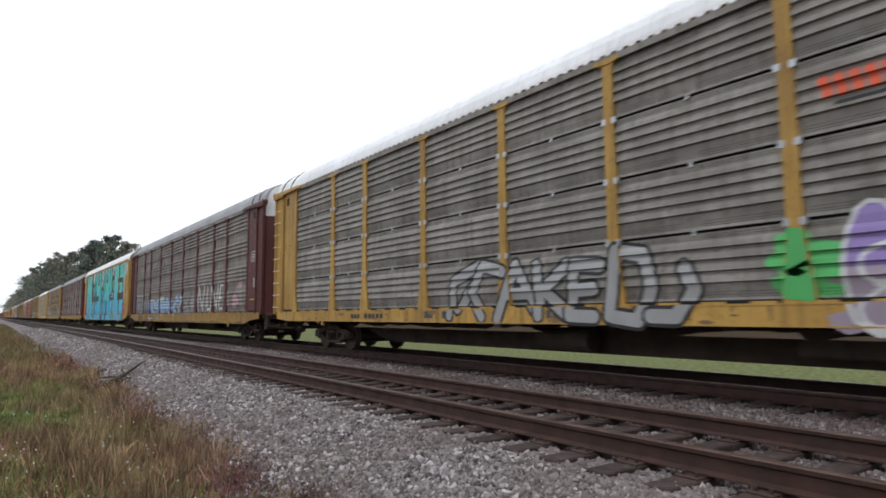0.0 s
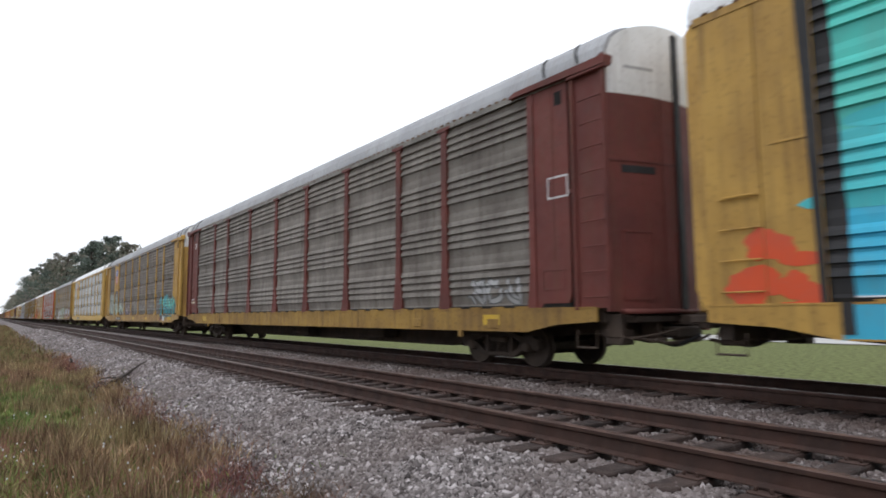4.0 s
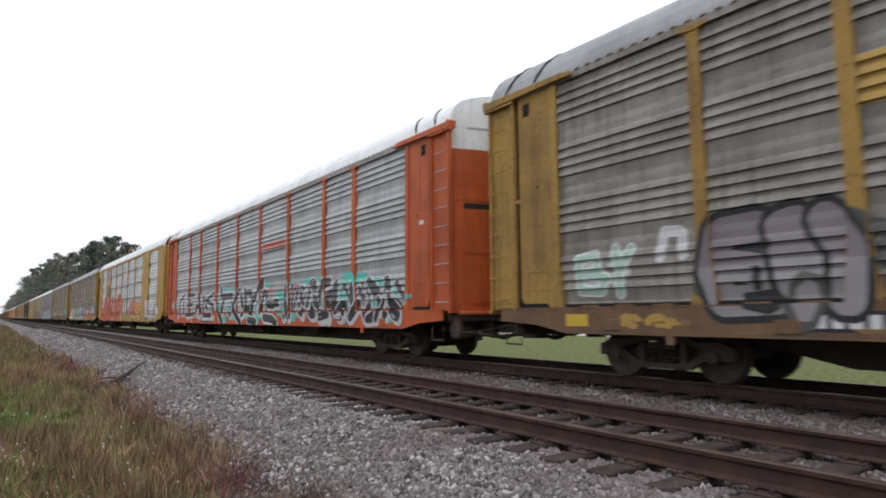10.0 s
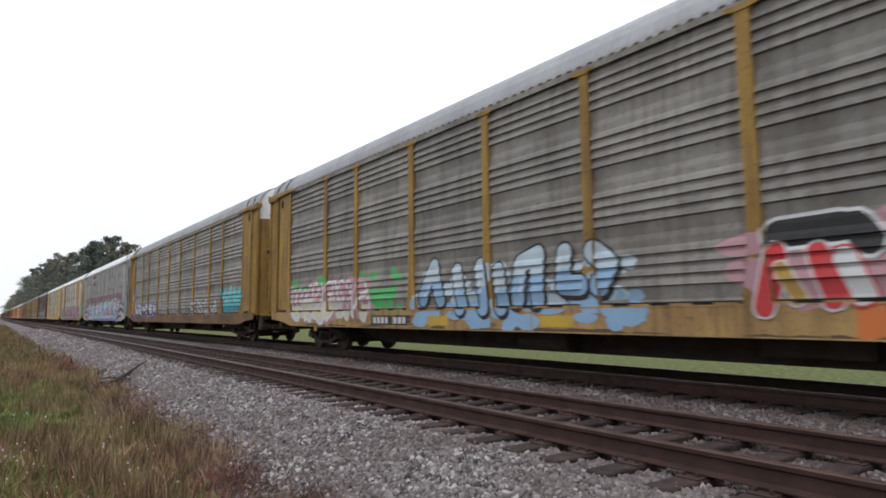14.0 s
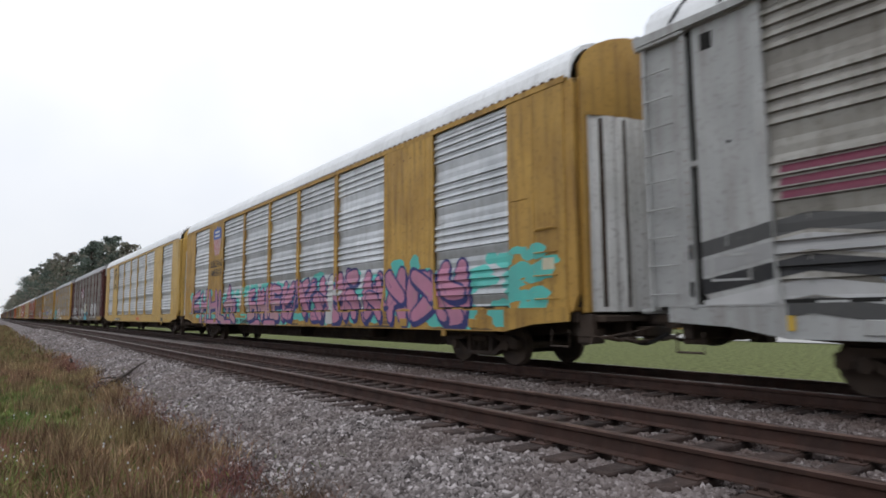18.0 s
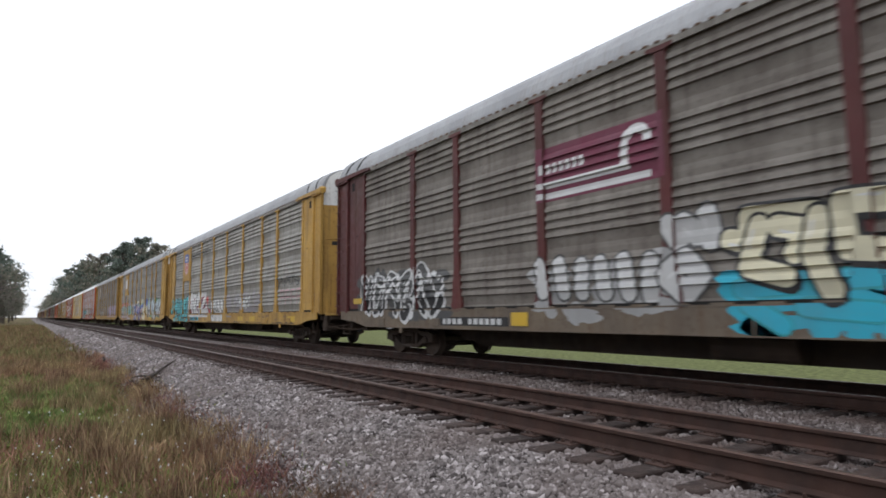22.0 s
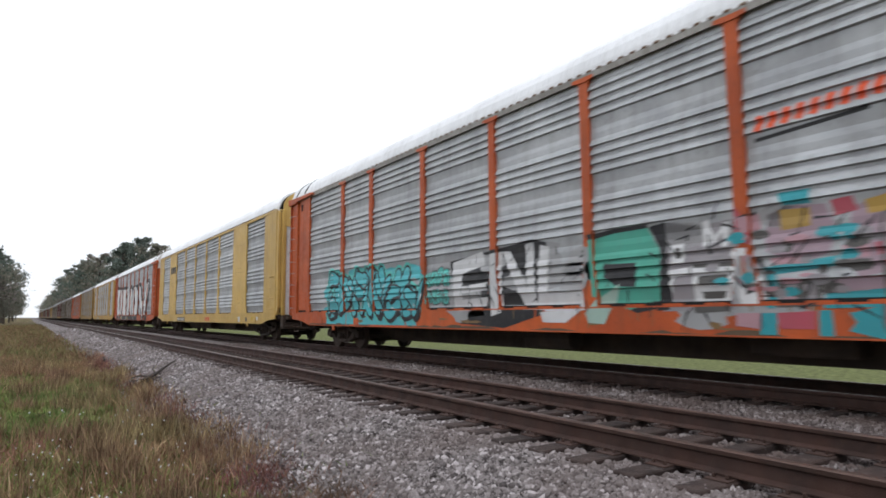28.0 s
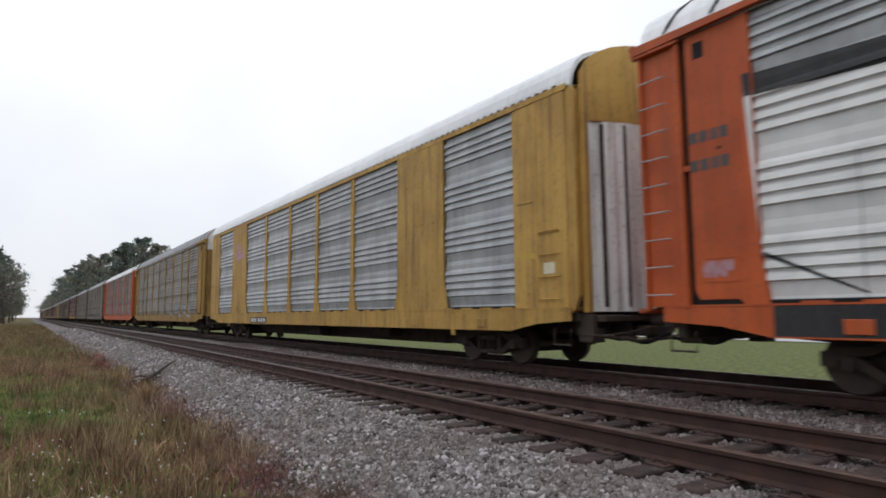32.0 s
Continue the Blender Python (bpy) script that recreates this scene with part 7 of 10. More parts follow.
def decorate_11(c):
    spray(c, [rect(2.6, 25.7, 2.36, 2.46), rect(2.6, 25.7, 2.52, 2.62), rect(2.6, 25.7, 2.68, 2.78)], "p_maroon", 0.002, "maroon_stripe")
    for a, b in ((1.6, 5.0), (23.8, 27.0)):
        m = (a + b) / 2
        for k, (z, tone) in enumerate(((2.0, "p_dark"), (1.75, "p_grey"), (1.5, "p_black"), (1.22, "p_silver"), (1.0, "p_dark"))):
            spray(c, [bar((a, z - 0.15), (m, z + 0.08), 0.2), bar((m, z + 0.08), (b, z - 0.2), 0.2)], tone, 0.002 + 0.002 * k)
    spray(c, [rect(4.6, 24.3, 0.68, 1.09)], "p_sky", 0.001)
    spray(c, [rect(4.6, 24.3, 0.68, 0.82)], "p_blue", 0.0013)
    mural(c, 101, 24.2, 21.7, 0.80, 2.1, 2, "p_ice", "p_crimson", "p_sky", "p_sky", "p_white", 0.30, "p_white")
    for seed, left, right, top in ((103, 22.0, 16.0, 1.75), (104, 16.2, 11.0, 1.95), (105, 11.4, 6.2, 2.2)):
        spray(c, cloud(seed, left, right, 1.0, top + 0.12, 40, 0.42), "p_white", 0.002, "graffiti_cloud")
        spray(c, cloud(seed, left, right, 1.0, top, 46, 0.42), "p_sky", 0.006, "graffiti_cloud")
        spray(c, cloud(seed + 10, left, right, 1.0, top - 0.1, 26, 0.30), "p_ice", 0.010, "graffiti_cloud")
    letter(c, [((21.90, 1.23), (21.52, 2.18)), ((20.87, 2.41), (21.05, 1.99)), ((19.69, 1.45), (19.54, 1.08))], 0.15, "p_crimson", "p_white", 0.035, lift=0.0150)
    letter(c, [((17.89, 1.96), (16.92, 2.28), (16.40, 1.67)), ((15.68, 1.54), (15.17, 0.79))], 0.15, "p_crimson", "p_white", 0.035, lift=0.0168)
    letter(c, [((15.30, 2.25), (15.09, 1.32), (14.08, 1.30)), ((14.22, 2.36), (13.44, 2.38), (12.96, 1.88), (13.07, 1.08))], 0.15, "p_crimson", "p_white", 0.035, lift=0.0186)
    letter(c, [((12.38, 1.65), (12.37, 1.24)), ((11.78, 1.41), (11.42, 1.24), (11.30, 1.62)), ((10.98, 1.62), (10.70, 1.31))], 0.15, "p_crimson", "p_white", 0.035, lift=0.0204)
    letter(c, [((11.07, 2.39), (10.35, 2.16), (10.40, 1.65)), ((10.40, 1.57), (10.01, 1.64), (9.93, 1.34), (10.30, 1.14))], 0.15, "p_crimson", "p_white", 0.035, lift=0.0222)
    letter(c, [((8.82, 2.52), (8.77, 2.18), (9.03, 1.76)), ((9.59, 1.67), (9.18, 1.51), (8.82, 1.28), (8.60, 1.42))], 0.15, "p_crimson", "p_white", 0.035, lift=0.0240)
    letter(c, [((8.33, 1.59), (8.00, 1.51), (7.74, 1.72)), ((7.46, 2.44), (7.67, 1.83), (7.94, 1.50), (8.42, 1.15))], 0.15, "p_crimson", "p_white", 0.035, lift=0.0258)
    letter(c, [((7.22, 1.85), (7.11, 1.24), (7.89, 1.27))], 0.15, "p_crimson", "p_white", 0.035, lift=0.0150)
    letter(c, [((6.93, 2.29), (6.40, 2.16)), ((6.82, 1.85), (6.40, 1.96)), ((8.12, 0.75), (7.74, 0.93))], 0.15, "p_crimson", "p_white", 0.035, lift=0.0168)
    letter(c, [((11.57, 0.82), (11.35, 0.70)), ((9.97, 0.94), (9.90, 0.70)), ((7.45, 1.05), (7.04, 0.83))], 0.15, "p_crimson", "p_white", 0.035, lift=0.0186)
    mural(c, 102, 6.4, 4.4, 0.80, 2.45, 2, "p_ice", "p_crimson", "p_sky", "p_sky", "p_white", 0.30, "p_white")
    spray(c, [rect(18.42, 20.95, 3.92, 4.86)], "p_maroon", 0.003, "company_patch")
    spray(c, [blob(20.45, 4.4, 0.25, 0.24)] + [rect(18.75 + 0.24 * k, 18.92 + 0.24 * k, 4.36, 4.56) for k in range(5)] + [rect(18.8, 19.8, 4.18, 4.23)], "p_white", 0.006, "company_mark")
    stencil(c, 21.9, 19.3, 0.74, 0.96, "p_sky", "p_white", 11)
    spray(c, [rect(y, y + 0.7, 0.76, 0.95) for y in (13.6, 18.0, 22.5, 25.6)] + [rect(1.15, 1.35, 1.08, 1.5)], "p_yellow", 0.018, "reflector")


def decorate_12(c):
    spray(c, cloud(113, 26.2, 18.9, 0.8, 2.0, 34, 0.34) + cloud(114, 18.4, 14.2, 0.75, 2.05, 26, 0.36), "p_aqua", 0.002, "graffiti_cloud")
    letter(c, [((26.04, 0.77), (25.86, 1.84), (24.89, 2.02)), ((25.90, 1.39), (24.93, 1.39))], 0.25, "p_pink", "p_navy", 0.06, low="p_rose", drop=0.10, shine="p_lilac", lift=0.0060)
    letter(c, [((24.34, 0.78), (24.38, 1.96)), ((23.66, 2.07), (23.48, 0.72)), ((24.34, 1.46), (23.51, 1.45))], 0.25, "p_pink", "p_navy", 0.06, low="p_rose", drop=0.10, shine="p_lilac", lift=0.0078)
    letter(c, [((22.76, 0.74), (22.92, 2.00)), ((22.75, 1.41), (21.81, 1.47)), ((21.92, 1.96), (21.67, 0.74))], 0.25, "p_pink", "p_navy", 0.06, low="p_rose", drop=0.10, shine="p_lilac", lift=0.0096)
    letter(c, [((21.32, 1.92), (21.46, 0.94), (20.76, 0.84))], 0.25, "p_pink", "p_navy", 0.06, low="p_rose", drop=0.10, shine="p_lilac", lift=0.0114)
    letter(c, [((20.52, 1.07), (20.20, 2.10), (19.78, 1.06)), ((20.73, 1.44), (19.34, 1.54))], 0.25, "p_pink", "p_navy", 0.06, low="p_rose", drop=0.10, shine="p_lilac", lift=0.0132)
    letter(c, [((19.43, 1.47), (19.69, 1.00), (19.25, 0.82))], 0.25, "p_pink", "p_navy", 0.06, low="p_rose", drop=0.10, shine="p_lilac", lift=0.0150)
    letter(c, [((17.08, 1.84), (17.50, 1.79), (17.48, 0.94), (16.92, 1.03), (16.94, 1.37), (17.28, 1.38))], 0.25, "p_pink", "p_navy", 0.06, low="p_rose", drop=0.10, shine="p_lilac", lift=0.0168)
    letter(c, [((16.69, 0.94), (16.50, 1.84), (16.29, 1.17), (16.10, 1.82), (16.03, 0.94))], 0.25, "p_pink", "p_navy", 0.06, low="p_rose", drop=0.10, shine="p_lilac", lift=0.0060)
    letter(c, [((15.64, 1.71), (15.59, 0.91)), ((15.65, 1.78), (15.34, 1.95), (15.28, 1.04))], 0.25, "p_pink", "p_navy", 0.06, low="p_rose", drop=0.10, shine="p_lilac", lift=0.0078)
    letter(c, [((14.42, 1.81), (15.06, 1.93), (15.09, 0.98), (14.48, 0.97)), ((15.06, 1.45), (14.49, 1.45))], 0.25, "p_pink", "p_navy", 0.06, low="p_rose", drop=0.10, shine="p_lilac", lift=0.0096)
    letter(c, [((20.96, 0.70), (19.82, 0.70)), ((23.15, 0.70), (21.67, 0.70))], 0.25, "p_pink", "p_navy", 0.06, low="p_rose", drop=0.10, shine="p_lilac", lift=0.0114)
    letter(c, [((17.18, 0.70), (16.33, 0.70)), ((15.72, 0.70), (14.82, 0.70))], 0.25, "p_pink", "p_navy", 0.06, low="p_rose", drop=0.10, shine="p_lilac", lift=0.0132)
    mural(c, 112, 14.2, 3.8, 0.70, 2.25, 9, "p_pink", "p_navy", "p_aqua", "p_pink", "p_rose", 0.36)
    spray(c, cloud(44, 3.9, 1.4, 0.75, 2.2, 18, 0.34), "p_aqua", 0.002)
    spray(c, [blob(10.35, 1.92, 0.2, 0.2), blob(10.38, 1.45, 0.24, 0.38), blob(9.95, 1.62, 0.3, 0.09), rect(10.15, 10.6, 0.75, 1.2)], "p_silver", 0.020)
    shield(c, 22.0, 3.45, 4.86)
    slogan(c, 21.15, 22.9, 2.70, 3.38)
    stencil(c, 19.6, 17.2, 0.68, 0.92, "p_aqua", "p_black", 12)
    spray(c, [rect(1.3, 1.6, 1.75, 1.95)], "p_cream", 0.004, "stencil_patch")


def decorate_13(c):
    n = 26
    ring = lambda r0, r1, ry: [[(22.2 + ry * a * math.cos(2 * math.pi * i / n), 4.05 + a * math.sin(2 * math.pi * i / n)) for a, i in ((r0, i), (r1, i), (r1, i + 1), (r0, i + 1))] for i in range(n)]
    spray(c, ring(0.56, 0.72, 0.92), "p_black", 0.004, "round_emblem")
    spray(c, [blob(22.2, 4.12, 0.30, 0.32)], "p_black", 0.004, "round_emblem")
    spray(c, [blob(22.2, 4.02, 0.18, 0.16)], "p_yellow", 0.007, "round_emblem")
    spray(c, [[(21.5, 3.18), (22.9, 3.18), (22.75, 3.45), (21.65, 3.45)], rect(21.35, 21.55, 3.05, 3.35), rect(22.85, 23.05, 3.05, 3.35)], "p_black", 0.005, "round_emblem")
    spray(c, [rect(21.75 + 0.18 * k, 21.87 + 0.18 * k, 3.24, 3.40) for k in range(6)], "p_yellow", 0.008, "round_emblem")
    stencil(c, 21.5, 19.2, 0.70, 0.90, seed=13)
    spray(c, [rect(11.5 + 0.36 * k, 11.78 + 0.36 * k, 0.74, 0.94) for k in range(3)], "p_vermilion", 0.003, "company_mark")
    spray(c, [rect(4.2, 4.8, 0.70, 0.92)], "p_dark", 0.003, "stencil_patch")


def decorate_14(c):
    mural(c, 121, 9.4, 5.0, 0.75, 2.55, 4, "p_white", "p_black", None, "p_silver", None, 0.40)
    spray(c, cloud(127, 14.5, 12.4, 0.75, 1.5, 26, 0.3), "p_cyan", 0.002, "graffiti_cloud")
    letter(c, [((14.42, 1.29), (13.74, 1.32)), ((13.40, 1.36), (12.71, 1.38)), ((14.30, 1.10), (13.83, 0.82))], 0.22, "p_cyan", "p_teal", 0.03, lift=0.0060)
    letter(c, [((13.54, 1.05), (12.74, 0.98))], 0.22, "p_cyan", "p_teal", 0.03, lift=0.0078)
    letter(c, [((14.53, 1.96), (14.25, 1.88), (14.25, 2.22), (13.40, 2.18))], 0.28, "p_cream", "p_black", 0.045, drop=0.05, shine="p_white", lift=0.0090)
    letter(c, [((14.11, 2.10), (14.27, 1.58), (13.79, 1.43)), ((13.86, 2.07), (13.47, 1.97), (13.65, 1.71))], 0.28, "p_cream", "p_black", 0.045, drop=0.05, shine="p_white", lift=0.0108)
    letter(c, [((13.35, 2.12), (13.43, 1.69), (13.25, 1.25))], 0.28, "p_cream", "p_black", 0.045, drop=0.05, shine="p_white", lift=0.0126)
    letter(c, [((12.60, 2.22), (13.07, 2.24), (13.01, 1.71), (12.64, 1.67))], 0.28, "p_cream", "p_black", 0.045, drop=0.05, shine="p_white", lift=0.0144)
    spray(c, cloud(128, 18.6, 15.2, 0.85, 1.9, 22, 0.28), "p_grey", 0.0015, "graffiti_cloud")
    letter(c, [((18.39, 1.84), (18.28, 1.40))], 0.32, "p_silver", "p_dark", 0.04, shine="p_white", lift=0.0060)
    letter(c, [((17.89, 1.84), (17.79, 1.38))], 0.32, "p_silver", "p_dark", 0.04, shine="p_white", lift=0.0078)
    letter(c, [((17.32, 1.78), (17.34, 1.37))], 0.32, "p_silver", "p_dark", 0.04, shine="p_white", lift=0.0096)
    letter(c, [((16.89, 1.78), (16.81, 1.35))], 0.32, "p_silver", "p_dark", 0.04, shine="p_white", lift=0.0114)
    letter(c, [((16.39, 1.79), (16.32, 1.33))], 0.32, "p_silver", "p_dark", 0.04, shine="p_white", lift=0.0132)
    letter(c, [((15.86, 1.75), (15.89, 1.27))], 0.32, "p_silver", "p_dark", 0.04, shine="p_white", lift=0.0150)
    letter(c, [((15.58, 1.54), (15.22, 1.75), (14.99, 1.51), (15.25, 1.28), (15.58, 1.54))], 0.32, "p_silver", "p_dark", 0.04, shine="p_white", lift=0.0168)
    letter(c, [((15.48, 2.26), (15.33, 2.04)), ((15.24, 2.26), (15.03, 2.08)), ((14.85, 2.34), (14.80, 1.99))], 0.32, "p_silver", "p_dark", 0.04, shine="p_white", lift=0.0060)
    mural(c, 125, 26.0, 21.6, 0.85, 2.1, 6, "p_dark", "p_white", "p_dark", "p_black", None, 0.2)
    spray(c, [rect(15.5, 18.45, 3.0, 4.0)], "p_maroon", 0.003, "company_patch")
    n = 8
    arc = [[(16.05 + a * math.cos(math.pi * i / n), 3.62 + a * math.sin(math.pi * i / n)) for a, i in ((0.16, i), (0.32, i), (0.32, i + 1), (0.16, i + 1))] for i in range(n)]
    spray(c, [rect(15.8, 18.4, 3.05, 3.16), rect(16.2, 18.4, 3.24, 3.35)] + arc + [rect(16.22, 16.38, 3.3, 3.62)] + [rect(17.2 + 0.17 * k, 17.31 + 0.17 * k, 3.5, 3.68) for k in range(7)], "p_white", 0.006, "company_mark")
    stencil(c, 21.8, 19.3, 0.74, 0.93, seed=14)
    spray(c, [rect(18.7, 19.2, 0.76, 1.02), rect(25.9, 26.5, 1.3, 1.45), rect(26.0, 26.6, 0.7, 1.0)], "p_yellow", 0.020, "reflector")
    spray(c, [rect(1.55, 2.05, 2.95, 2.98), rect(1.55, 2.05, 3.3, 3.33), rect(1.55, 1.58, 2.98, 3.3), rect(2.02, 2.05, 2.98, 3.3)], "p_white", 0.003, "placard")
    mural(c, 124, 2.1, 1.45, 1.8, 2.5, 2, "p_white", "p_rose", None, None, None, 0.06)
    put("side_patch", Shape().box(-1.66, -1.64, 1.4, 4.2, 0.74, 1.0, 0.006).mesh("side_patch", M["yellow_old"]), c)


def decorate_15(c):
    flat("p_lagoon", (0.075, 0.43, 0.47))
    spray(c, cloud(136, 25.9, 21.5, 1.0, 1.85, 22, 0.22), "p_teal", 0.002, "graffiti_cloud")
    letter(c, [((26.83, 1.37), (26.50, 1.26), (26.28, 1.50), (26.11, 1.95))], 0.27, "p_lagoon", "p_black", 0.06, drop=0.06, shine="p_aqua", lift=0.0060)
    letter(c, [((25.96, 0.82), (25.87, 1.91), (25.41, 1.44), (25.04, 1.92), (24.93, 0.94))], 0.27, "p_lagoon", "p_black", 0.06, drop=0.06, shine="p_aqua", lift=0.0078)
    letter(c, [((24.55, 1.88), (24.65, 1.32), (24.30, 1.16), (24.07, 1.81))], 0.27, "p_lagoon", "p_black", 0.06, drop=0.06, shine="p_aqua", lift=0.0096)
    letter(c, [((23.54, 1.91), (23.87, 1.83), (23.97, 1.28), (23.57, 1.23))], 0.27, "p_lagoon", "p_black", 0.06, drop=0.06, shine="p_aqua", lift=0.0114)
    letter(c, [((23.34, 2.19), (23.35, 0.86)), ((22.80, 1.92), (23.22, 1.48), (22.82, 1.02))], 0.27, "p_lagoon", "p_black", 0.06, drop=0.06, shine="p_aqua", lift=0.0132)
    letter(c, [((22.17, 1.86), (22.60, 1.84), (22.70, 1.09), (22.18, 1.10)), ((22.64, 1.48), (22.29, 1.48))], 0.27, "p_lagoon", "p_black", 0.06, drop=0.06, shine="p_aqua", lift=0.0150)
    letter(c, [((21.69, 1.98), (22.03, 1.97), (21.80, 1.67), (21.94, 1.08), (21.51, 1.11))], 0.27, "p_lagoon", "p_black", 0.06, drop=0.06, shine="p_aqua", lift=0.0168)
    letter(c, [((26.49, 0.76), (25.13, 0.73)), ((24.57, 0.94), (24.35, 0.70))], 0.27, "p_lagoon", "p_black", 0.06, drop=0.06, shine="p_aqua", lift=0.0060)
    letter(c, [((23.90, 0.90), (23.26, 0.71)), ((22.94, 0.72), (22.59, 0.94))], 0.27, "p_lagoon", "p_black", 0.06, drop=0.06, shine="p_aqua", lift=0.0078)
    letter(c, [((22.31, 0.75), (21.48, 0.80))], 0.27, "p_lagoon", "p_black", 0.06, drop=0.06, shine="p_aqua", lift=0.0096)
    spray(c, [q for k in range(4) for q in (bar((4.8 - 0.6 * k, 1.4), (4.8 - 0.6 * k, 1.9), 0.05), bar((4.8 - 0.6 * k, 1.9), (4.4 - 0.6 * k, 1.9), 0.05), bar((4.8 - 0.6 * k, 1.65), (4.4 - 0.6 * k, 1.65), 0.05))], "p_rose", 0.002)
    mural(c, 139, 5.2, 2.8, 2.05, 2.42, 7, "p_dark", "p_dark", None, None, None, 0.03)
    # fat white letters with black edges, and a white throw-up beside them
    coat(c, [([[(21.50, 2.14), (21.06, 2.29), (20.50, 2.39), (20.18, 2.16), (20.13, 1.12), (21.21, 1.09), (21.47, 1.58)]], "p_black", 0.0040), ([[(21.42, 2.10), (20.99, 2.25), (20.57, 2.36), (20.24, 2.13), (20.19, 1.15), (21.14, 1.13), (21.40, 1.61)]], "p_white", 0.0048)], "letter", "fat white spray-painted letter")
    coat(c, [([[(20.30, 2.27), (19.32, 2.23), (19.24, 1.89), (19.45, 1.64), (19.40, 1.11), (20.07, 1.08)]], "p_black", 0.0056), ([[(20.24, 2.23), (19.38, 2.20), (19.30, 1.86), (19.51, 1.67), (19.46, 1.14), (20.00, 1.11)]], "p_white", 0.0064)], "letter", "fat white spray-painted letter")
    coat(c, [([[(19.52, 1.11), (19.14, 2.34), (18.43, 2.31), (18.39, 1.13), (18.95, 1.07)]], "p_black", 0.0072), ([[(19.46, 1.14), (19.09, 2.31), (18.49, 2.29), (18.45, 1.16), (18.89, 1.10)]], "p_white", 0.0080)], "letter", "fat white spray-painted letter")
    coat(c, [([[(18.57, 2.31), (16.93, 2.25), (16.95, 1.81), (18.35, 1.71)], [(16.94, 1.98), (16.90, 1.84), (17.63, 1.29), (18.36, 1.10), (18.31, 1.34), (17.33, 2.01)], [(18.41, 1.25), (17.00, 1.45), (16.74, 1.66), (16.37, 1.06), (18.37, 1.05)]], "p_black", 0.0088), ([[(18.52, 2.27), (16.97, 2.23), (16.99, 1.84), (18.29, 1.74)], [(16.98, 1.95), (16.95, 1.81), (17.58, 1.32), (18.31, 1.13), (18.26, 1.37), (17.38, 1.98)], [(18.36, 1.28), (17.05, 1.42), (16.79, 1.63), (16.41, 1.09), (18.31, 1.08)]], "p_white", 0.0096)], "letter", "fat white spray-painted letter")
    spray(c, [[(18.06, 1.98), (17.31, 2.05), (18.20, 1.52)], [(17.67, 1.34), (17.30, 1.63), (16.99, 1.73), (17.05, 1.45)], [(19.19, 1.54), (18.72, 1.56), (18.95, 1.13)], [(21.10, 1.89), (20.38, 1.61), (20.85, 1.73)], [(21.11, 1.37), (20.58, 1.35), (20.72, 1.19), (21.07, 1.20)], [(19.86, 2.00), (19.62, 1.98), (19.74, 1.78)]], "p_wine", 0.013, "letter_gap")
    spray(c, [[(16.86, 1.94), (16.61, 2.03), (16.41, 1.86), (16.46, 1.64), (16.78, 1.69)], [(16.62, 1.60), (16.40, 1.40), (16.01, 1.23), (16.08, 1.05), (16.30, 1.05)], [(16.74, 1.74), (16.54, 1.70), (16.47, 1.53), (16.63, 1.57)]], "p_red", 0.003, "graffiti_cloud")
    coat(c, [([[(15.73, 1.66), (15.57, 1.69), (15.44, 1.09), (15.42, 0.73), (15.54, 0.88)], [(15.64, 1.67), (15.47, 1.79), (15.02, 1.79), (14.81, 1.25), (14.47, 1.07), (15.5, 1.07)], [(15.04, 1.79), (14.48, 1.76), (14.33, 1.46), (14.57, 1.24), (14.79, 1.3), (14.96, 1.49)], [(14.5, 1.79), (14.04, 1.8), (13.9, 1.48), (13.67, 1.22), (13.68, 1.06), (14.51, 1.07), (14.39, 1.5)], [(13.88, 1.7), (13.75, 1.8), (13.4, 1.76), (13.31, 1.62), (13.33, 1.23), (13.71, 1.26)], [(13.7, 1.3), (13.33, 1.28), (13.25, 1.19), (13.21, 1.03), (13.72, 1.05)]], "p_black", 0.004)], "letter", "wide white spray-painted shape with black lines")
    coat(c, [([[(15.62, 1.65), (15.44, 1.76), (15.05, 1.77), (14.83, 1.27), (14.49, 1.09), (15.47, 1.09)], [(15.02, 1.77), (14.51, 1.75), (14.35, 1.48), (14.59, 1.26), (14.77, 1.32), (14.94, 1.51)], [(14.48, 1.77), (14.06, 1.78), (13.93, 1.46), (13.69, 1.24), (13.7, 1.07), (14.49, 1.09), (14.36, 1.48)], [(13.86, 1.68), (13.73, 1.78), (13.42, 1.74), (13.33, 1.6), (13.35, 1.25), (13.69, 1.28)], [(13.69, 1.28), (13.34, 1.27), (13.27, 1.18), (13.23, 1.05), (13.7, 1.07)], [(15.41, 1.05), (13.2, 1.03), (13.23, 0.72), (15.29, 0.71), (15.48, 0.88)], [(21.14, 1.07), (16.26, 1.03), (16.34, 0.92), (21.0, 0.95)]], "p_white", 0.0048)], "letter", "wide white spray-painted shape with black lines")
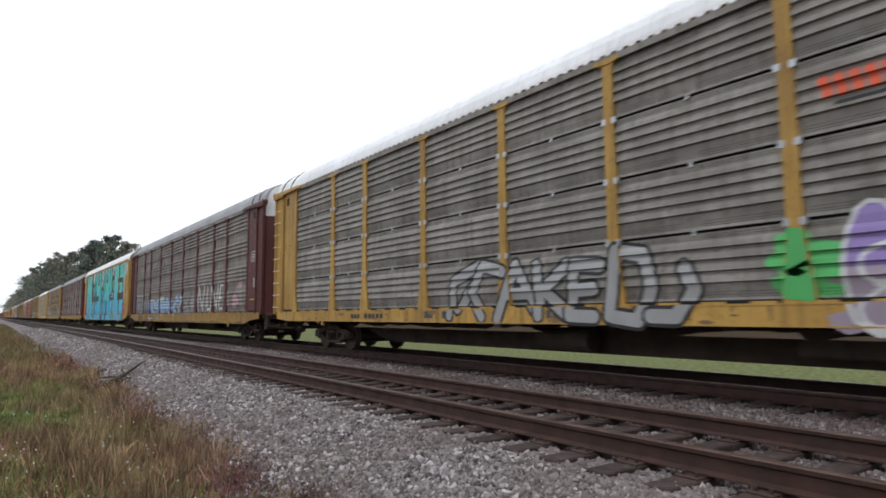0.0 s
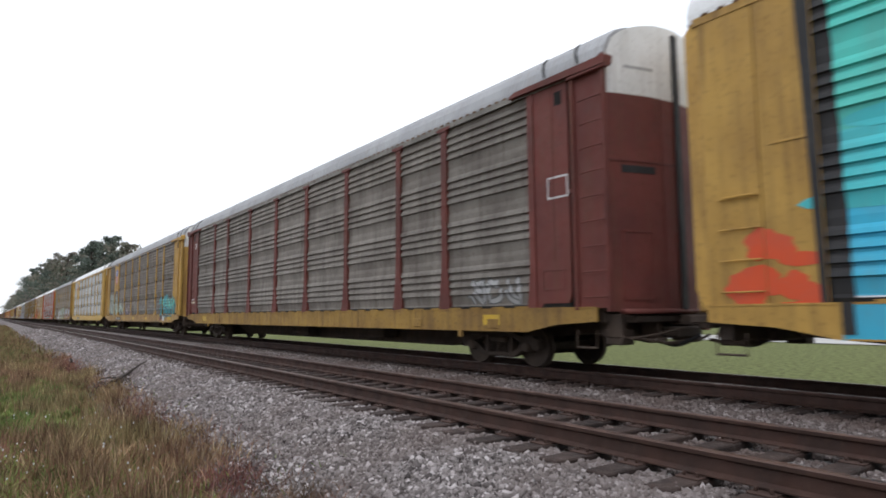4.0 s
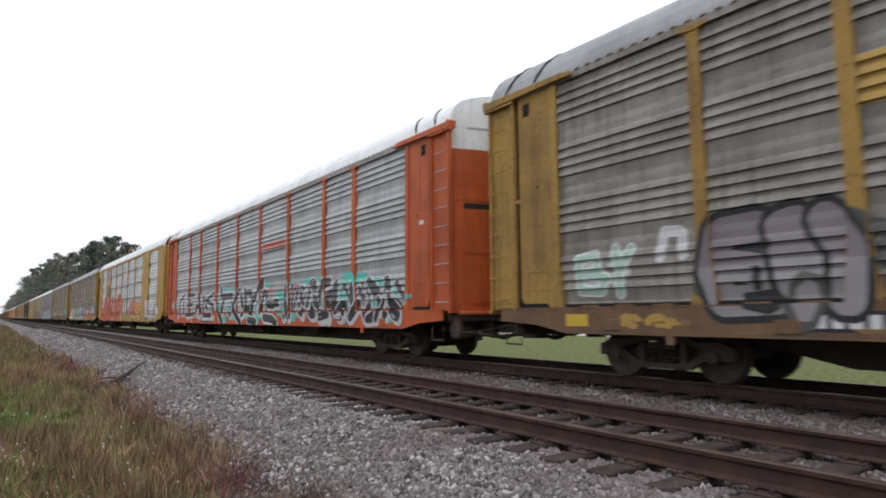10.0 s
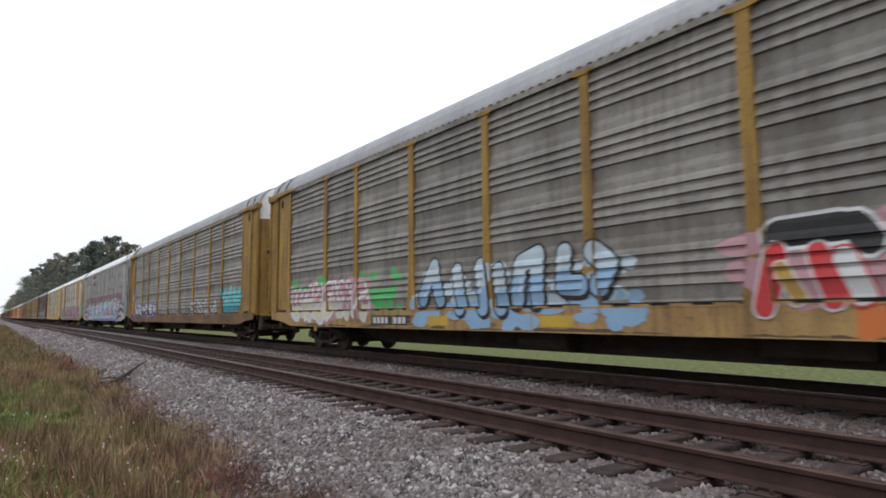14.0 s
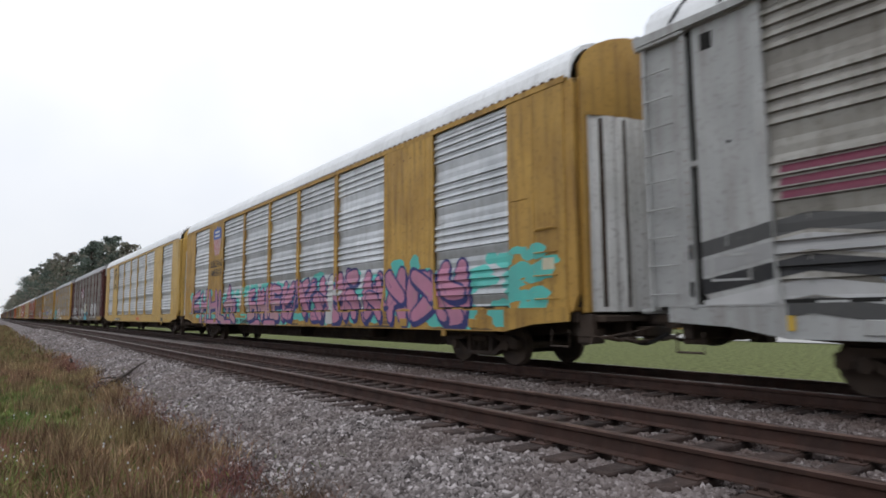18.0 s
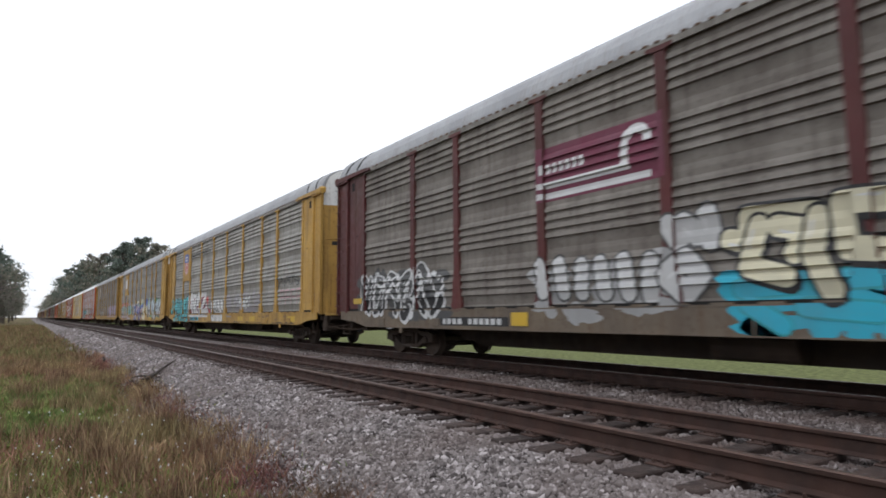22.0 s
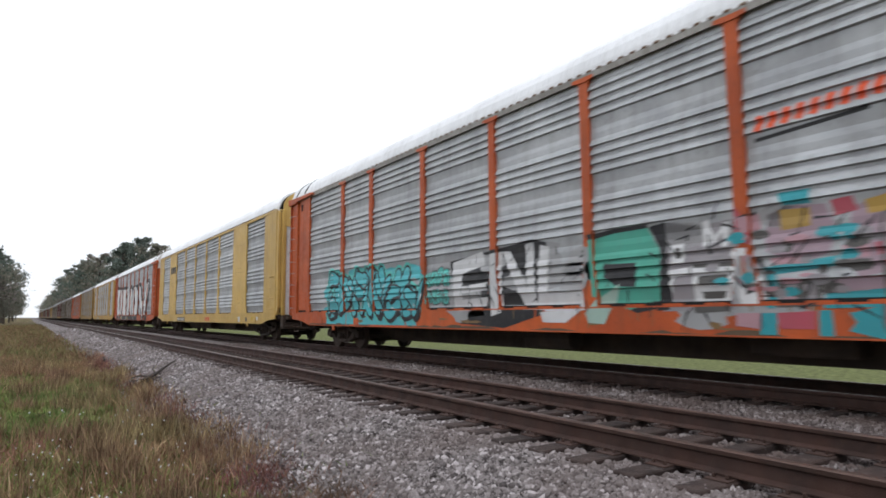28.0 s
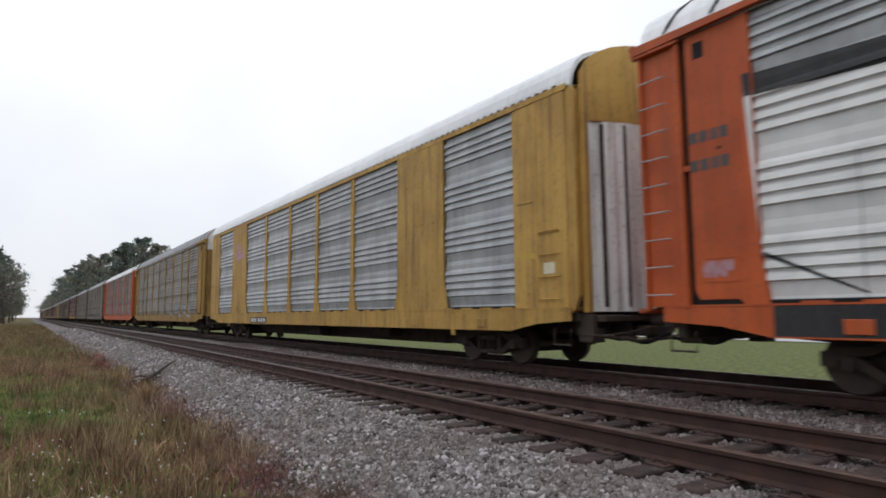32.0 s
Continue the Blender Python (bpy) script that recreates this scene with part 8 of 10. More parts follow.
    spray(c, [bar((a, b), (d, e), 0.045, 0.0, 1.0, True) for a, b, d, e in ((15.05, 1.77, 14.96, 1.32), (14.51, 1.75, 14.35, 1.51), (14.35, 1.51, 14.44, 1.37), (14.44, 1.37, 14.49, 1.08), (14.06, 1.78, 13.89, 1.68), (13.89, 1.68, 13.93, 1.46), (14.72, 1.57, 14.66, 1.66), (14.66, 1.66, 14.54, 1.61), (14.54, 1.61, 14.55, 1.45), (14.55, 1.45, 14.67, 1.44), (15.47, 1.09, 15.30, 1.22), (15.30, 1.22, 15.08, 1.21), (15.08, 1.21, 15.06, 0.93), (14.69, 1.04, 14.68, 0.70), (14.41, 1.04, 14.37, 0.70), (13.78, 1.02, 13.72, 0.71), (14.31, 1.20, 14.02, 1.25), (14.02, 1.25, 14.02, 1.11), (14.32, 1.12, 14.02, 1.11), (15.39, 1.36, 15.01, 1.32), (15.01, 1.32, 14.60, 1.21))], "p_black", 0.0075, "graffiti_line")
    spray(c, [[(13.68, 1.30), (13.49, 1.29), (13.45, 1.15), (13.54, 0.94), (13.67, 1.14)], [(15.24, 1.16), (15.05, 1.18), (15.04, 0.91), (15.19, 0.92)]], "p_char", 0.0065, "letter_gap")
    spray(c, [[(12.78, 2.00), (12.05, 1.96), (12.03, 1.84), (12.09, 1.14), (12.74, 1.15), (12.79, 1.56)], [(12.04, 1.84), (11.76, 1.80), (11.81, 1.32), (11.94, 1.15), (12.09, 1.15)], [(12.41, 1.01), (11.59, 0.98), (11.60, 0.91), (12.42, 0.93)]], "p_ash", 0.002, "buffed_patch")
    spray(c, cloud(139, 11.4, 7.4, 1.2, 1.95, 22, 0.30), "p_ash", 0.0025, "buffed_patch")
    spray(c, cloud(140, 11.0, 8.2, 1.3, 1.8, 9, 0.24), "p_silver", 0.003, "buffed_patch")
    rng = random.Random(150)
    spray(c, [bar((y, z), (y + rng.uniform(-0.25, 0.25), z + rng.uniform(-0.3, 0.3)), rng.uniform(0.03, 0.07), 0.0, 0.3) for y, z in [(rng.uniform(21.6, 26.6), rng.uniform(0.85, 1.9)) for _ in range(46)]], "p_black", 0.0195, "graffiti_line")
    spray(c, cloud(152, 26.6, 21.5, 1.75, 2.2, 16, 0.12), "p_lagoon", 0.0035, "graffiti_cloud")
    spray(c, [[(21.02, 1.39), (20.66, 1.39), (20.55, 1.17), (20.95, 1.13)], [(21.14, 0.81), (20.70, 0.83), (20.59, 0.70), (21.09, 0.70)]], "p_wine", 0.0135, "letter_gap")
    board(c, 21.22, 23.03, 3.05, 4.88, "yellow")
    shield(c, 22.1, 3.30, 4.72)
    spray(c, letters("BUILDING AMERICA", 20.9, 16.2, 4.28, 4.52, 0.015), "p_dark", 0.003, "slogan")
    stencil(c, 20.6, 18.4, 0.74, 0.95, "p_cyan", "p_black", 15)
    spray(c, [rect(y, y + 0.8, 0.76, 0.96) for y in (3.0, 7.8, 9.6)], "p_yellow", 0.006, "reflector")


def decorate_16(c):
    mural(c, 141, 8.4, 2.7, 0.85, 2.3, 6, "p_ice", "p_dark", "p_green", "p_silver", "p_white", 0.38, "p_ice")
    spray(c, cloud(64, 7.8, 6.6, 1.6, 2.3, 6, 0.25), "p_violet", 0.001)
    spray(c, [blob(9.5, 2.1, 0.5, 0.3)], "p_blue", 0.004)
    spray(c, [blob(9.5, 1.55, 0.42, 0.5)], "p_cream", 0.002)
    spray(c, cloud(69, 16.4, 11.0, 0.8, 2.3, 36, 0.36), "p_cream", 0.0006)
    spray(c, cloud(70, 15.9, 11.6, 0.9, 1.9, 16, 0.30), "p_pink", 0.0012)
    spray(c, cloud(71, 15.4, 11.4, 0.8, 2.1, 9, 0.22), "p_green", 0.0016)
    letter(c, [((16.13, 1.44), (16.02, 1.09)), ((14.85, 1.62), (14.81, 0.86)), ((13.80, 1.55), (13.70, 1.21))], 0.20, "p_pink", "p_white", 0.025, lift=0.0040)
    letter(c, [((13.05, 1.51), (12.92, 1.26)), ((12.20, 1.46), (11.73, 1.56)), ((12.58, 0.93), (12.17, 1.03))], 0.20, "p_pink", "p_white", 0.025, lift=0.0058)
    letter(c, [((16.34, 1.78), (15.59, 1.86)), ((15.67, 0.70), (15.39, 1.95), (15.18, 0.70))], 0.30, "p_blue", "p_white", 0.03, low="p_navy", lift=0.0080)
    letter(c, [((14.58, 0.90), (14.14, 1.94), (13.93, 0.71)), ((14.68, 1.30), (13.96, 1.28))], 0.30, "p_blue", "p_white", 0.03, low="p_navy", lift=0.0098)
    letter(c, [((13.49, 0.78), (13.27, 1.93), (12.97, 1.16))], 0.30, "p_blue", "p_white", 0.03, low="p_navy", lift=0.0116)
    letter(c, [((12.82, 1.62), (12.56, 1.03), (12.15, 1.16)), ((12.61, 1.73), (12.04, 1.85))], 0.30, "p_blue", "p_white", 0.03, low="p_navy", lift=0.0134)
    letter(c, [((13.03, 0.87), (12.46, 0.75)), ((11.75, 1.80), (11.45, 1.88))], 0.30, "p_blue", "p_white", 0.03, low="p_navy", lift=0.0152)
    letter(c, [((15.24, 0.78), (14.71, 0.71)), ((16.18, 0.77), (15.94, 0.70))], 0.30, "p_blue", "p_white", 0.03, low="p_navy", lift=0.0170)
    letter(c, [((12.18, 0.90), (11.51, 1.41), (11.49, 1.15), (11.98, 1.04))], 0.22, "p_dark", "p_white", 0.03, lift=0.0200)
    spray(c, cloud(61, 11.2, 9.9, 0.8, 1.9, 10, 0.34), "p_cream", 0.002)
    spray(c, cloud(68, 26.0, 20.0, 1.6, 2.2, 20, 0.28), "p_vermilion", 0.0008)
    mural(c, 143, 26.0, 20.1, 0.75, 2.05, 7, "p_mint", "p_dark", "p_pink", "p_silver", "p_white", 0.26, "p_rose")
    spray(c, cloud(67, 20.0, 18.6, 1.15, 2.0, 12, 0.25), "p_pink", 0.0008)
    word(c, "RF", 19.9, 18.75, 1.15, 1.92, "p_aqua", "p_dark", 0.05, 0.03)
    spray(c, cloud(66, 18.4, 16.6, 1.15, 1.95, 14, 0.22), "p_mint", 0.0008)
    word(c, "FSC", 18.2, 16.8, 1.2, 1.9, "p_dark", "p_white", 0.04, 0.03)
    stencil(c, 20.9, 18.6, 0.68, 0.92, seed=16)
    board(c, 21.22, 23.03, 3.0, 4.88, "yellow")
    paint_plate(c, [[(21.5, 3.55), (22.8, 3.62), (22.85, 4.35), (21.75, 4.45), (21.6, 4.55)]], "p_white", "white_patch")
    spray(c, [rect(y, y + 0.9, 0.74, 0.95) for y in (3.2, 6.6, 13.6)], "p_yellow", 0.018, "reflector")


def decorate_17(c):
    spray(c, [rect(3.2 + 1.6 * k, 4.55 + 1.6 * k, 0.95, 2.2) for k in range(5)], "p_lilac", 0.002)
    mural(c, 152, 10.8, 3.2, 0.95, 2.2, 5, "p_lilac", "p_violet", None, None, None, 0.50)
    mural(c, 151, 20.5, 15.8, 1.0, 1.7, 5, "p_grey", "p_dark", None, None, None, 0.14)
    spray(c, [rect(21.3, 22.9, 3.3, 4.6)], "p_grey", 0.003, "faded_patch")


def decorate_18(c):
    flat("p_lagoon", (0.075, 0.43, 0.47))
    spray(c, [rect(18.6, 24.2, 0.72, 1.08)], "p_lagoon", 0.0012)
    mural(c, 161, 24.3, 18.4, 0.85, 2.35, 6, "p_lagoon", "p_black", "p_lagoon", "p_lagoon", "p_white", 0.34, "p_aqua")
    mural(c, 162, 18.25, 17.2, 1.6, 2.02, 4, "p_aqua", "p_dark", None, None, None, 0.10)
    mural(c, 168, 18.2, 17.25, 1.2, 1.58, 4, "p_aqua", "p_dark", None, None, None, 0.10)
    spray(c, cloud(78, 17.4, 9.5, 0.95, 2.2, 40, 0.4), "p_grey", 0.0005)
    # white letters on black, a green one, small white ones on grey, then a tangle of dusty colours
    spray(c, [[(17.19, 2.15), (14.31, 2.37), (13.95, 2.28), (13.99, 0.98), (15.15, 0.71), (16.75, 0.79)]], "p_black", 0.003)
    coat(c, [([[(17.06, 2.12), (15.93, 2.28), (15.83, 2.00), (16.80, 1.82)], [(17.06, 2.12), (16.67, 2.10), (16.69, 1.09), (17.01, 1.10)], [(16.74, 1.58), (15.78, 1.64), (15.78, 1.48), (16.74, 1.44)], [(16.74, 1.30), (15.73, 1.34), (15.70, 1.08), (16.75, 1.06)]], "p_white", 0.005)], "letter", "broken white spray-painted letter")
    coat(c, [([[(15.65, 2.19), (15.27, 2.22), (15.25, 1.01), (15.57, 0.95)], [(15.27, 2.22), (15.01, 2.20), (14.21, 1.19), (14.22, 1.07), (14.54, 1.07)], [(14.55, 2.29), (14.31, 2.32), (14.22, 1.07), (14.45, 1.19)]], "p_white", 0.005)], "letter", "broken white spray-painted letter")
    coat(c, [([[(14.13, 2.25), (13.88, 2.19), (13.92, 1.06), (14.22, 1.07)], [(13.94, 1.35), (12.99, 1.38), (12.93, 1.05), (13.95, 1.03)], [(14.08, 1.02), (13.00, 1.06), (13.41, 0.83), (14.00, 0.83)]], "p_white", 0.005)], "letter", "broken white spray-painted letter")
    coat(c, [([[(12.84, 2.23), (12.29, 2.28), (11.63, 2.28), (11.38, 1.89), (11.44, 1.18), (11.95, 1.04), (12.77, 1.27)]], "p_jade", 0.004), ([[(12.53, 1.78), (11.85, 1.76), (11.87, 1.39), (12.26, 1.41), (12.53, 1.57)], [(11.60, 2.28), (11.29, 2.32), (11.21, 1.04), (11.45, 1.02), (11.37, 1.89)], [(12.87, 2.29), (12.29, 2.33), (11.63, 2.33), (11.62, 2.27), (12.29, 2.26), (12.83, 2.20)], [(11.95, 1.04), (11.44, 1.18), (11.42, 1.06), (11.82, 0.99)]], "p_black", 0.005), ([[(12.62, 1.26), (12.19, 1.45), (12.35, 1.05), (12.50, 0.81), (12.86, 0.83), (12.93, 1.00)]], "p_mint", 0.0055)], "letter", "green spray-painted letter with a pale foot")
    coat(c, [([[(11.29, 2.31), (10.71, 2.2), (10.2, 2.23), (10.1, 1.57), (10.18, 1.03), (11.32, 1.01)]], "p_ash", 0.003)], "letter", "small white letters with dark gaps on grey")
    coat(c, [([[(11.2, 1.97), (10.97, 1.98), (10.96, 1.7), (11.18, 1.69)], [(10.66, 2.24), (10.55, 2.27), (10.52, 1.91), (10.65, 1.9)], [(10.35, 2.2), (10.24, 2.21), (10.26, 1.87), (10.35, 1.87)], [(10.57, 2.18), (10.46, 2.04), (10.47, 1.93), (10.56, 2.05)], [(10.46, 2.04), (10.34, 2.16), (10.34, 2.07), (10.47, 1.93)], [(11.27, 1.6), (10.91, 1.63), (10.88, 1.53), (11.16, 1.5), (11.21, 1.27), (11.28, 1.41)], [(10.85, 1.65), (10.17, 1.62), (10.16, 1.41), (10.25, 1.12), (10.83, 1.1)], [(10.23, 1.84), (9.98, 1.82), (9.99, 1.72), (10.23, 1.74)], [(10.19, 1.74), (10.11, 1.73), (10.16, 1.41), (10.22, 1.41)], [(10.11, 1.41), (9.97, 1.49), (9.77, 1.41), (9.74, 1.23), (9.86, 1.07), (10.06, 1.09), (10.12, 1.24)]], "p_white", 0.0045)], "letter", "small white letters with dark gaps on grey")
    coat(c, [([[(11.11, 1.92), (11.01, 1.91), (11.02, 1.76), (11.12, 1.77)], [(10.75, 1.5), (10.27, 1.5), (10.33, 1.37), (10.76, 1.37)], [(10.71, 1.28), (10.33, 1.28), (10.37, 1.18), (10.69, 1.18)], [(10.0, 1.36), (9.84, 1.36), (9.84, 1.27), (10.01, 1.21)], [(10.82, 1.67), (10.19, 1.66), (10.17, 1.6), (10.83, 1.61)], [(10.83, 1.1), (10.22, 1.11), (10.25, 1.01), (10.78, 0.98)]], "p_char", 0.006)], "letter", "small white letters with dark gaps on grey")
    spray(c, [[(9.70, 2.21), (9.48, 2.30), (8.97, 2.26), (8.87, 1.98), (8.93, 1.69), (9.32, 1.56), (9.73, 1.76)], [(8.68, 2.18), (8.27, 2.30), (8.30, 1.43), (8.64, 1.37), (8.75, 1.67)], [(9.07, 1.36), (8.34, 1.39), (8.32, 1.25), (9.04, 1.21)]], "p_dusk", 0.0030)
    spray(c, [[(9.54, 2.26), (9.16, 2.24), (9.15, 2.02), (9.52, 2.00)], [(8.54, 2.24), (8.27, 2.28), (8.27, 2.09), (8.50, 2.08)]], "p_gold", 0.0045)
    spray(c, [[(8.91, 2.29), (8.67, 2.31), (8.61, 2.14), (8.87, 2.10)], [(10.12, 2.39), (9.93, 2.11), (9.92, 1.86), (10.13, 1.92)], [(9.61, 0.98), (9.13, 1.00), (9.14, 0.78), (9.58, 0.78)], [(8.44, 1.75), (8.29, 1.77), (8.30, 1.64), (8.43, 1.61)]], "p_crimson", 0.0050)
    spray(c, [[(9.79, 1.55), (8.86, 1.64), (8.91, 1.52), (9.75, 1.45)], [(9.75, 1.47), (9.61, 1.46), (9.64, 1.02), (9.75, 1.06)], [(9.04, 1.21), (8.35, 1.24), (8.33, 1.04), (9.03, 1.03)], [(9.82, 0.98), (9.61, 0.98), (9.61, 0.70), (9.84, 0.70)], [(9.09, 1.01), (8.94, 1.01), (8.93, 0.70), (9.10, 0.70)], [(9.55, 2.47), (9.14, 2.47), (9.14, 2.29), (9.48, 2.31)]], "p_teal", 0.0055)
    spray(c, [[(9.69, 1.67), (9.20, 1.66), (9.16, 1.57), (9.65, 1.58)], [(10.16, 0.98), (9.80, 0.98), (9.81, 0.77), (10.17, 0.81)], [(10.11, 2.24), (9.83, 2.26), (9.78, 2.05), (10.07, 2.00)], [(8.80, 1.75), (8.51, 1.76), (8.52, 1.60), (8.78, 1.60)]], "p_rose", 0.0060)
    spray(c, [[(9.60, 1.38), (9.10, 1.39), (9.07, 1.06), (9.60, 1.05)], [(9.49, 1.88), (9.37, 1.88), (9.39, 1.73), (9.48, 1.72)], [(8.73, 1.56), (8.49, 1.58), (8.51, 1.46), (8.70, 1.44)]], "p_char", 0.0065)
    spray(c, [[(9.52, 1.32), (9.36, 1.33), (9.37, 1.14), (9.52, 1.13)], [(9.30, 1.32), (9.14, 1.33), (9.14, 1.15), (9.29, 1.14)], [(8.74, 1.86), (8.37, 1.85), (8.37, 1.78), (8.73, 1.79)]], "p_ash", 0.0075)
    rng = random.Random(180)
    spray(c, [bar((y, z), (y + rng.uniform(-0.3, 0.3), z + rng.uniform(-0.35, 0.35)), rng.uniform(0.02, 0.05), 0.0, 0.3) for y, z in [(rng.uniform(8.6, 11.2), rng.uniform(0.9, 2.3)) for _ in range(36)]], "p_black", 0.0085, "graffiti_line")
    spray(c, [bar((y, z), (y + rng.uniform(-0.2, 0.2), z + rng.uniform(-0.3, 0.3)), rng.uniform(0.02, 0.04), 0.0, 0.3) for y, z in [(rng.uniform(11.2, 17.0), rng.uniform(1.0, 2.1)) for _ in range(50)]], "p_black", 0.0085, "graffiti_line")
    for tone, seed in (("p_char", 181), ("p_rose", 182), ("p_teal", 183), ("p_ash", 184)):
        spray(c, cloud(seed, 10.6, 8.5, 1.15, 2.1, 6, 0.12), tone, 0.0078 + 0.0004 * (seed - 180), "graffiti_cloud")
    mural(c, 165, 8.4, 5.9, 0.72, 2.3, 4, "p_dusk", "p_char", "p_teal", "p_crimson", "p_ash", 0.20)
    mural(c, 166, 5.8, 2.6, 0.72, 2.2, 3, "p_dusk", "p_char", "p_teal", "p_mint", "p_ash", 0.24)
    word(c, "TNR", 4.5, 2.3, 1.62, 2.42, "p_white", "p_black", 0.05, 0.05)
    spray(c, [bar((9.75 - 0.18 * k, 3.30 + 0.012 * k), (9.69 - 0.18 * k, 3.50 + 0.012 * k), 0.11) for k in range(13)], "p_vermilion", 0.002, "slogan_mark")
    spray(c, [bar((9.8, 3.2), (8.4, 3.28), 0.05)], "p_black", 0.002, "slogan_underline")
    mural(c, 167, 2.1, 1.5, 1.55, 2.0, 2, "p_rose", "p_white", None, None, None, 0.06)
    spray(c, [rect(1.75, 1.95, 3.0, 3.1)], "p_white", 0.003, "stencil_patch")
    spray(c, [rect(y, y + 0.6, 0.76, 0.98) for y in (2.6, 4.2)], "p_yellow", 0.020, "reflector")


def decorate_19(c):
    spray(c, [rect(21.35 + 0.56 * k, 21.80 + 0.56 * k, 3.72, 4.15) for k in range(3)], "p_black", 0.004, "company_mark")
    stencil(c, 20.2, 17.9, 0.70, 0.93, seed=19)
    spray(c, [rect(11.6 + 0.36 * k, 11.88 + 0.36 * k, 0.74, 0.94) for k in range(3)], "p_vermilion", 0.003, "company_mark")
    spray(c, [rect(5.8, 6.2, 0.72, 0.95), rect(3.1, 3.35, 0.8, 0.95)], "p_white", 0.003, "stencil_patch")
    spray(c, [rect(3.6, 4.1, 0.78, 0.95), rect(24.5, 25.0, 0.8, 0.96)], "p_yellow", 0.003, "reflector")
    spray(c, [rect(4.7, 4.95, 0.74, 0.92)], "p_dark", 0.003, "stencil_patch")


# the tall block letters, one after another, and their black shadow
BLOCK_D = [[(25.93, 3.86), (21.59, 3.69), (21.54, 1.99), (22.07, 1.48), (22.62, 1.11), (25.77, 1.13)]]
BLOCK_E = [[(21.19, 3.69), (17.59, 3.66), (17.59, 1.11), (21.12, 1.11)]]
BLOCK_M = [[(17.35, 3.61), (16.47, 3.58), (16.32, 2.02), (16.38, 1.06), (17.34, 1.07)], [(16.47, 3.58), (15.74, 2.31), (15.35, 2.09), (15.42, 1.71), (15.78, 1.15), (15.88, 1.08), (16.32, 2.02)], [(15.20, 3.56), (14.22, 3.57), (14.25, 1.13), (15.26, 1.05), (15.42, 2.10), (15.39, 2.80)]]
BLOCK_O = [[(13.96, 2.83), (13.54, 3.36), (12.96, 3.61), (12.26, 3.63), (11.54, 3.55), (11.18, 3.41), (10.38, 3.09), (10.23, 2.39), (10.20, 2.02), (10.26, 1.65), (10.58, 1.39), (10.85, 1.23), (11.13, 1.16), (13.44, 1.14), (13.79, 1.47), (13.96, 2.09)]]
BLOCK_V = [[(9.82, 3.58), (8.89, 3.47), (8.58, 2.90), (8.16, 2.51), (8.89, 1.78), (9.47, 2.38), (9.72, 2.95)], [(8.16, 2.51), (7.88, 2.25), (7.23, 2.26), (7.27, 1.69), (7.77, 1.52), (8.02, 1.27), (8.18, 1.45), (8.89, 1.78)], [(7.65, 1.52), (7.27, 1.69), (7.06, 1.21), (7.01, 1.04), (7.73, 1.09)], [(7.23, 2.26), (6.53, 2.31), (6.13, 2.41), (6.19, 1.59), (6.58, 1.64), (6.57, 1.83), (7.26, 1.85)], [(7.05, 1.21), (6.58, 1.65), (6.19, 1.56), (6.22, 1.15), (6.44, 1.13), (7.01, 1.02)]]
SHADE_A = [[(25.94, 4.11), (23.02, 3.98), (17.50, 3.85), (17.50, 3.58), (23.01, 3.67), (25.92, 3.80)], [(24.19, 3.16), (23.24, 3.10), (23.19, 1.73), (24.13, 1.72)], [(21.72, 3.72), (21.15, 3.70), (21.08, 1.09), (22.43, 1.10), (22.07, 1.48), (21.67, 1.90)], [(18.91, 3.02), (17.32, 3.03), (17.44, 2.67), (18.91, 2.77)], [(18.90, 2.14), (17.81, 2.09), (17.81, 1.78), (18.90, 1.82)], [(17.62, 3.71), (17.32, 3.71), (17.32, 1.08), (17.62, 1.08)], [(16.42, 3.60), (15.18, 3.59), (15.61, 2.26), (15.77, 2.35)], [(16.32, 1.99), (15.91, 1.07), (16.41, 1.06)], [(15.35, 1.94), (15.24, 1.05), (15.73, 1.06)], [(15.18, 3.87), (14.15, 3.84), (14.16, 3.53), (15.18, 3.53)]]
SHADE_B = [[(14.22, 3.57), (13.82, 3.57), (13.91, 3.24), (14.01, 2.36), (13.95, 1.65), (13.76, 1.24), (13.37, 1.11), (14.25, 1.07)], [(12.66, 2.87), (12.29, 2.76), (12.16, 2.51), (12.14, 2.19), (12.24, 1.78), (12.49, 1.65), (12.69, 1.79)], [(13.95, 3.60), (13.54, 3.69), (12.25, 3.74), (12.26, 3.61), (12.96, 3.59), (13.83, 3.21)], [(12.25, 3.73), (10.48, 3.76), (9.95, 3.66), (10.33, 3.07), (11.18, 3.40)], [(10.38, 3.10), (9.95, 3.66), (9.84, 2.97), (9.56, 2.31), (9.62, 1.71), (10.20, 2.00)], [(10.20, 2.02), (9.61, 1.73), (9.64, 1.16), (10.47, 1.02), (11.13, 1.02), (10.85, 1.23), (10.26, 1.62)], [(13.41, 1.13), (10.99, 1.18), (10.99, 1.03), (13.41, 1.05)]]
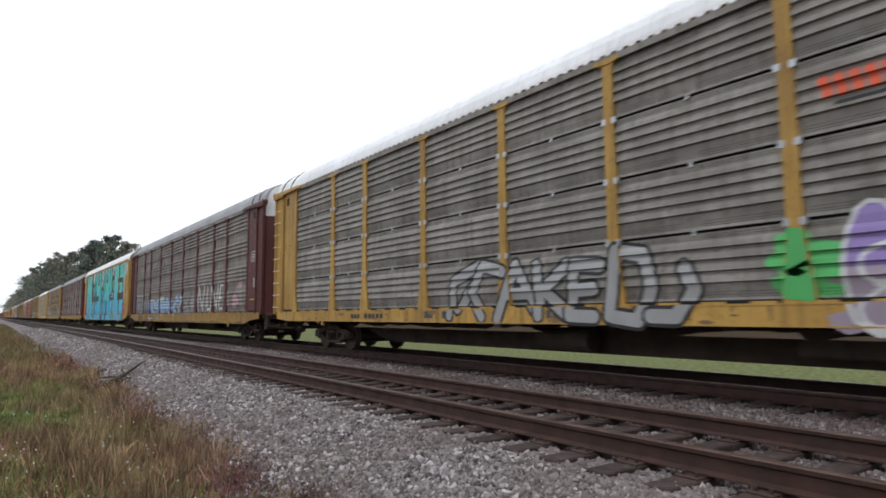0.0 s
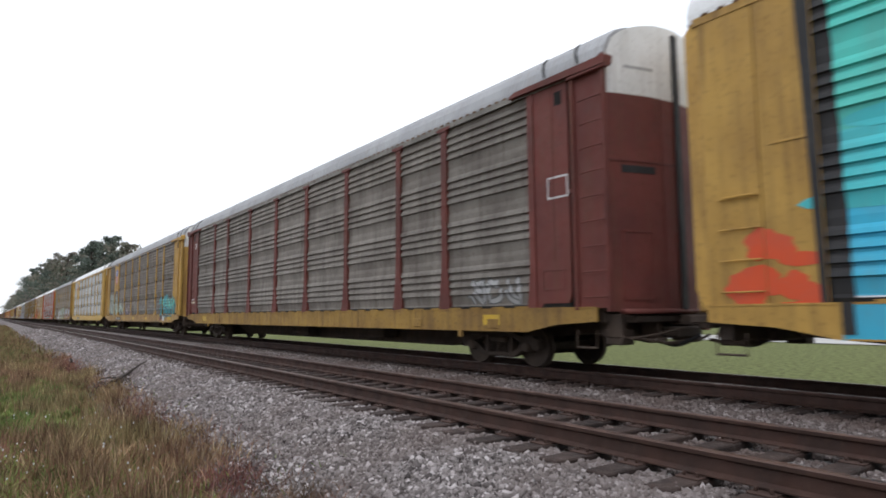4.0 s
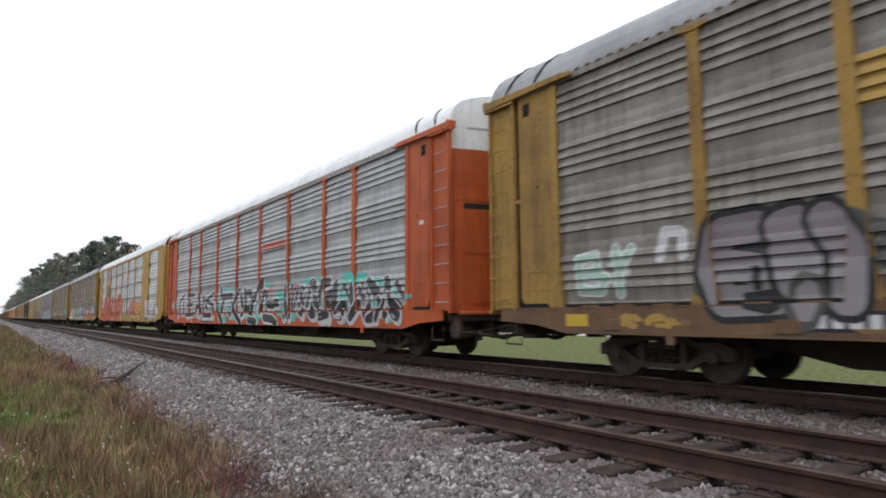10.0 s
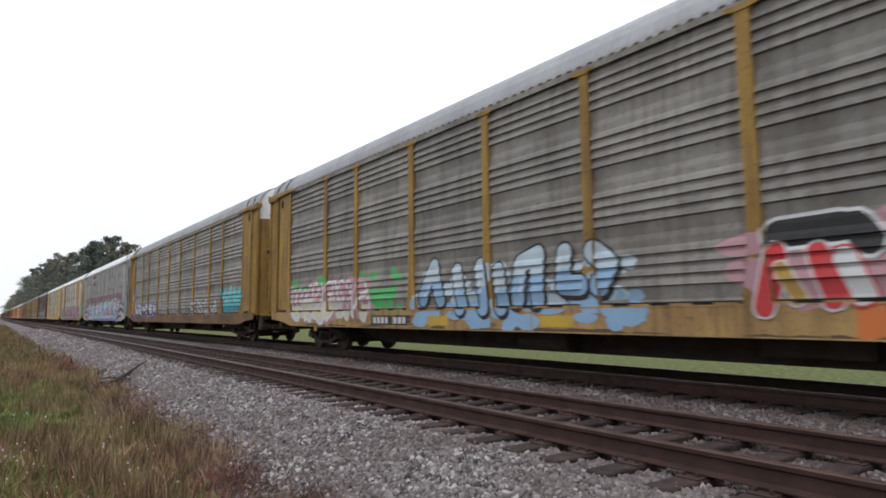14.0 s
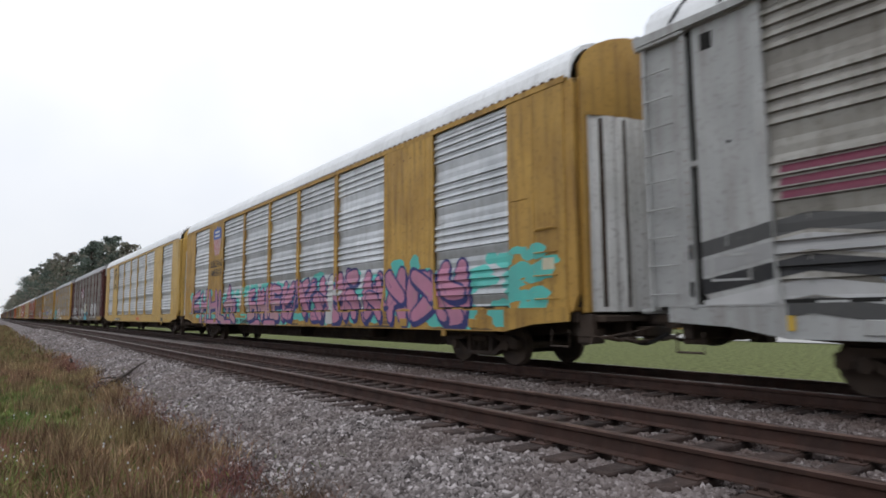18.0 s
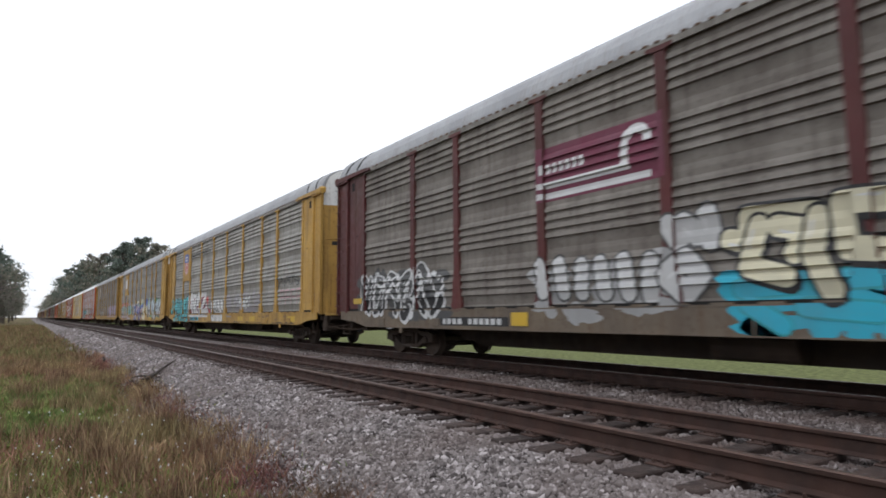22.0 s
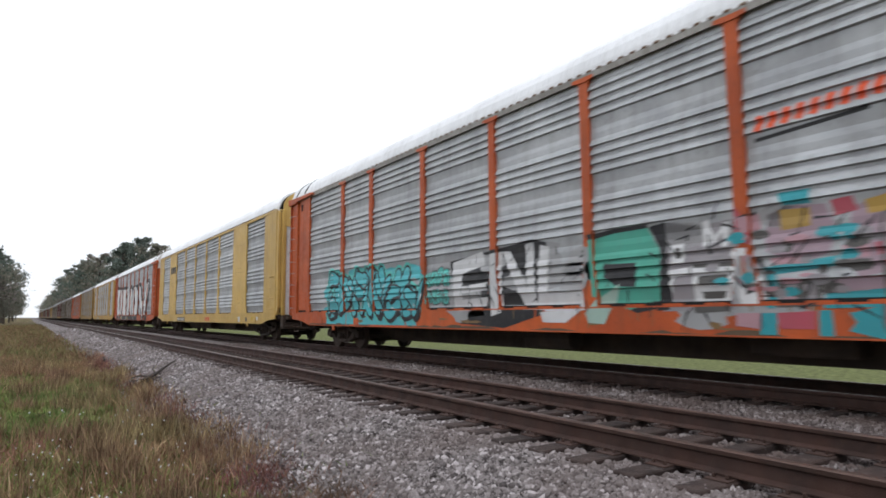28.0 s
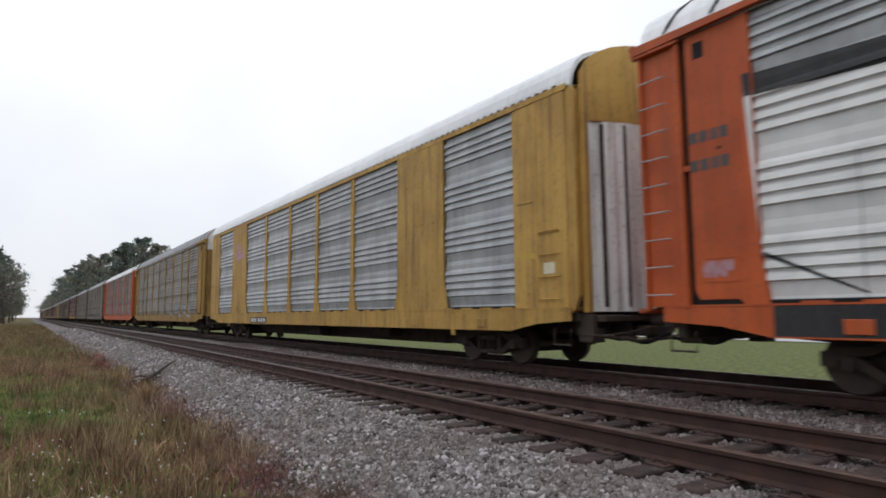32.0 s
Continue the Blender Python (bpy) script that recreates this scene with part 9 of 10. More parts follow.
SHADE_C = [[(9.87, 3.83), (9.07, 3.86), (8.47, 3.74), (8.36, 3.56), (8.89, 3.46), (9.89, 3.59)], [(8.97, 3.49), (8.44, 3.64), (8.08, 3.27), (7.77, 2.75), (8.20, 2.52), (8.58, 2.90)], [(8.20, 2.52), (7.77, 2.76), (7.39, 2.44), (7.41, 2.31), (7.88, 2.25)], [(7.43, 2.44), (6.65, 2.41), (6.54, 2.30), (7.41, 2.30)], [(6.66, 2.42), (6.41, 2.46), (6.20, 2.71), (6.09, 2.94), (6.11, 2.68), (6.35, 2.32), (6.55, 2.30)], [(7.35, 1.85), (6.57, 1.86), (6.58, 1.64), (7.05, 1.26)], [(8.76, 1.77), (8.41, 1.66), (8.02, 1.30), (7.79, 1.11), (8.04, 1.09), (8.32, 1.28)], [(8.02, 1.30), (7.76, 1.10), (7.31, 1.06), (7.32, 0.70), (7.63, 0.70), (7.87, 0.92)], [(6.58, 1.63), (6.38, 1.56), (6.21, 1.33), (6.22, 1.24)]]
TAIL_WHITE = [[(6.5, 2.3), (5.69, 3.68), (4.34, 3.65), (5.01, 2.55), (6.29, 1.13)]]
TAIL_BLACK = [[(5.69, 3.96), (4.17, 3.94), (3.88, 3.66), (5.69, 3.68)], [(4.48, 3.68), (3.83, 3.69), (3.99, 2.91), (5.01, 2.49)], [(5.01, 2.61), (3.99, 2.91), (4.76, 1.64), (5.42, 1.04), (6.37, 1.04)]]


def decorate_20(c):
    flat("p_chalk", (0.70, 0.695, 0.68), 0.8)
    spray(c, [rect(10.17, 25.75, 0.68, 1.09), rect(4.6, 7.85, 0.68, 1.09)], "p_black", 0.001, "graffiti")
    for block in (BLOCK_D, BLOCK_E, BLOCK_M, BLOCK_O, BLOCK_V, TAIL_WHITE):
        coat(c, [(block, "p_chalk", 0.003)], "letter", "tall chalk-white block letter")
    for shade in (SHADE_A, SHADE_B, SHADE_C, TAIL_BLACK):
        coat(c, [(shade, "p_black", 0.006)], "letter_shadow", "black block shadow of the letters")
    # cracks drawn across the letters, drips below
    rng = random.Random(20)
    cracks = [bar((a, b), (d, e), 0.06, 0, 0.4) for a, b, d, e in ((12.78, 1.83, 13.44, 1.29), (15.33, 1.73, 14.59, 1.41), (14.59, 1.41, 14.75, 1.14), (18.69, 1.83, 19.77, 1.43), (25.80, 1.73, 24.60, 1.20), (23.09, 1.74, 22.54, 1.46), (7.27, 1.69, 7.77, 1.45), (7.77, 1.45, 7.72, 1.37), (9.47, 2.40, 9.08, 1.88), (8.47, 1.52, 8.34, 1.64))]
    spray(c, cracks, "p_black", 0.008, "graffiti_line")
    spray(c, [rect(y, y + 0.22, 0.7, 1.08) for y in (23.2, 21.0, 17.6, 12.3, 7.2)], "p_silver", 0.009)
    spray(c, [bar((y, rng.uniform(1.3, 3.0)), (y + 0.02, 1.14), 0.02) for y in (24.6, 23.4, 19.9, 18.2, 16.7, 14.5, 12.9, 11.2)], "p_grey", 0.009, "graffiti_line")
    spray(c, [bar((8.45 - 0.103 * k, 3.58), (8.35 - 0.103 * k, 3.79), 0.035 + 0.03 * (k % 3)) for k in range(12)], "p_vermilion", 0.002, "slogan_mark")
    spray(c, [rect(1.75, 2.0, 3.25, 3.36)], "p_white", 0.003, "stencil_patch")
    spray(c, [rect(y, y + 0.55, 0.76, 0.95) for y in (2.2, 16.3, 21.4)] + [rect(26.0, 26.4, 0.8, 0.98)], "p_yellow", 0.012, "reflector")
    spray(c, [rect(26.2 + 0.16 * k, 26.32 + 0.16 * k, z, z + 0.16) for k in range(4) for z in (3.35, 2.95)], "p_dark", 0.003, "stencil_patch")
    mural(c, 172, 26.7, 26.2, 1.45, 1.7, 3, "p_rose", "p_rose", None, None, None, 0.04)
    mural(c, 173, 4.9, 3.0, 1.5, 1.75, 6, "p_dark", "p_dark", None, None, None, 0.03)


def decorate_21(c):
    spray(c, cloud(71, 22.8, 21.6, 3.4, 4.2, 7, 0.28), "p_rose", 0.002)
    spray(c, [rect(1.35, 1.65, 1.7, 1.9)], "p_cream", 0.004, "stencil_patch")
    spray(c, [rect(1.9, 2.3, 2.0, 2.1)], "p_yellow", 0.004, "reflector")
    stencil(c, 20.2, 18.0, 0.70, 0.93, seed=21)


def decorate_22(c):
    mural(c, 181, 12.0, 4.0, 0.9, 1.8, 6, "p_grey", "p_dark", None, None, None, 0.18)


def grime(c, seed):
    """Brown dirt on the sill: a ragged lower edge, a few scuffs and thin runs below the deck."""
    rng = random.Random(seed)
    spray(c, [blob(rng.uniform(2.9, 25.4), 0.66, rng.uniform(0.2, 0.9), rng.uniform(0.03, 0.09), 12, rng, 0.3) for _ in range(30)], "p_grime", 0.0007, "grime_patch")
    spray(c, [blob(rng.uniform(2.9, 25.4), rng.uniform(0.76, 1.04), rng.uniform(0.05, 0.22), rng.uniform(0.01, 0.05), 10, rng, 0.4) for _ in range(26)], "p_umber", 0.0011, "grime_patch")
    spray(c, [bar((y, 1.09), (y + rng.uniform(-0.02, 0.02), 1.09 - rng.uniform(0.06, 0.36)), rng.uniform(0.012, 0.05), 0.0, 0.4) for y in [rng.uniform(2.9, 25.4) for _ in range(44)]], "p_umber", 0.0014, "grime_patch")


for k, deco in enumerate((decorate_0, decorate_1, decorate_2, decorate_3, decorate_4, decorate_5, decorate_6, decorate_7, decorate_8, decorate_9, decorate_10, decorate_11, decorate_12, decorate_13, decorate_14,
                          decorate_15, decorate_16, decorate_17, decorate_18, decorate_19, decorate_20, decorate_21, decorate_22)):
    deco(TRAIN[k])
    if k in (0, 1, 4, 6, 8, 9, 12, 15, 16, 17, 18, 22):
        grime(TRAIN[k], 300 + k)


def lifted(z):
    """Heights above the deck, as the cars stand: the sides were drawn a little too low."""
    return float(np.interp(z, [0.0, 0.30, 0.60, 1.10, 6.10], [0.0, 0.30, 0.665, 1.17, 6.412]))


def raise_sides(cars):
    """Lifts the body of each car, but not its trucks, to its full height."""
    done = set()
    for car in cars:
        for ob in car.children:
            if ob.name.startswith("truck"):
                continue
            if ob.location.z > 0.5:
                ob.location.z = lifted(ob.location.z)
            elif ob.data.name not in done:
                done.add(ob.data.name)
                n = len(ob.data.vertices)
                co = np.empty(3 * n)
                ob.data.vertices.foreach_get("co", co)
                co = co.reshape(-1, 3)
                co[:, 2] = np.interp(co[:, 2], [0.0, 0.30, 0.60, 1.10, 6.10], [0.0, 0.30, 0.665, 1.17, 6.412])
                ob.data.vertices.foreach_set("co", co.ravel())
                ob.data.update()


raise_sides(TRAIN)

# mostly the haze-toned car, repeated into the distance
REPEAT = [24, 3, 24, 24, 22, 24, 3, 24, 24, 3, 24, 24, 22, 24, 24, 3, 24, 24, 24]
for k in REPEAT:
    TRAIN.append(copy_thing(TRAIN[k], pose(0, 0, 0)))
for k, c in enumerate(TRAIN):
    c.location = (TRACK_FAR, FIRST + CAR_LENGTH * k, 0)

# last, so that the shared sheets are all there
build_ground()
build_track(TRACK_NEAR, "near track", 90, False)
build_track(TRACK_FAR, "far track", 46, True)
scatter_stones("ballast_stones", 95000, (1.9, 4.6, 2.6, 34), (0.011, 0.028), 11)
scatter_stones("ballast_stones", 15000, (1.9, 4.6, 30, 80), (0.022, 0.036), 14)
scatter_stones("ballast_stones", 12000, (1.9, 9.0, -7, 2.6), (0.016, 0.034), 15)
scatter_stones("ballast_stones", 30000, (4.5, 6.7, 1.5, 24), (0.012, 0.027), 12, True)
scatter_stones("ballast_stones", 34000, (6.4, 9.0, 2.0, 30), (0.012, 0.028), 13, True)


# ---- grass, weeds and a fallen branch beside the track ----
def grass_material(name, tones, patch=0.55):
    m = bpy.data.materials.new(name)
    m.use_nodes = True
    n, l = m.node_tree.nodes, m.node_tree.links
    b = n["Principled BSDF"]
    b.inputs["Roughness"].default_value, b.inputs["Specular IOR Level"].default_value = 0.9, 0.12
    geo, cr = n.new("ShaderNodeNewGeometry"), n.new("ShaderNodeValToRGB")
    e = cr.color_ramp.elements
    e[0].color, e[1].color = (*tones[0], 1), (*tones[-1], 1)
    for k, t in enumerate(tones[1:-1]):
        e.new((k + 1) / (len(tones) - 1)).color = (*t, 1)
    l.new(geo.outputs["Random Per Island"], cr.inputs[0])
    # patches: paler, darker and greener stretches
    tc, big, fine = n.new("ShaderNodeTexCoord"), n.new("ShaderNodeTexNoise"), n.new("ShaderNodeTexNoise")
    big.inputs["Scale"].default_value, big.inputs["Detail"].default_value = patch, 4
    fine.inputs["Scale"].default_value, fine.inputs["Detail"].default_value = patch * 4.5, 3
    hs, v, h = n.new("ShaderNodeHueSaturation"), n.new("ShaderNodeMapRange"), n.new("ShaderNodeMapRange")
    v.inputs[1].default_value, v.inputs[2].default_value, v.inputs[3].default_value, v.inputs[4].default_value = 0.34, 0.66, 0.45, 1.35
    h.inputs[1].default_value, h.inputs[2].default_value, h.inputs[3].default_value, h.inputs[4].default_value = 0.35, 0.65, 0.475, 0.535
    l.new(tc.outputs["Object"], big.inputs["Vector"])
    l.new(tc.outputs["Object"], fine.inputs["Vector"])
    l.new(fine.outputs[0], v.inputs[0])
    l.new(big.outputs[0], h.inputs[0])
    l.new(h.outputs[0], hs.inputs["Hue"])
    l.new(v.outputs[0], hs.inputs["Value"])
    l.new(cr.outputs[0], hs.inputs["Color"])
    l.new(hs.outputs[0], b.inputs["Base Color"])
    return m


def blades(name, label, count, seed, pick, height, width, tones, lean=0.5):
    """Bent blades, joined into one mesh. pick: the roots."""
    rng = np.random.default_rng(seed)
    xs, ys = pick(rng, count)
    k = len(xs)
    zs = np.array([land_z(x, y) for x, y in zip(xs, ys)])
    bank = np.interp(xs, [q[0] for q in BED], [q[1] for q in BED])
    zs = np.where(xs > 2.0, np.maximum(zs, bank - 0.02), zs) - 0.02
    h = rng.uniform(*height, k) * rng.uniform(0.6, 1.15, k)
    w = rng.uniform(*width, k) * (1 + 0.03 * ys)
    a = rng.uniform(0, 2 * np.pi, k)
    side = np.stack([np.cos(a), np.sin(a), np.zeros(k)], 1) * w[:, None]
    d = rng.normal(0, lean, (k, 2)) * h[:, None]
    root = np.stack([xs, ys, zs], 1)
    mid = root + np.stack([d[:, 0] * 0.3, d[:, 1] * 0.3, h * 0.55], 1)
    tip = root + np.stack([d[:, 0], d[:, 1], h], 1)
    v = np.stack([root - side, root + side, mid + side * 0.8, mid - side * 0.8, tip], 1).reshape(-1, 3)
    base = (np.arange(k) * 5)[:, None]
    loops = np.concatenate([base + [0, 1, 2, 3], base + [3, 2, 4]], 1).ravel()
    me = bpy.data.meshes.new(name)
    me.vertices.add(len(v))
    me.vertices.foreach_set("co", v.ravel())
    me.loops.add(len(loops))
    me.loops.foreach_set("vertex_index", loops)
    me.polygons.add(2 * k)
    starts = (np.arange(k) * 7)[:, None] + [0, 4]
    me.polygons.foreach_set("loop_start", starts.ravel())
    me.polygons.foreach_set("loop_total", np.tile([4, 3], k))
    me.update()
    me.validate()
    me.materials.append(grass_material(name, tones))
    return tagged(put(name, me), label, "grass", kind="stuff")


def patchy(x, y, seed):
    return np.array([noise.noise((a * 0.45, b * 0.28, seed)) for a, b in zip(x, y)])


def strip(x0, x1, y0, y1, seed, want, power=1.8):
    """Roots in a strip, thinner with distance, thick where the patch noise has the wanted sign."""
    def pick(rng, count):
        x = rng.uniform(x0, x1, count)
        y = y0 + (y1 - y0) * rng.uniform(0, 1, count) ** power
        edge = 2.12 + 0.035 * np.clip(y - 7, 0, 12) + 0.25 * np.sin(y * 0.9) + 0.18 * np.sin(y * 2.7 + 1)
        keep = (x < edge + rng.exponential(0.10, count) - 0.05) & (want * patchy(x, y, seed) > rng.uniform(-0.45, 0.35, count))
        if want > 0:
            keep &= ~((((x - 0.2) / 1.3) ** 2 + ((y - 17) / 6.5) ** 2 < 1) & (rng.uniform(0, 1, count) < 0.85))
        return x[keep], y[keep]
    return pick


blades("dry_grass", "tall dry brown grass and weed stalks beside the ballast", 60000, 1, strip(-2.5, 2.6, 3.6, 34, 2.0, 1), (0.10, 0.34), (0.0028, 0.0055), [(0.143, 0.080, 0.055), (0.274, 0.159, 0.091), (0.204, 0.111, 0.070), (0.395, 0.265, 0.155), (0.179, 0.094, 0.064), (0.478, 0.343, 0.214)])
blades("green_grass", "short green grass between the dry weeds", 60000, 2, strip(-3.0, 2.1, 3.6, 40, 2.0, -1), (0.05, 0.17), (0.003, 0.006), [(0.108, 0.156, 0.051), (0.192, 0.233, 0.075), (0.143, 0.166, 0.064), (0.263, 0.254, 0.114), (0.204, 0.156, 0.087)])
blades("grass_floor", "thin mixed grass and leaf litter on the ground", 50000, 3, strip(-4.0, 2.2, 3.4, 60, 5.0, 1, 1.5), (0.03, 0.10), (0.004, 0.008), [(0.131, 0.100, 0.055), (0.192, 0.188, 0.075), (0.263, 0.177, 0.114), (0.168, 0.121, 0.075)], 0.9)
def clumps(seed, spots, spread):
    """Roots gathered round a few centres."""
    def pick(rng, count):
        cx, cy = rng.uniform(-1.8, 2.3, spots), 4.2 + 24 * rng.uniform(0, 1, spots) ** 1.5
        k = rng.integers(0, spots, count)
        return cx[k] + rng.normal(0, spread, count), cy[k] + rng.normal(0, spread * 1.6, count)
    return pick


blades("stalk_clumps", "clumps of tall pale and dark dead stalks", 15000, 21, clumps(21, 90, 0.16), (0.22, 0.50), (0.0022, 0.0045), [(0.336, 0.224, 0.127), (0.179, 0.106, 0.069), (0.470, 0.347, 0.207), (0.112, 0.067, 0.048), (0.280, 0.179, 0.103)], 0.25)
blades("green_tufts", "bright green grass in open patches", 26000, 22, lambda rng, n: (rng.normal(0.3, 0.9, n), np.where(rng.uniform(0, 1, n) < 0.7, rng.normal(16.0, 3.2, n), rng.normal(7.0, 1.2, n))), (0.06, 0.17), (0.004, 0.008), [(0.134, 0.190, 0.046), (0.190, 0.235, 0.069), (0.224, 0.258, 0.092), (0.168, 0.168, 0.063)], 0.6)
blades("red_weeds", "low dark red-brown weeds along the ballast edge", 16000, 4, lambda rng, n: (2.15 + rng.normal(0, 0.22, n), 4.0 + 26 * rng.uniform(0, 1, n) ** 1.6), (0.05, 0.22), (0.003, 0.006), [(0.120, 0.057, 0.051), (0.204, 0.094, 0.070), (0.143, 0.076, 0.061), (0.263, 0.144, 0.106)], 0.6)
blades("path_grass", "rough mixed grass on the near bank", 14000, 23, lambda rng, n: (rng.uniform(-6, 2.0, n), rng.uniform(-7, 3.8, n)), (0.04, 0.20), (0.004, 0.008), [(0.16, 0.12, 0.065), (0.17, 0.18, 0.065), (0.24, 0.17, 0.10), (0.13, 0.085, 0.055)], 0.6)
blades("edge_weeds", "dark dead weeds creeping onto the ballast", 5200, 24, lambda rng, n: (np.where(rng.uniform(0, 1, n) < 0.4, rng.normal(2.42, 0.10, n), rng.normal(2.18, 0.16, n)), np.where(rng.uniform(0, 1, n) < 0.3, rng.normal(5.55, 0.22, n), rng.uniform(4.6, 9.5, n))), (0.03, 0.13), (0.003, 0.006), [(0.10, 0.07, 0.06), (0.16, 0.11, 0.09), (0.075, 0.05, 0.045), (0.21, 0.15, 0.12)], 0.9)
blades("far_grass", "rough brown grass farther along the line", 26000, 7, lambda rng, n: (rng.uniform(-9, 2.3, n), 30 + 130 * rng.uniform(0, 1, n) ** 1.4), (0.15, 0.45), (0.006, 0.012), [(0.168, 0.100, 0.064), (0.263, 0.174, 0.101), (0.179, 0.177, 0.075), (0.216, 0.133, 0.087)], 0.4)


def seed_heads():
    rng = random.Random(8)
    sh = Shape()
    for _ in range(190):
        x, y = rng.uniform(-1.5, 1.8), 3.8 + 9 * rng.random() ** 1.5
        z = land_z(x, y) + rng.uniform(0.10, 0.30)
        r = rng.uniform(0.006, 0.014)
        sh.add([(x + r * a, y + r * b, z + r * c) for a, b, c in ((1, 0, 0), (-1, 0, 0), (0, 1, 0), (0, -1, 0), (0, 0, 1.3), (0, 0, -1.3))], [(0, 2, 4), (2, 1, 4), (1, 3, 4), (3, 0, 4), (2, 0, 5), (1, 2, 5), (3, 1, 5), (0, 3, 5)])
    tagged(put("seed_heads", sh.mesh("seed_heads", M["p_white"])), "tiny white seed heads in the dry grass", "weeds", kind="stuff")


seed_heads()


def fallen_branch():
    rng = random.Random(4)
    main = Shape().tube([(2.42, 17.0, -0.50), (2.62, 17.3, -0.44), (2.85, 17.9, -0.42), (3.05, 18.2, -0.33), (3.35, 18.7, -0.22), (3.55, 19.1, -0.18)], [0.055, 0.050, 0.042, 0.034, 0.024, 0.012], 7)
    ob = tagged(new("fallen_branch"), "dark dead branch lying across the ballast edge", "branch")
    put("limb", main.mesh("limb", M["wood"]), ob)
    twig = Shape().tube([(2.85, 17.9, -0.42), (2.80, 18.2, -0.33), (2.9, 18.5, -0.28)], [0.02, 0.014, 0.006], 5)
    twig.tube([(2.62, 17.3, -0.44), (2.4, 17.4, -0.42), (2.2, 17.45, -0.46)], [0.025, 0.02, 0.01], 5)
    put("twig", twig.mesh("twig", M["wood"]), ob)
    litter = Shape()
    for _ in range(160):
        x, y = 2.45 + rng.gauss(0, 0.16), 16.9 + rng.gauss(0, 0.3)
        z = max(bed_z(x), -0.62) + rng.uniform(0.0, 0.12)
        a, r = rng.uniform(0, 6.28), rng.uniform(0.02, 0.05)
        dx, dy = r * math.cos(a), r * math.sin(a)
        litter.add([(x - dx, y - dy, z), (x + dy, y - dx, z + 0.02), (x + dx, y + dy, z), (x - dy, y + dx, z + 0.015)], [(0, 1, 2, 3)])
    tagged(put("leaf_litter", litter.mesh("leaf_litter", M["wood"])), "dark heap of dead leaves by the branch", "leaves", kind="stuff")
    sh = Shape().tube([(2.30, 25.5, -0.62), (2.34, 25.55, -0.45), (2.30, 25.62, -0.36)], [0.05, 0.04, 0.02], 6)
    tagged(put("wood_stub", sh.mesh("wood_stub", M["wood"])), "short dark stub of wood at the ballast edge", "branch")


fallen_branch()


# ---- the verge beyond the tracks ----
tagged(put("road", Shape().grid([[(38.5, y, -0.735), (47.0, y, -0.735)] for y in (-60, 0, 40, 120, 400)]).mesh("road", M["road"])), "pale concrete road beyond the grass", "road", kind="structure")
cone = tagged(new("traffic_cone"), "orange traffic cone on the roadside", "cone")
cone.location = (38.9, 22.4, -0.735)
put("cone_body", Shape().disc((0, 0, 0), "z", [(0.03, 0.14), (0.3, 0.085), (0.31, 0.085), (0.70, 0.025)], 16).mesh("cone_body", M["cone"]), cone)
put("base", Shape().box(-0.19, 0.19, -0.19, 0.19, 0.0, 0.035, 0.01).mesh("base", M["cone"]), cone)


# ---- trees along the line ----
def leaf_material(name, tones):
    """Leaves that let part of the light through."""
    m = grass_material(name, tones, 0.25)
    n, l = m.node_tree.nodes, m.node_tree.links
    tr, mx = n.new("ShaderNodeBsdfTranslucent"), n.new("ShaderNodeMixShader")
    mx.inputs[0].default_value = 0.55
    l.new(n["Principled BSDF"].inputs["Base Color"].links[0].from_socket, tr.inputs[0])
    l.new(n["Principled BSDF"].outputs[0], mx.inputs[1])
    l.new(tr.outputs[0], mx.inputs[2])
    l.new(mx.outputs[0], n["Material Output"].inputs[0])
    return m


# tones lifted and greyed past real leaves: distance haze put into the colour
LEAF = {"pine": leaf_material("pine_needles", [(0.130, 0.162, 0.141), (0.177, 0.212, 0.168), (0.155, 0.184, 0.168), (0.220, 0.235, 0.198)]),
        "oak": leaf_material("oak_leaves", [(0.177, 0.196, 0.159), (0.257, 0.261, 0.198), (0.220, 0.218, 0.188), (0.333, 0.272, 0.231)]),
        "dry": leaf_material("dry_leaves", [(0.276, 0.218, 0.232), (0.352, 0.267, 0.280), (0.237, 0.196, 0.226)])}


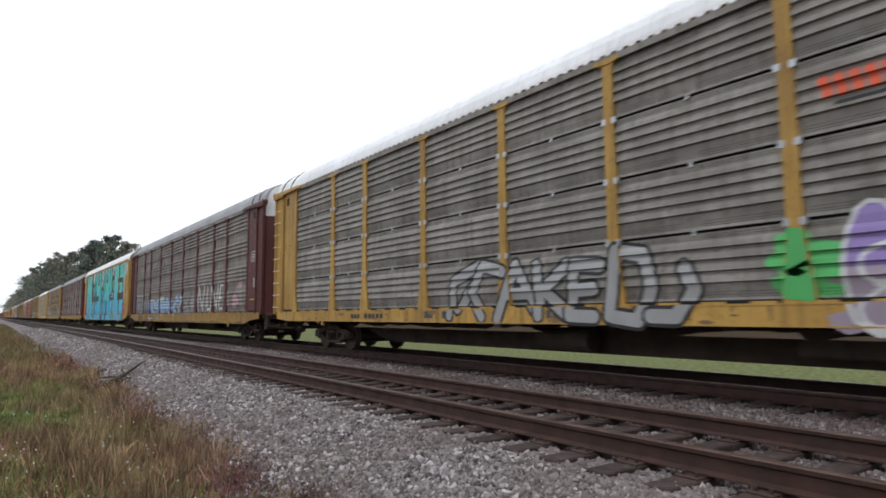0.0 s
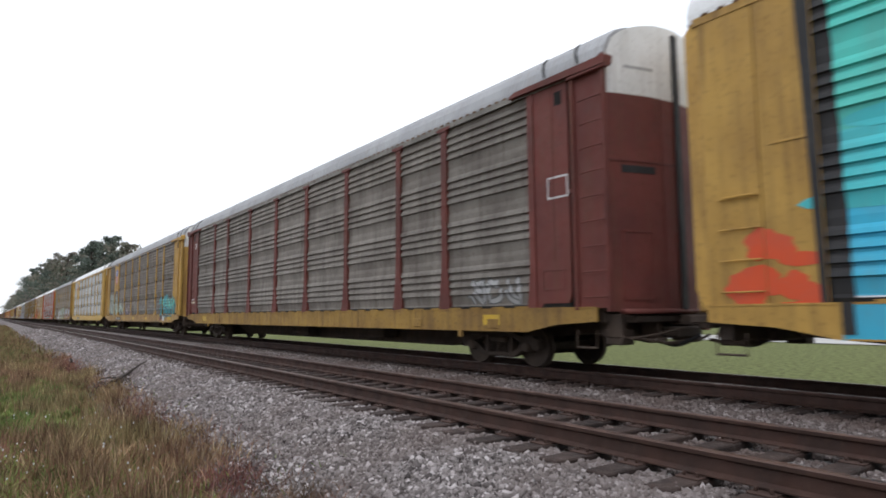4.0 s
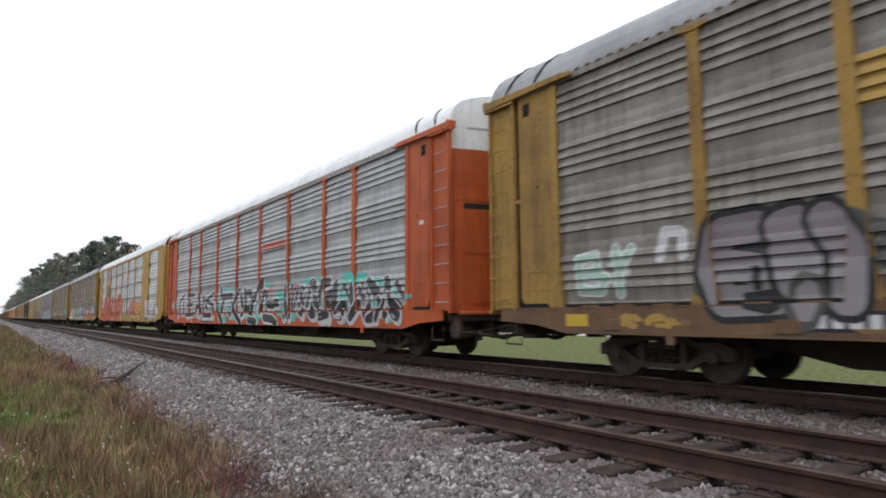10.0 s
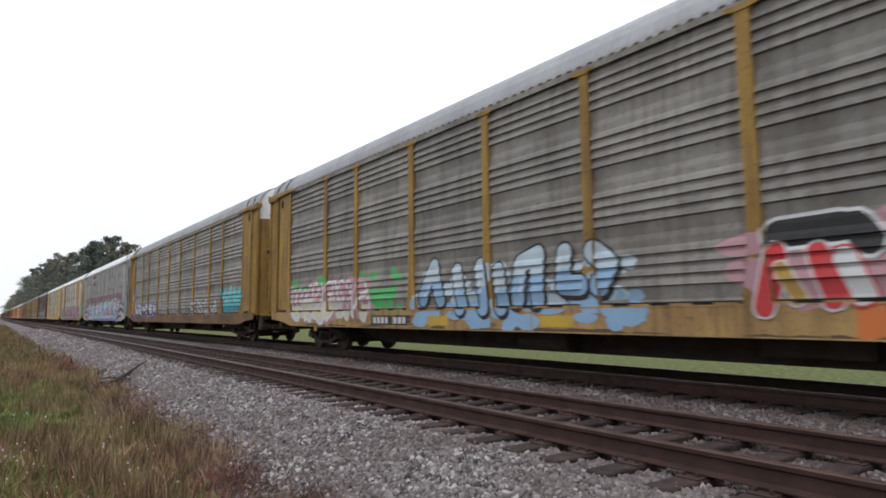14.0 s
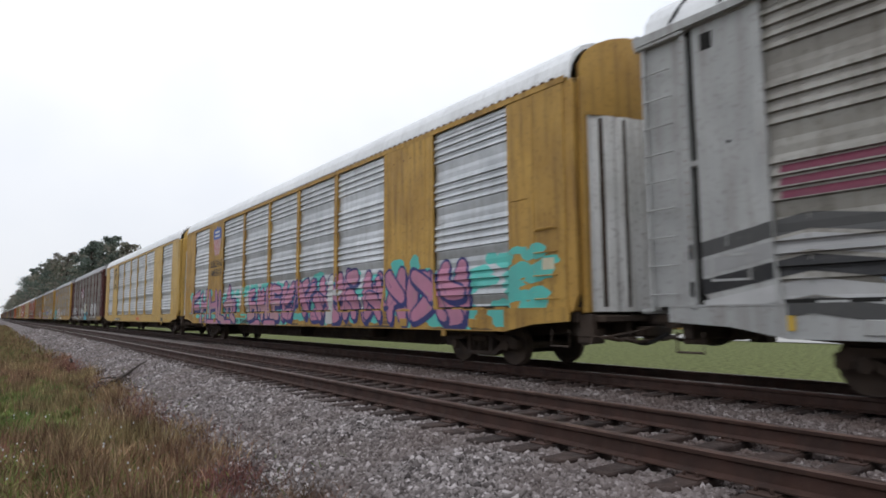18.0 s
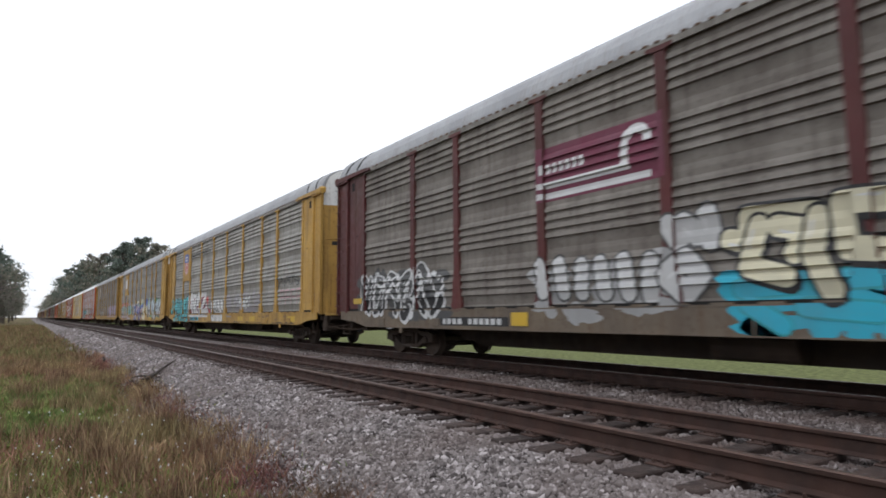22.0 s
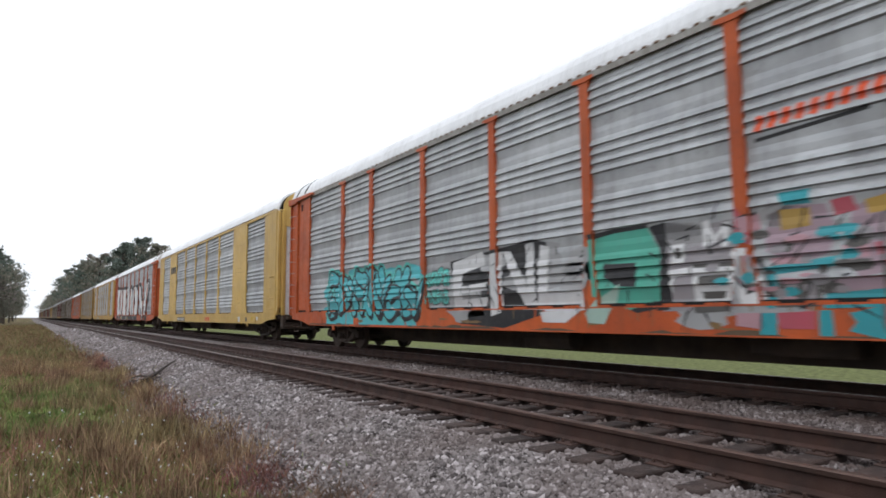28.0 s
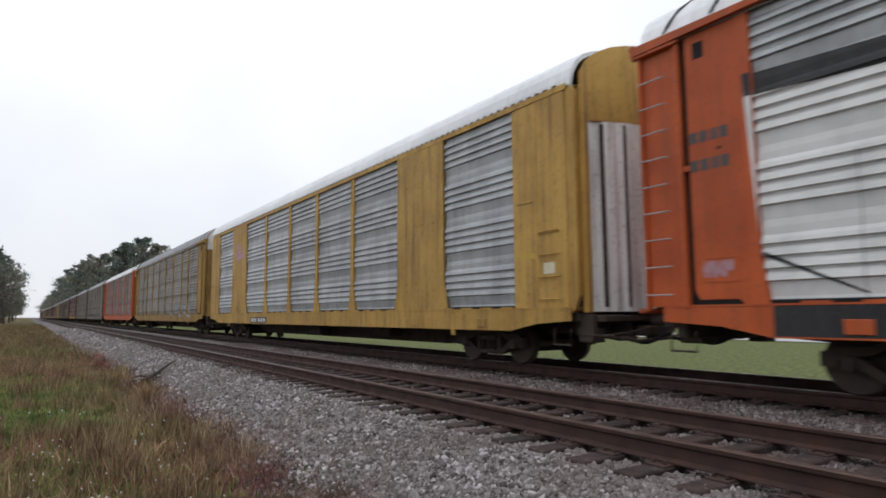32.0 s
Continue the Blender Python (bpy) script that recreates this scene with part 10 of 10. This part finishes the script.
def tree_meshes(kind, seed, height, spread, leaves):
    rng = random.Random(seed)
    trunk, crown = Shape(), Shape()
    bend = [(rng.uniform(-0.03, 0.03) * height * t, rng.uniform(-0.03, 0.03) * height * t, height * t) for t in (0, 0.2, 0.4, 0.6, 0.8, 0.95)]
    trunk.tube(bend, [height * r for r in (0.022, 0.018, 0.015, 0.011, 0.007, 0.003)], 8)
    clumps = []
    first = {"pine": 0.42, "oak": 0.22, "dry": 0.25}[kind]
    for k in range(26 if kind != "dry" else 30):
        t = first + (0.97 - first) * (k + rng.random()) / 26
        t = min(t, 0.97)
        a = rng.uniform(0, 2 * math.pi)
        u = (t - first) / (0.98 - first)
        reach = spread * ((1 - u) ** 0.6 * 0.9 + 0.18 if kind == "pine" else math.sin(math.pi * min(0.97, 0.22 + 0.78 * u)) ** 0.7) * rng.uniform(0.55, 1.1)
        b = Vector(np.array([np.interp(t, (0, 0.2, 0.4, 0.6, 0.8, 0.95), [q[i] for q in bend]) for i in range(3)]))
        rise = rng.uniform(0.05, 0.45) * reach
        e = b + Vector((math.cos(a) * reach, math.sin(a) * reach, rise))
        m = b.lerp(e, 0.5) + Vector((0, 0, 0.1 * reach))
        trunk.tube([b, m, e], [height * 0.006, height * 0.004, height * 0.0015], 5)
        clumps += [(e, reach * 0.42), (m, reach * 0.34), (e + Vector((rng.uniform(-1, 1), rng.uniform(-1, 1), rng.uniform(0, 1))) * reach * 0.35, reach * 0.3)]
    per = leaves // len(clumps)
    for c, r in clumps:
        r = max(r, 0.5)
        for _ in range(per):
            d = Vector((rng.gauss(0, 1), rng.gauss(0, 1), rng.gauss(0, 0.7)))
            p = c + d * r * 0.55
            s = rng.uniform(0.12, 0.30) * (0.6 if kind == "dry" else 1.0)
            q = Euler((rng.uniform(0, 6.3), rng.uniform(0, 6.3), rng.uniform(0, 6.3))).to_matrix()
            crown.add([p + q @ Vector(o) * s for o in ((-1, -0.5, 0), (0.1, -0.7, 0.2), (1, 0.3, 0), (-0.2, 0.8, 0.15))], [(0, 1, 2, 3)])
    me = bpy.data.meshes.new("crown")
    me.from_pydata(crown.v, [], crown.f)
    me.materials.append(LEAF[kind])
    return trunk.mesh("trunk", M["bark"]), me


FOREST = {}
TREES = [  # kind, x, y, height
    ("pine", 28.1, 203, 26.0), ("oak", 31.4, 196, 23.1), ("pine", 34.0, 199, 21.3), ("pine", 23.7, 214, 25.3), ("oak", 26.9, 220, 23.5), ("oak", 19.1, 232, 22.8), ("oak", 21.8, 255, 22.1), ("pine", 17.6, 262, 22.7), ("oak", 16.9, 290, 21.3),
    ("pine", 16.5, 318, 25.5), ("pine", 15.1, 340, 24.2), ("oak", 17.2, 365, 20.0), ("oak", 14.8, 400, 18.7), ("dry", 25.8, 215, 18.7), ("dry", 14.7, 350, 17.6), ("oak", 14.9, 450, 17.9), ("oak", 15.5, 520, 20.2), ("oak", 14.5, 600, 19.9), ("pine", 14.5, 680, 22.1), ("oak", 14.5, 800, 19.5), ("oak", 24.0, 300, 20.9)]
TREES += [
    ("oak", -10.3, 196, 20.3), ("pine", -12.0, 208, 26.2), ("oak", -7.5, 222, 17.6), ("pine", -7.5, 250, 23.0), ("oak", -15.0, 205, 21.8), ("pine", -15.5, 192, 25.1), ("oak", -8.2, 186, 6.4), ("oak", -10.7, 180, 7.5), ("oak", -13.8, 182, 8.0), ("oak", -6.8, 205, 6.9), ("oak", -6.2, 235, 8.0), ("oak", -5.8, 270, 7.9), ("oak", -5.7, 262, 12.2), ("dry", -6.3, 232, 13.3), ("oak", -6.4, 300, 15.4), ("oak", -6.0, 350, 15.3), ("pine", -7.9, 420, 18.3), ("oak", -7.6, 520, 14.9), ("oak", -9.1, 650, 15.7), ("dry", -8.7, 190, 14.5), ("oak", -16.0, 190, 18.6)]
# unseen wood behind the path, away from the tracks: added to darken car reflections
for k in range(40):
    TREES.append((("oak", "oak", "pine")[k % 3], -37 - 6 * (k % 2) - 2 * math.sin(k * 2.3), -64 + 5.8 * k, 11.5 + 2.0 * math.sin(k * 1.7)))
for i, (kind, x, y, height) in enumerate(TREES):
    key = (kind, i % 3)
    if key not in FOREST:
        FOREST[key] = tree_meshes(kind, 100 + 7 * len(FOREST), 18.0, {"pine": 4.2, "oak": 5.6, "dry": 5.0}[kind], {"pine": 5200, "oak": 6500, "dry": 1500}[kind])
    trunk_me, crown_me = FOREST[key]
    t = tagged(new("tree"), {"pine": "tall dark green pine tree beside the line", "oak": "broad dark green leafy tree beside the line", "dry": "thin half-bare brown tree beside the line"}[kind], "tree", group="trees along the line")
    t.location = (x, y, -0.85)
    t.rotation_euler = (0, 0, i * 1.9)
    s = height / 18.0
    t.scale = (s, s, s)
    put("trunk", trunk_me, t)
    put("crown", crown_me, t)



def motions():
    """The train rolls by at a steady pace, out of the distance and past the camera."""
    for k, c in enumerate(TRAIN):
        walk(c, [(t, pose(TRACK_FAR, FIRST + NUDGE.get(k, 0.0) + CAR_LENGTH * k - SPEED * t - 0.0001 * t * t, 0)) for t in (0.0, 8.0, 16.0, 24.0, 32.0)])


motions()
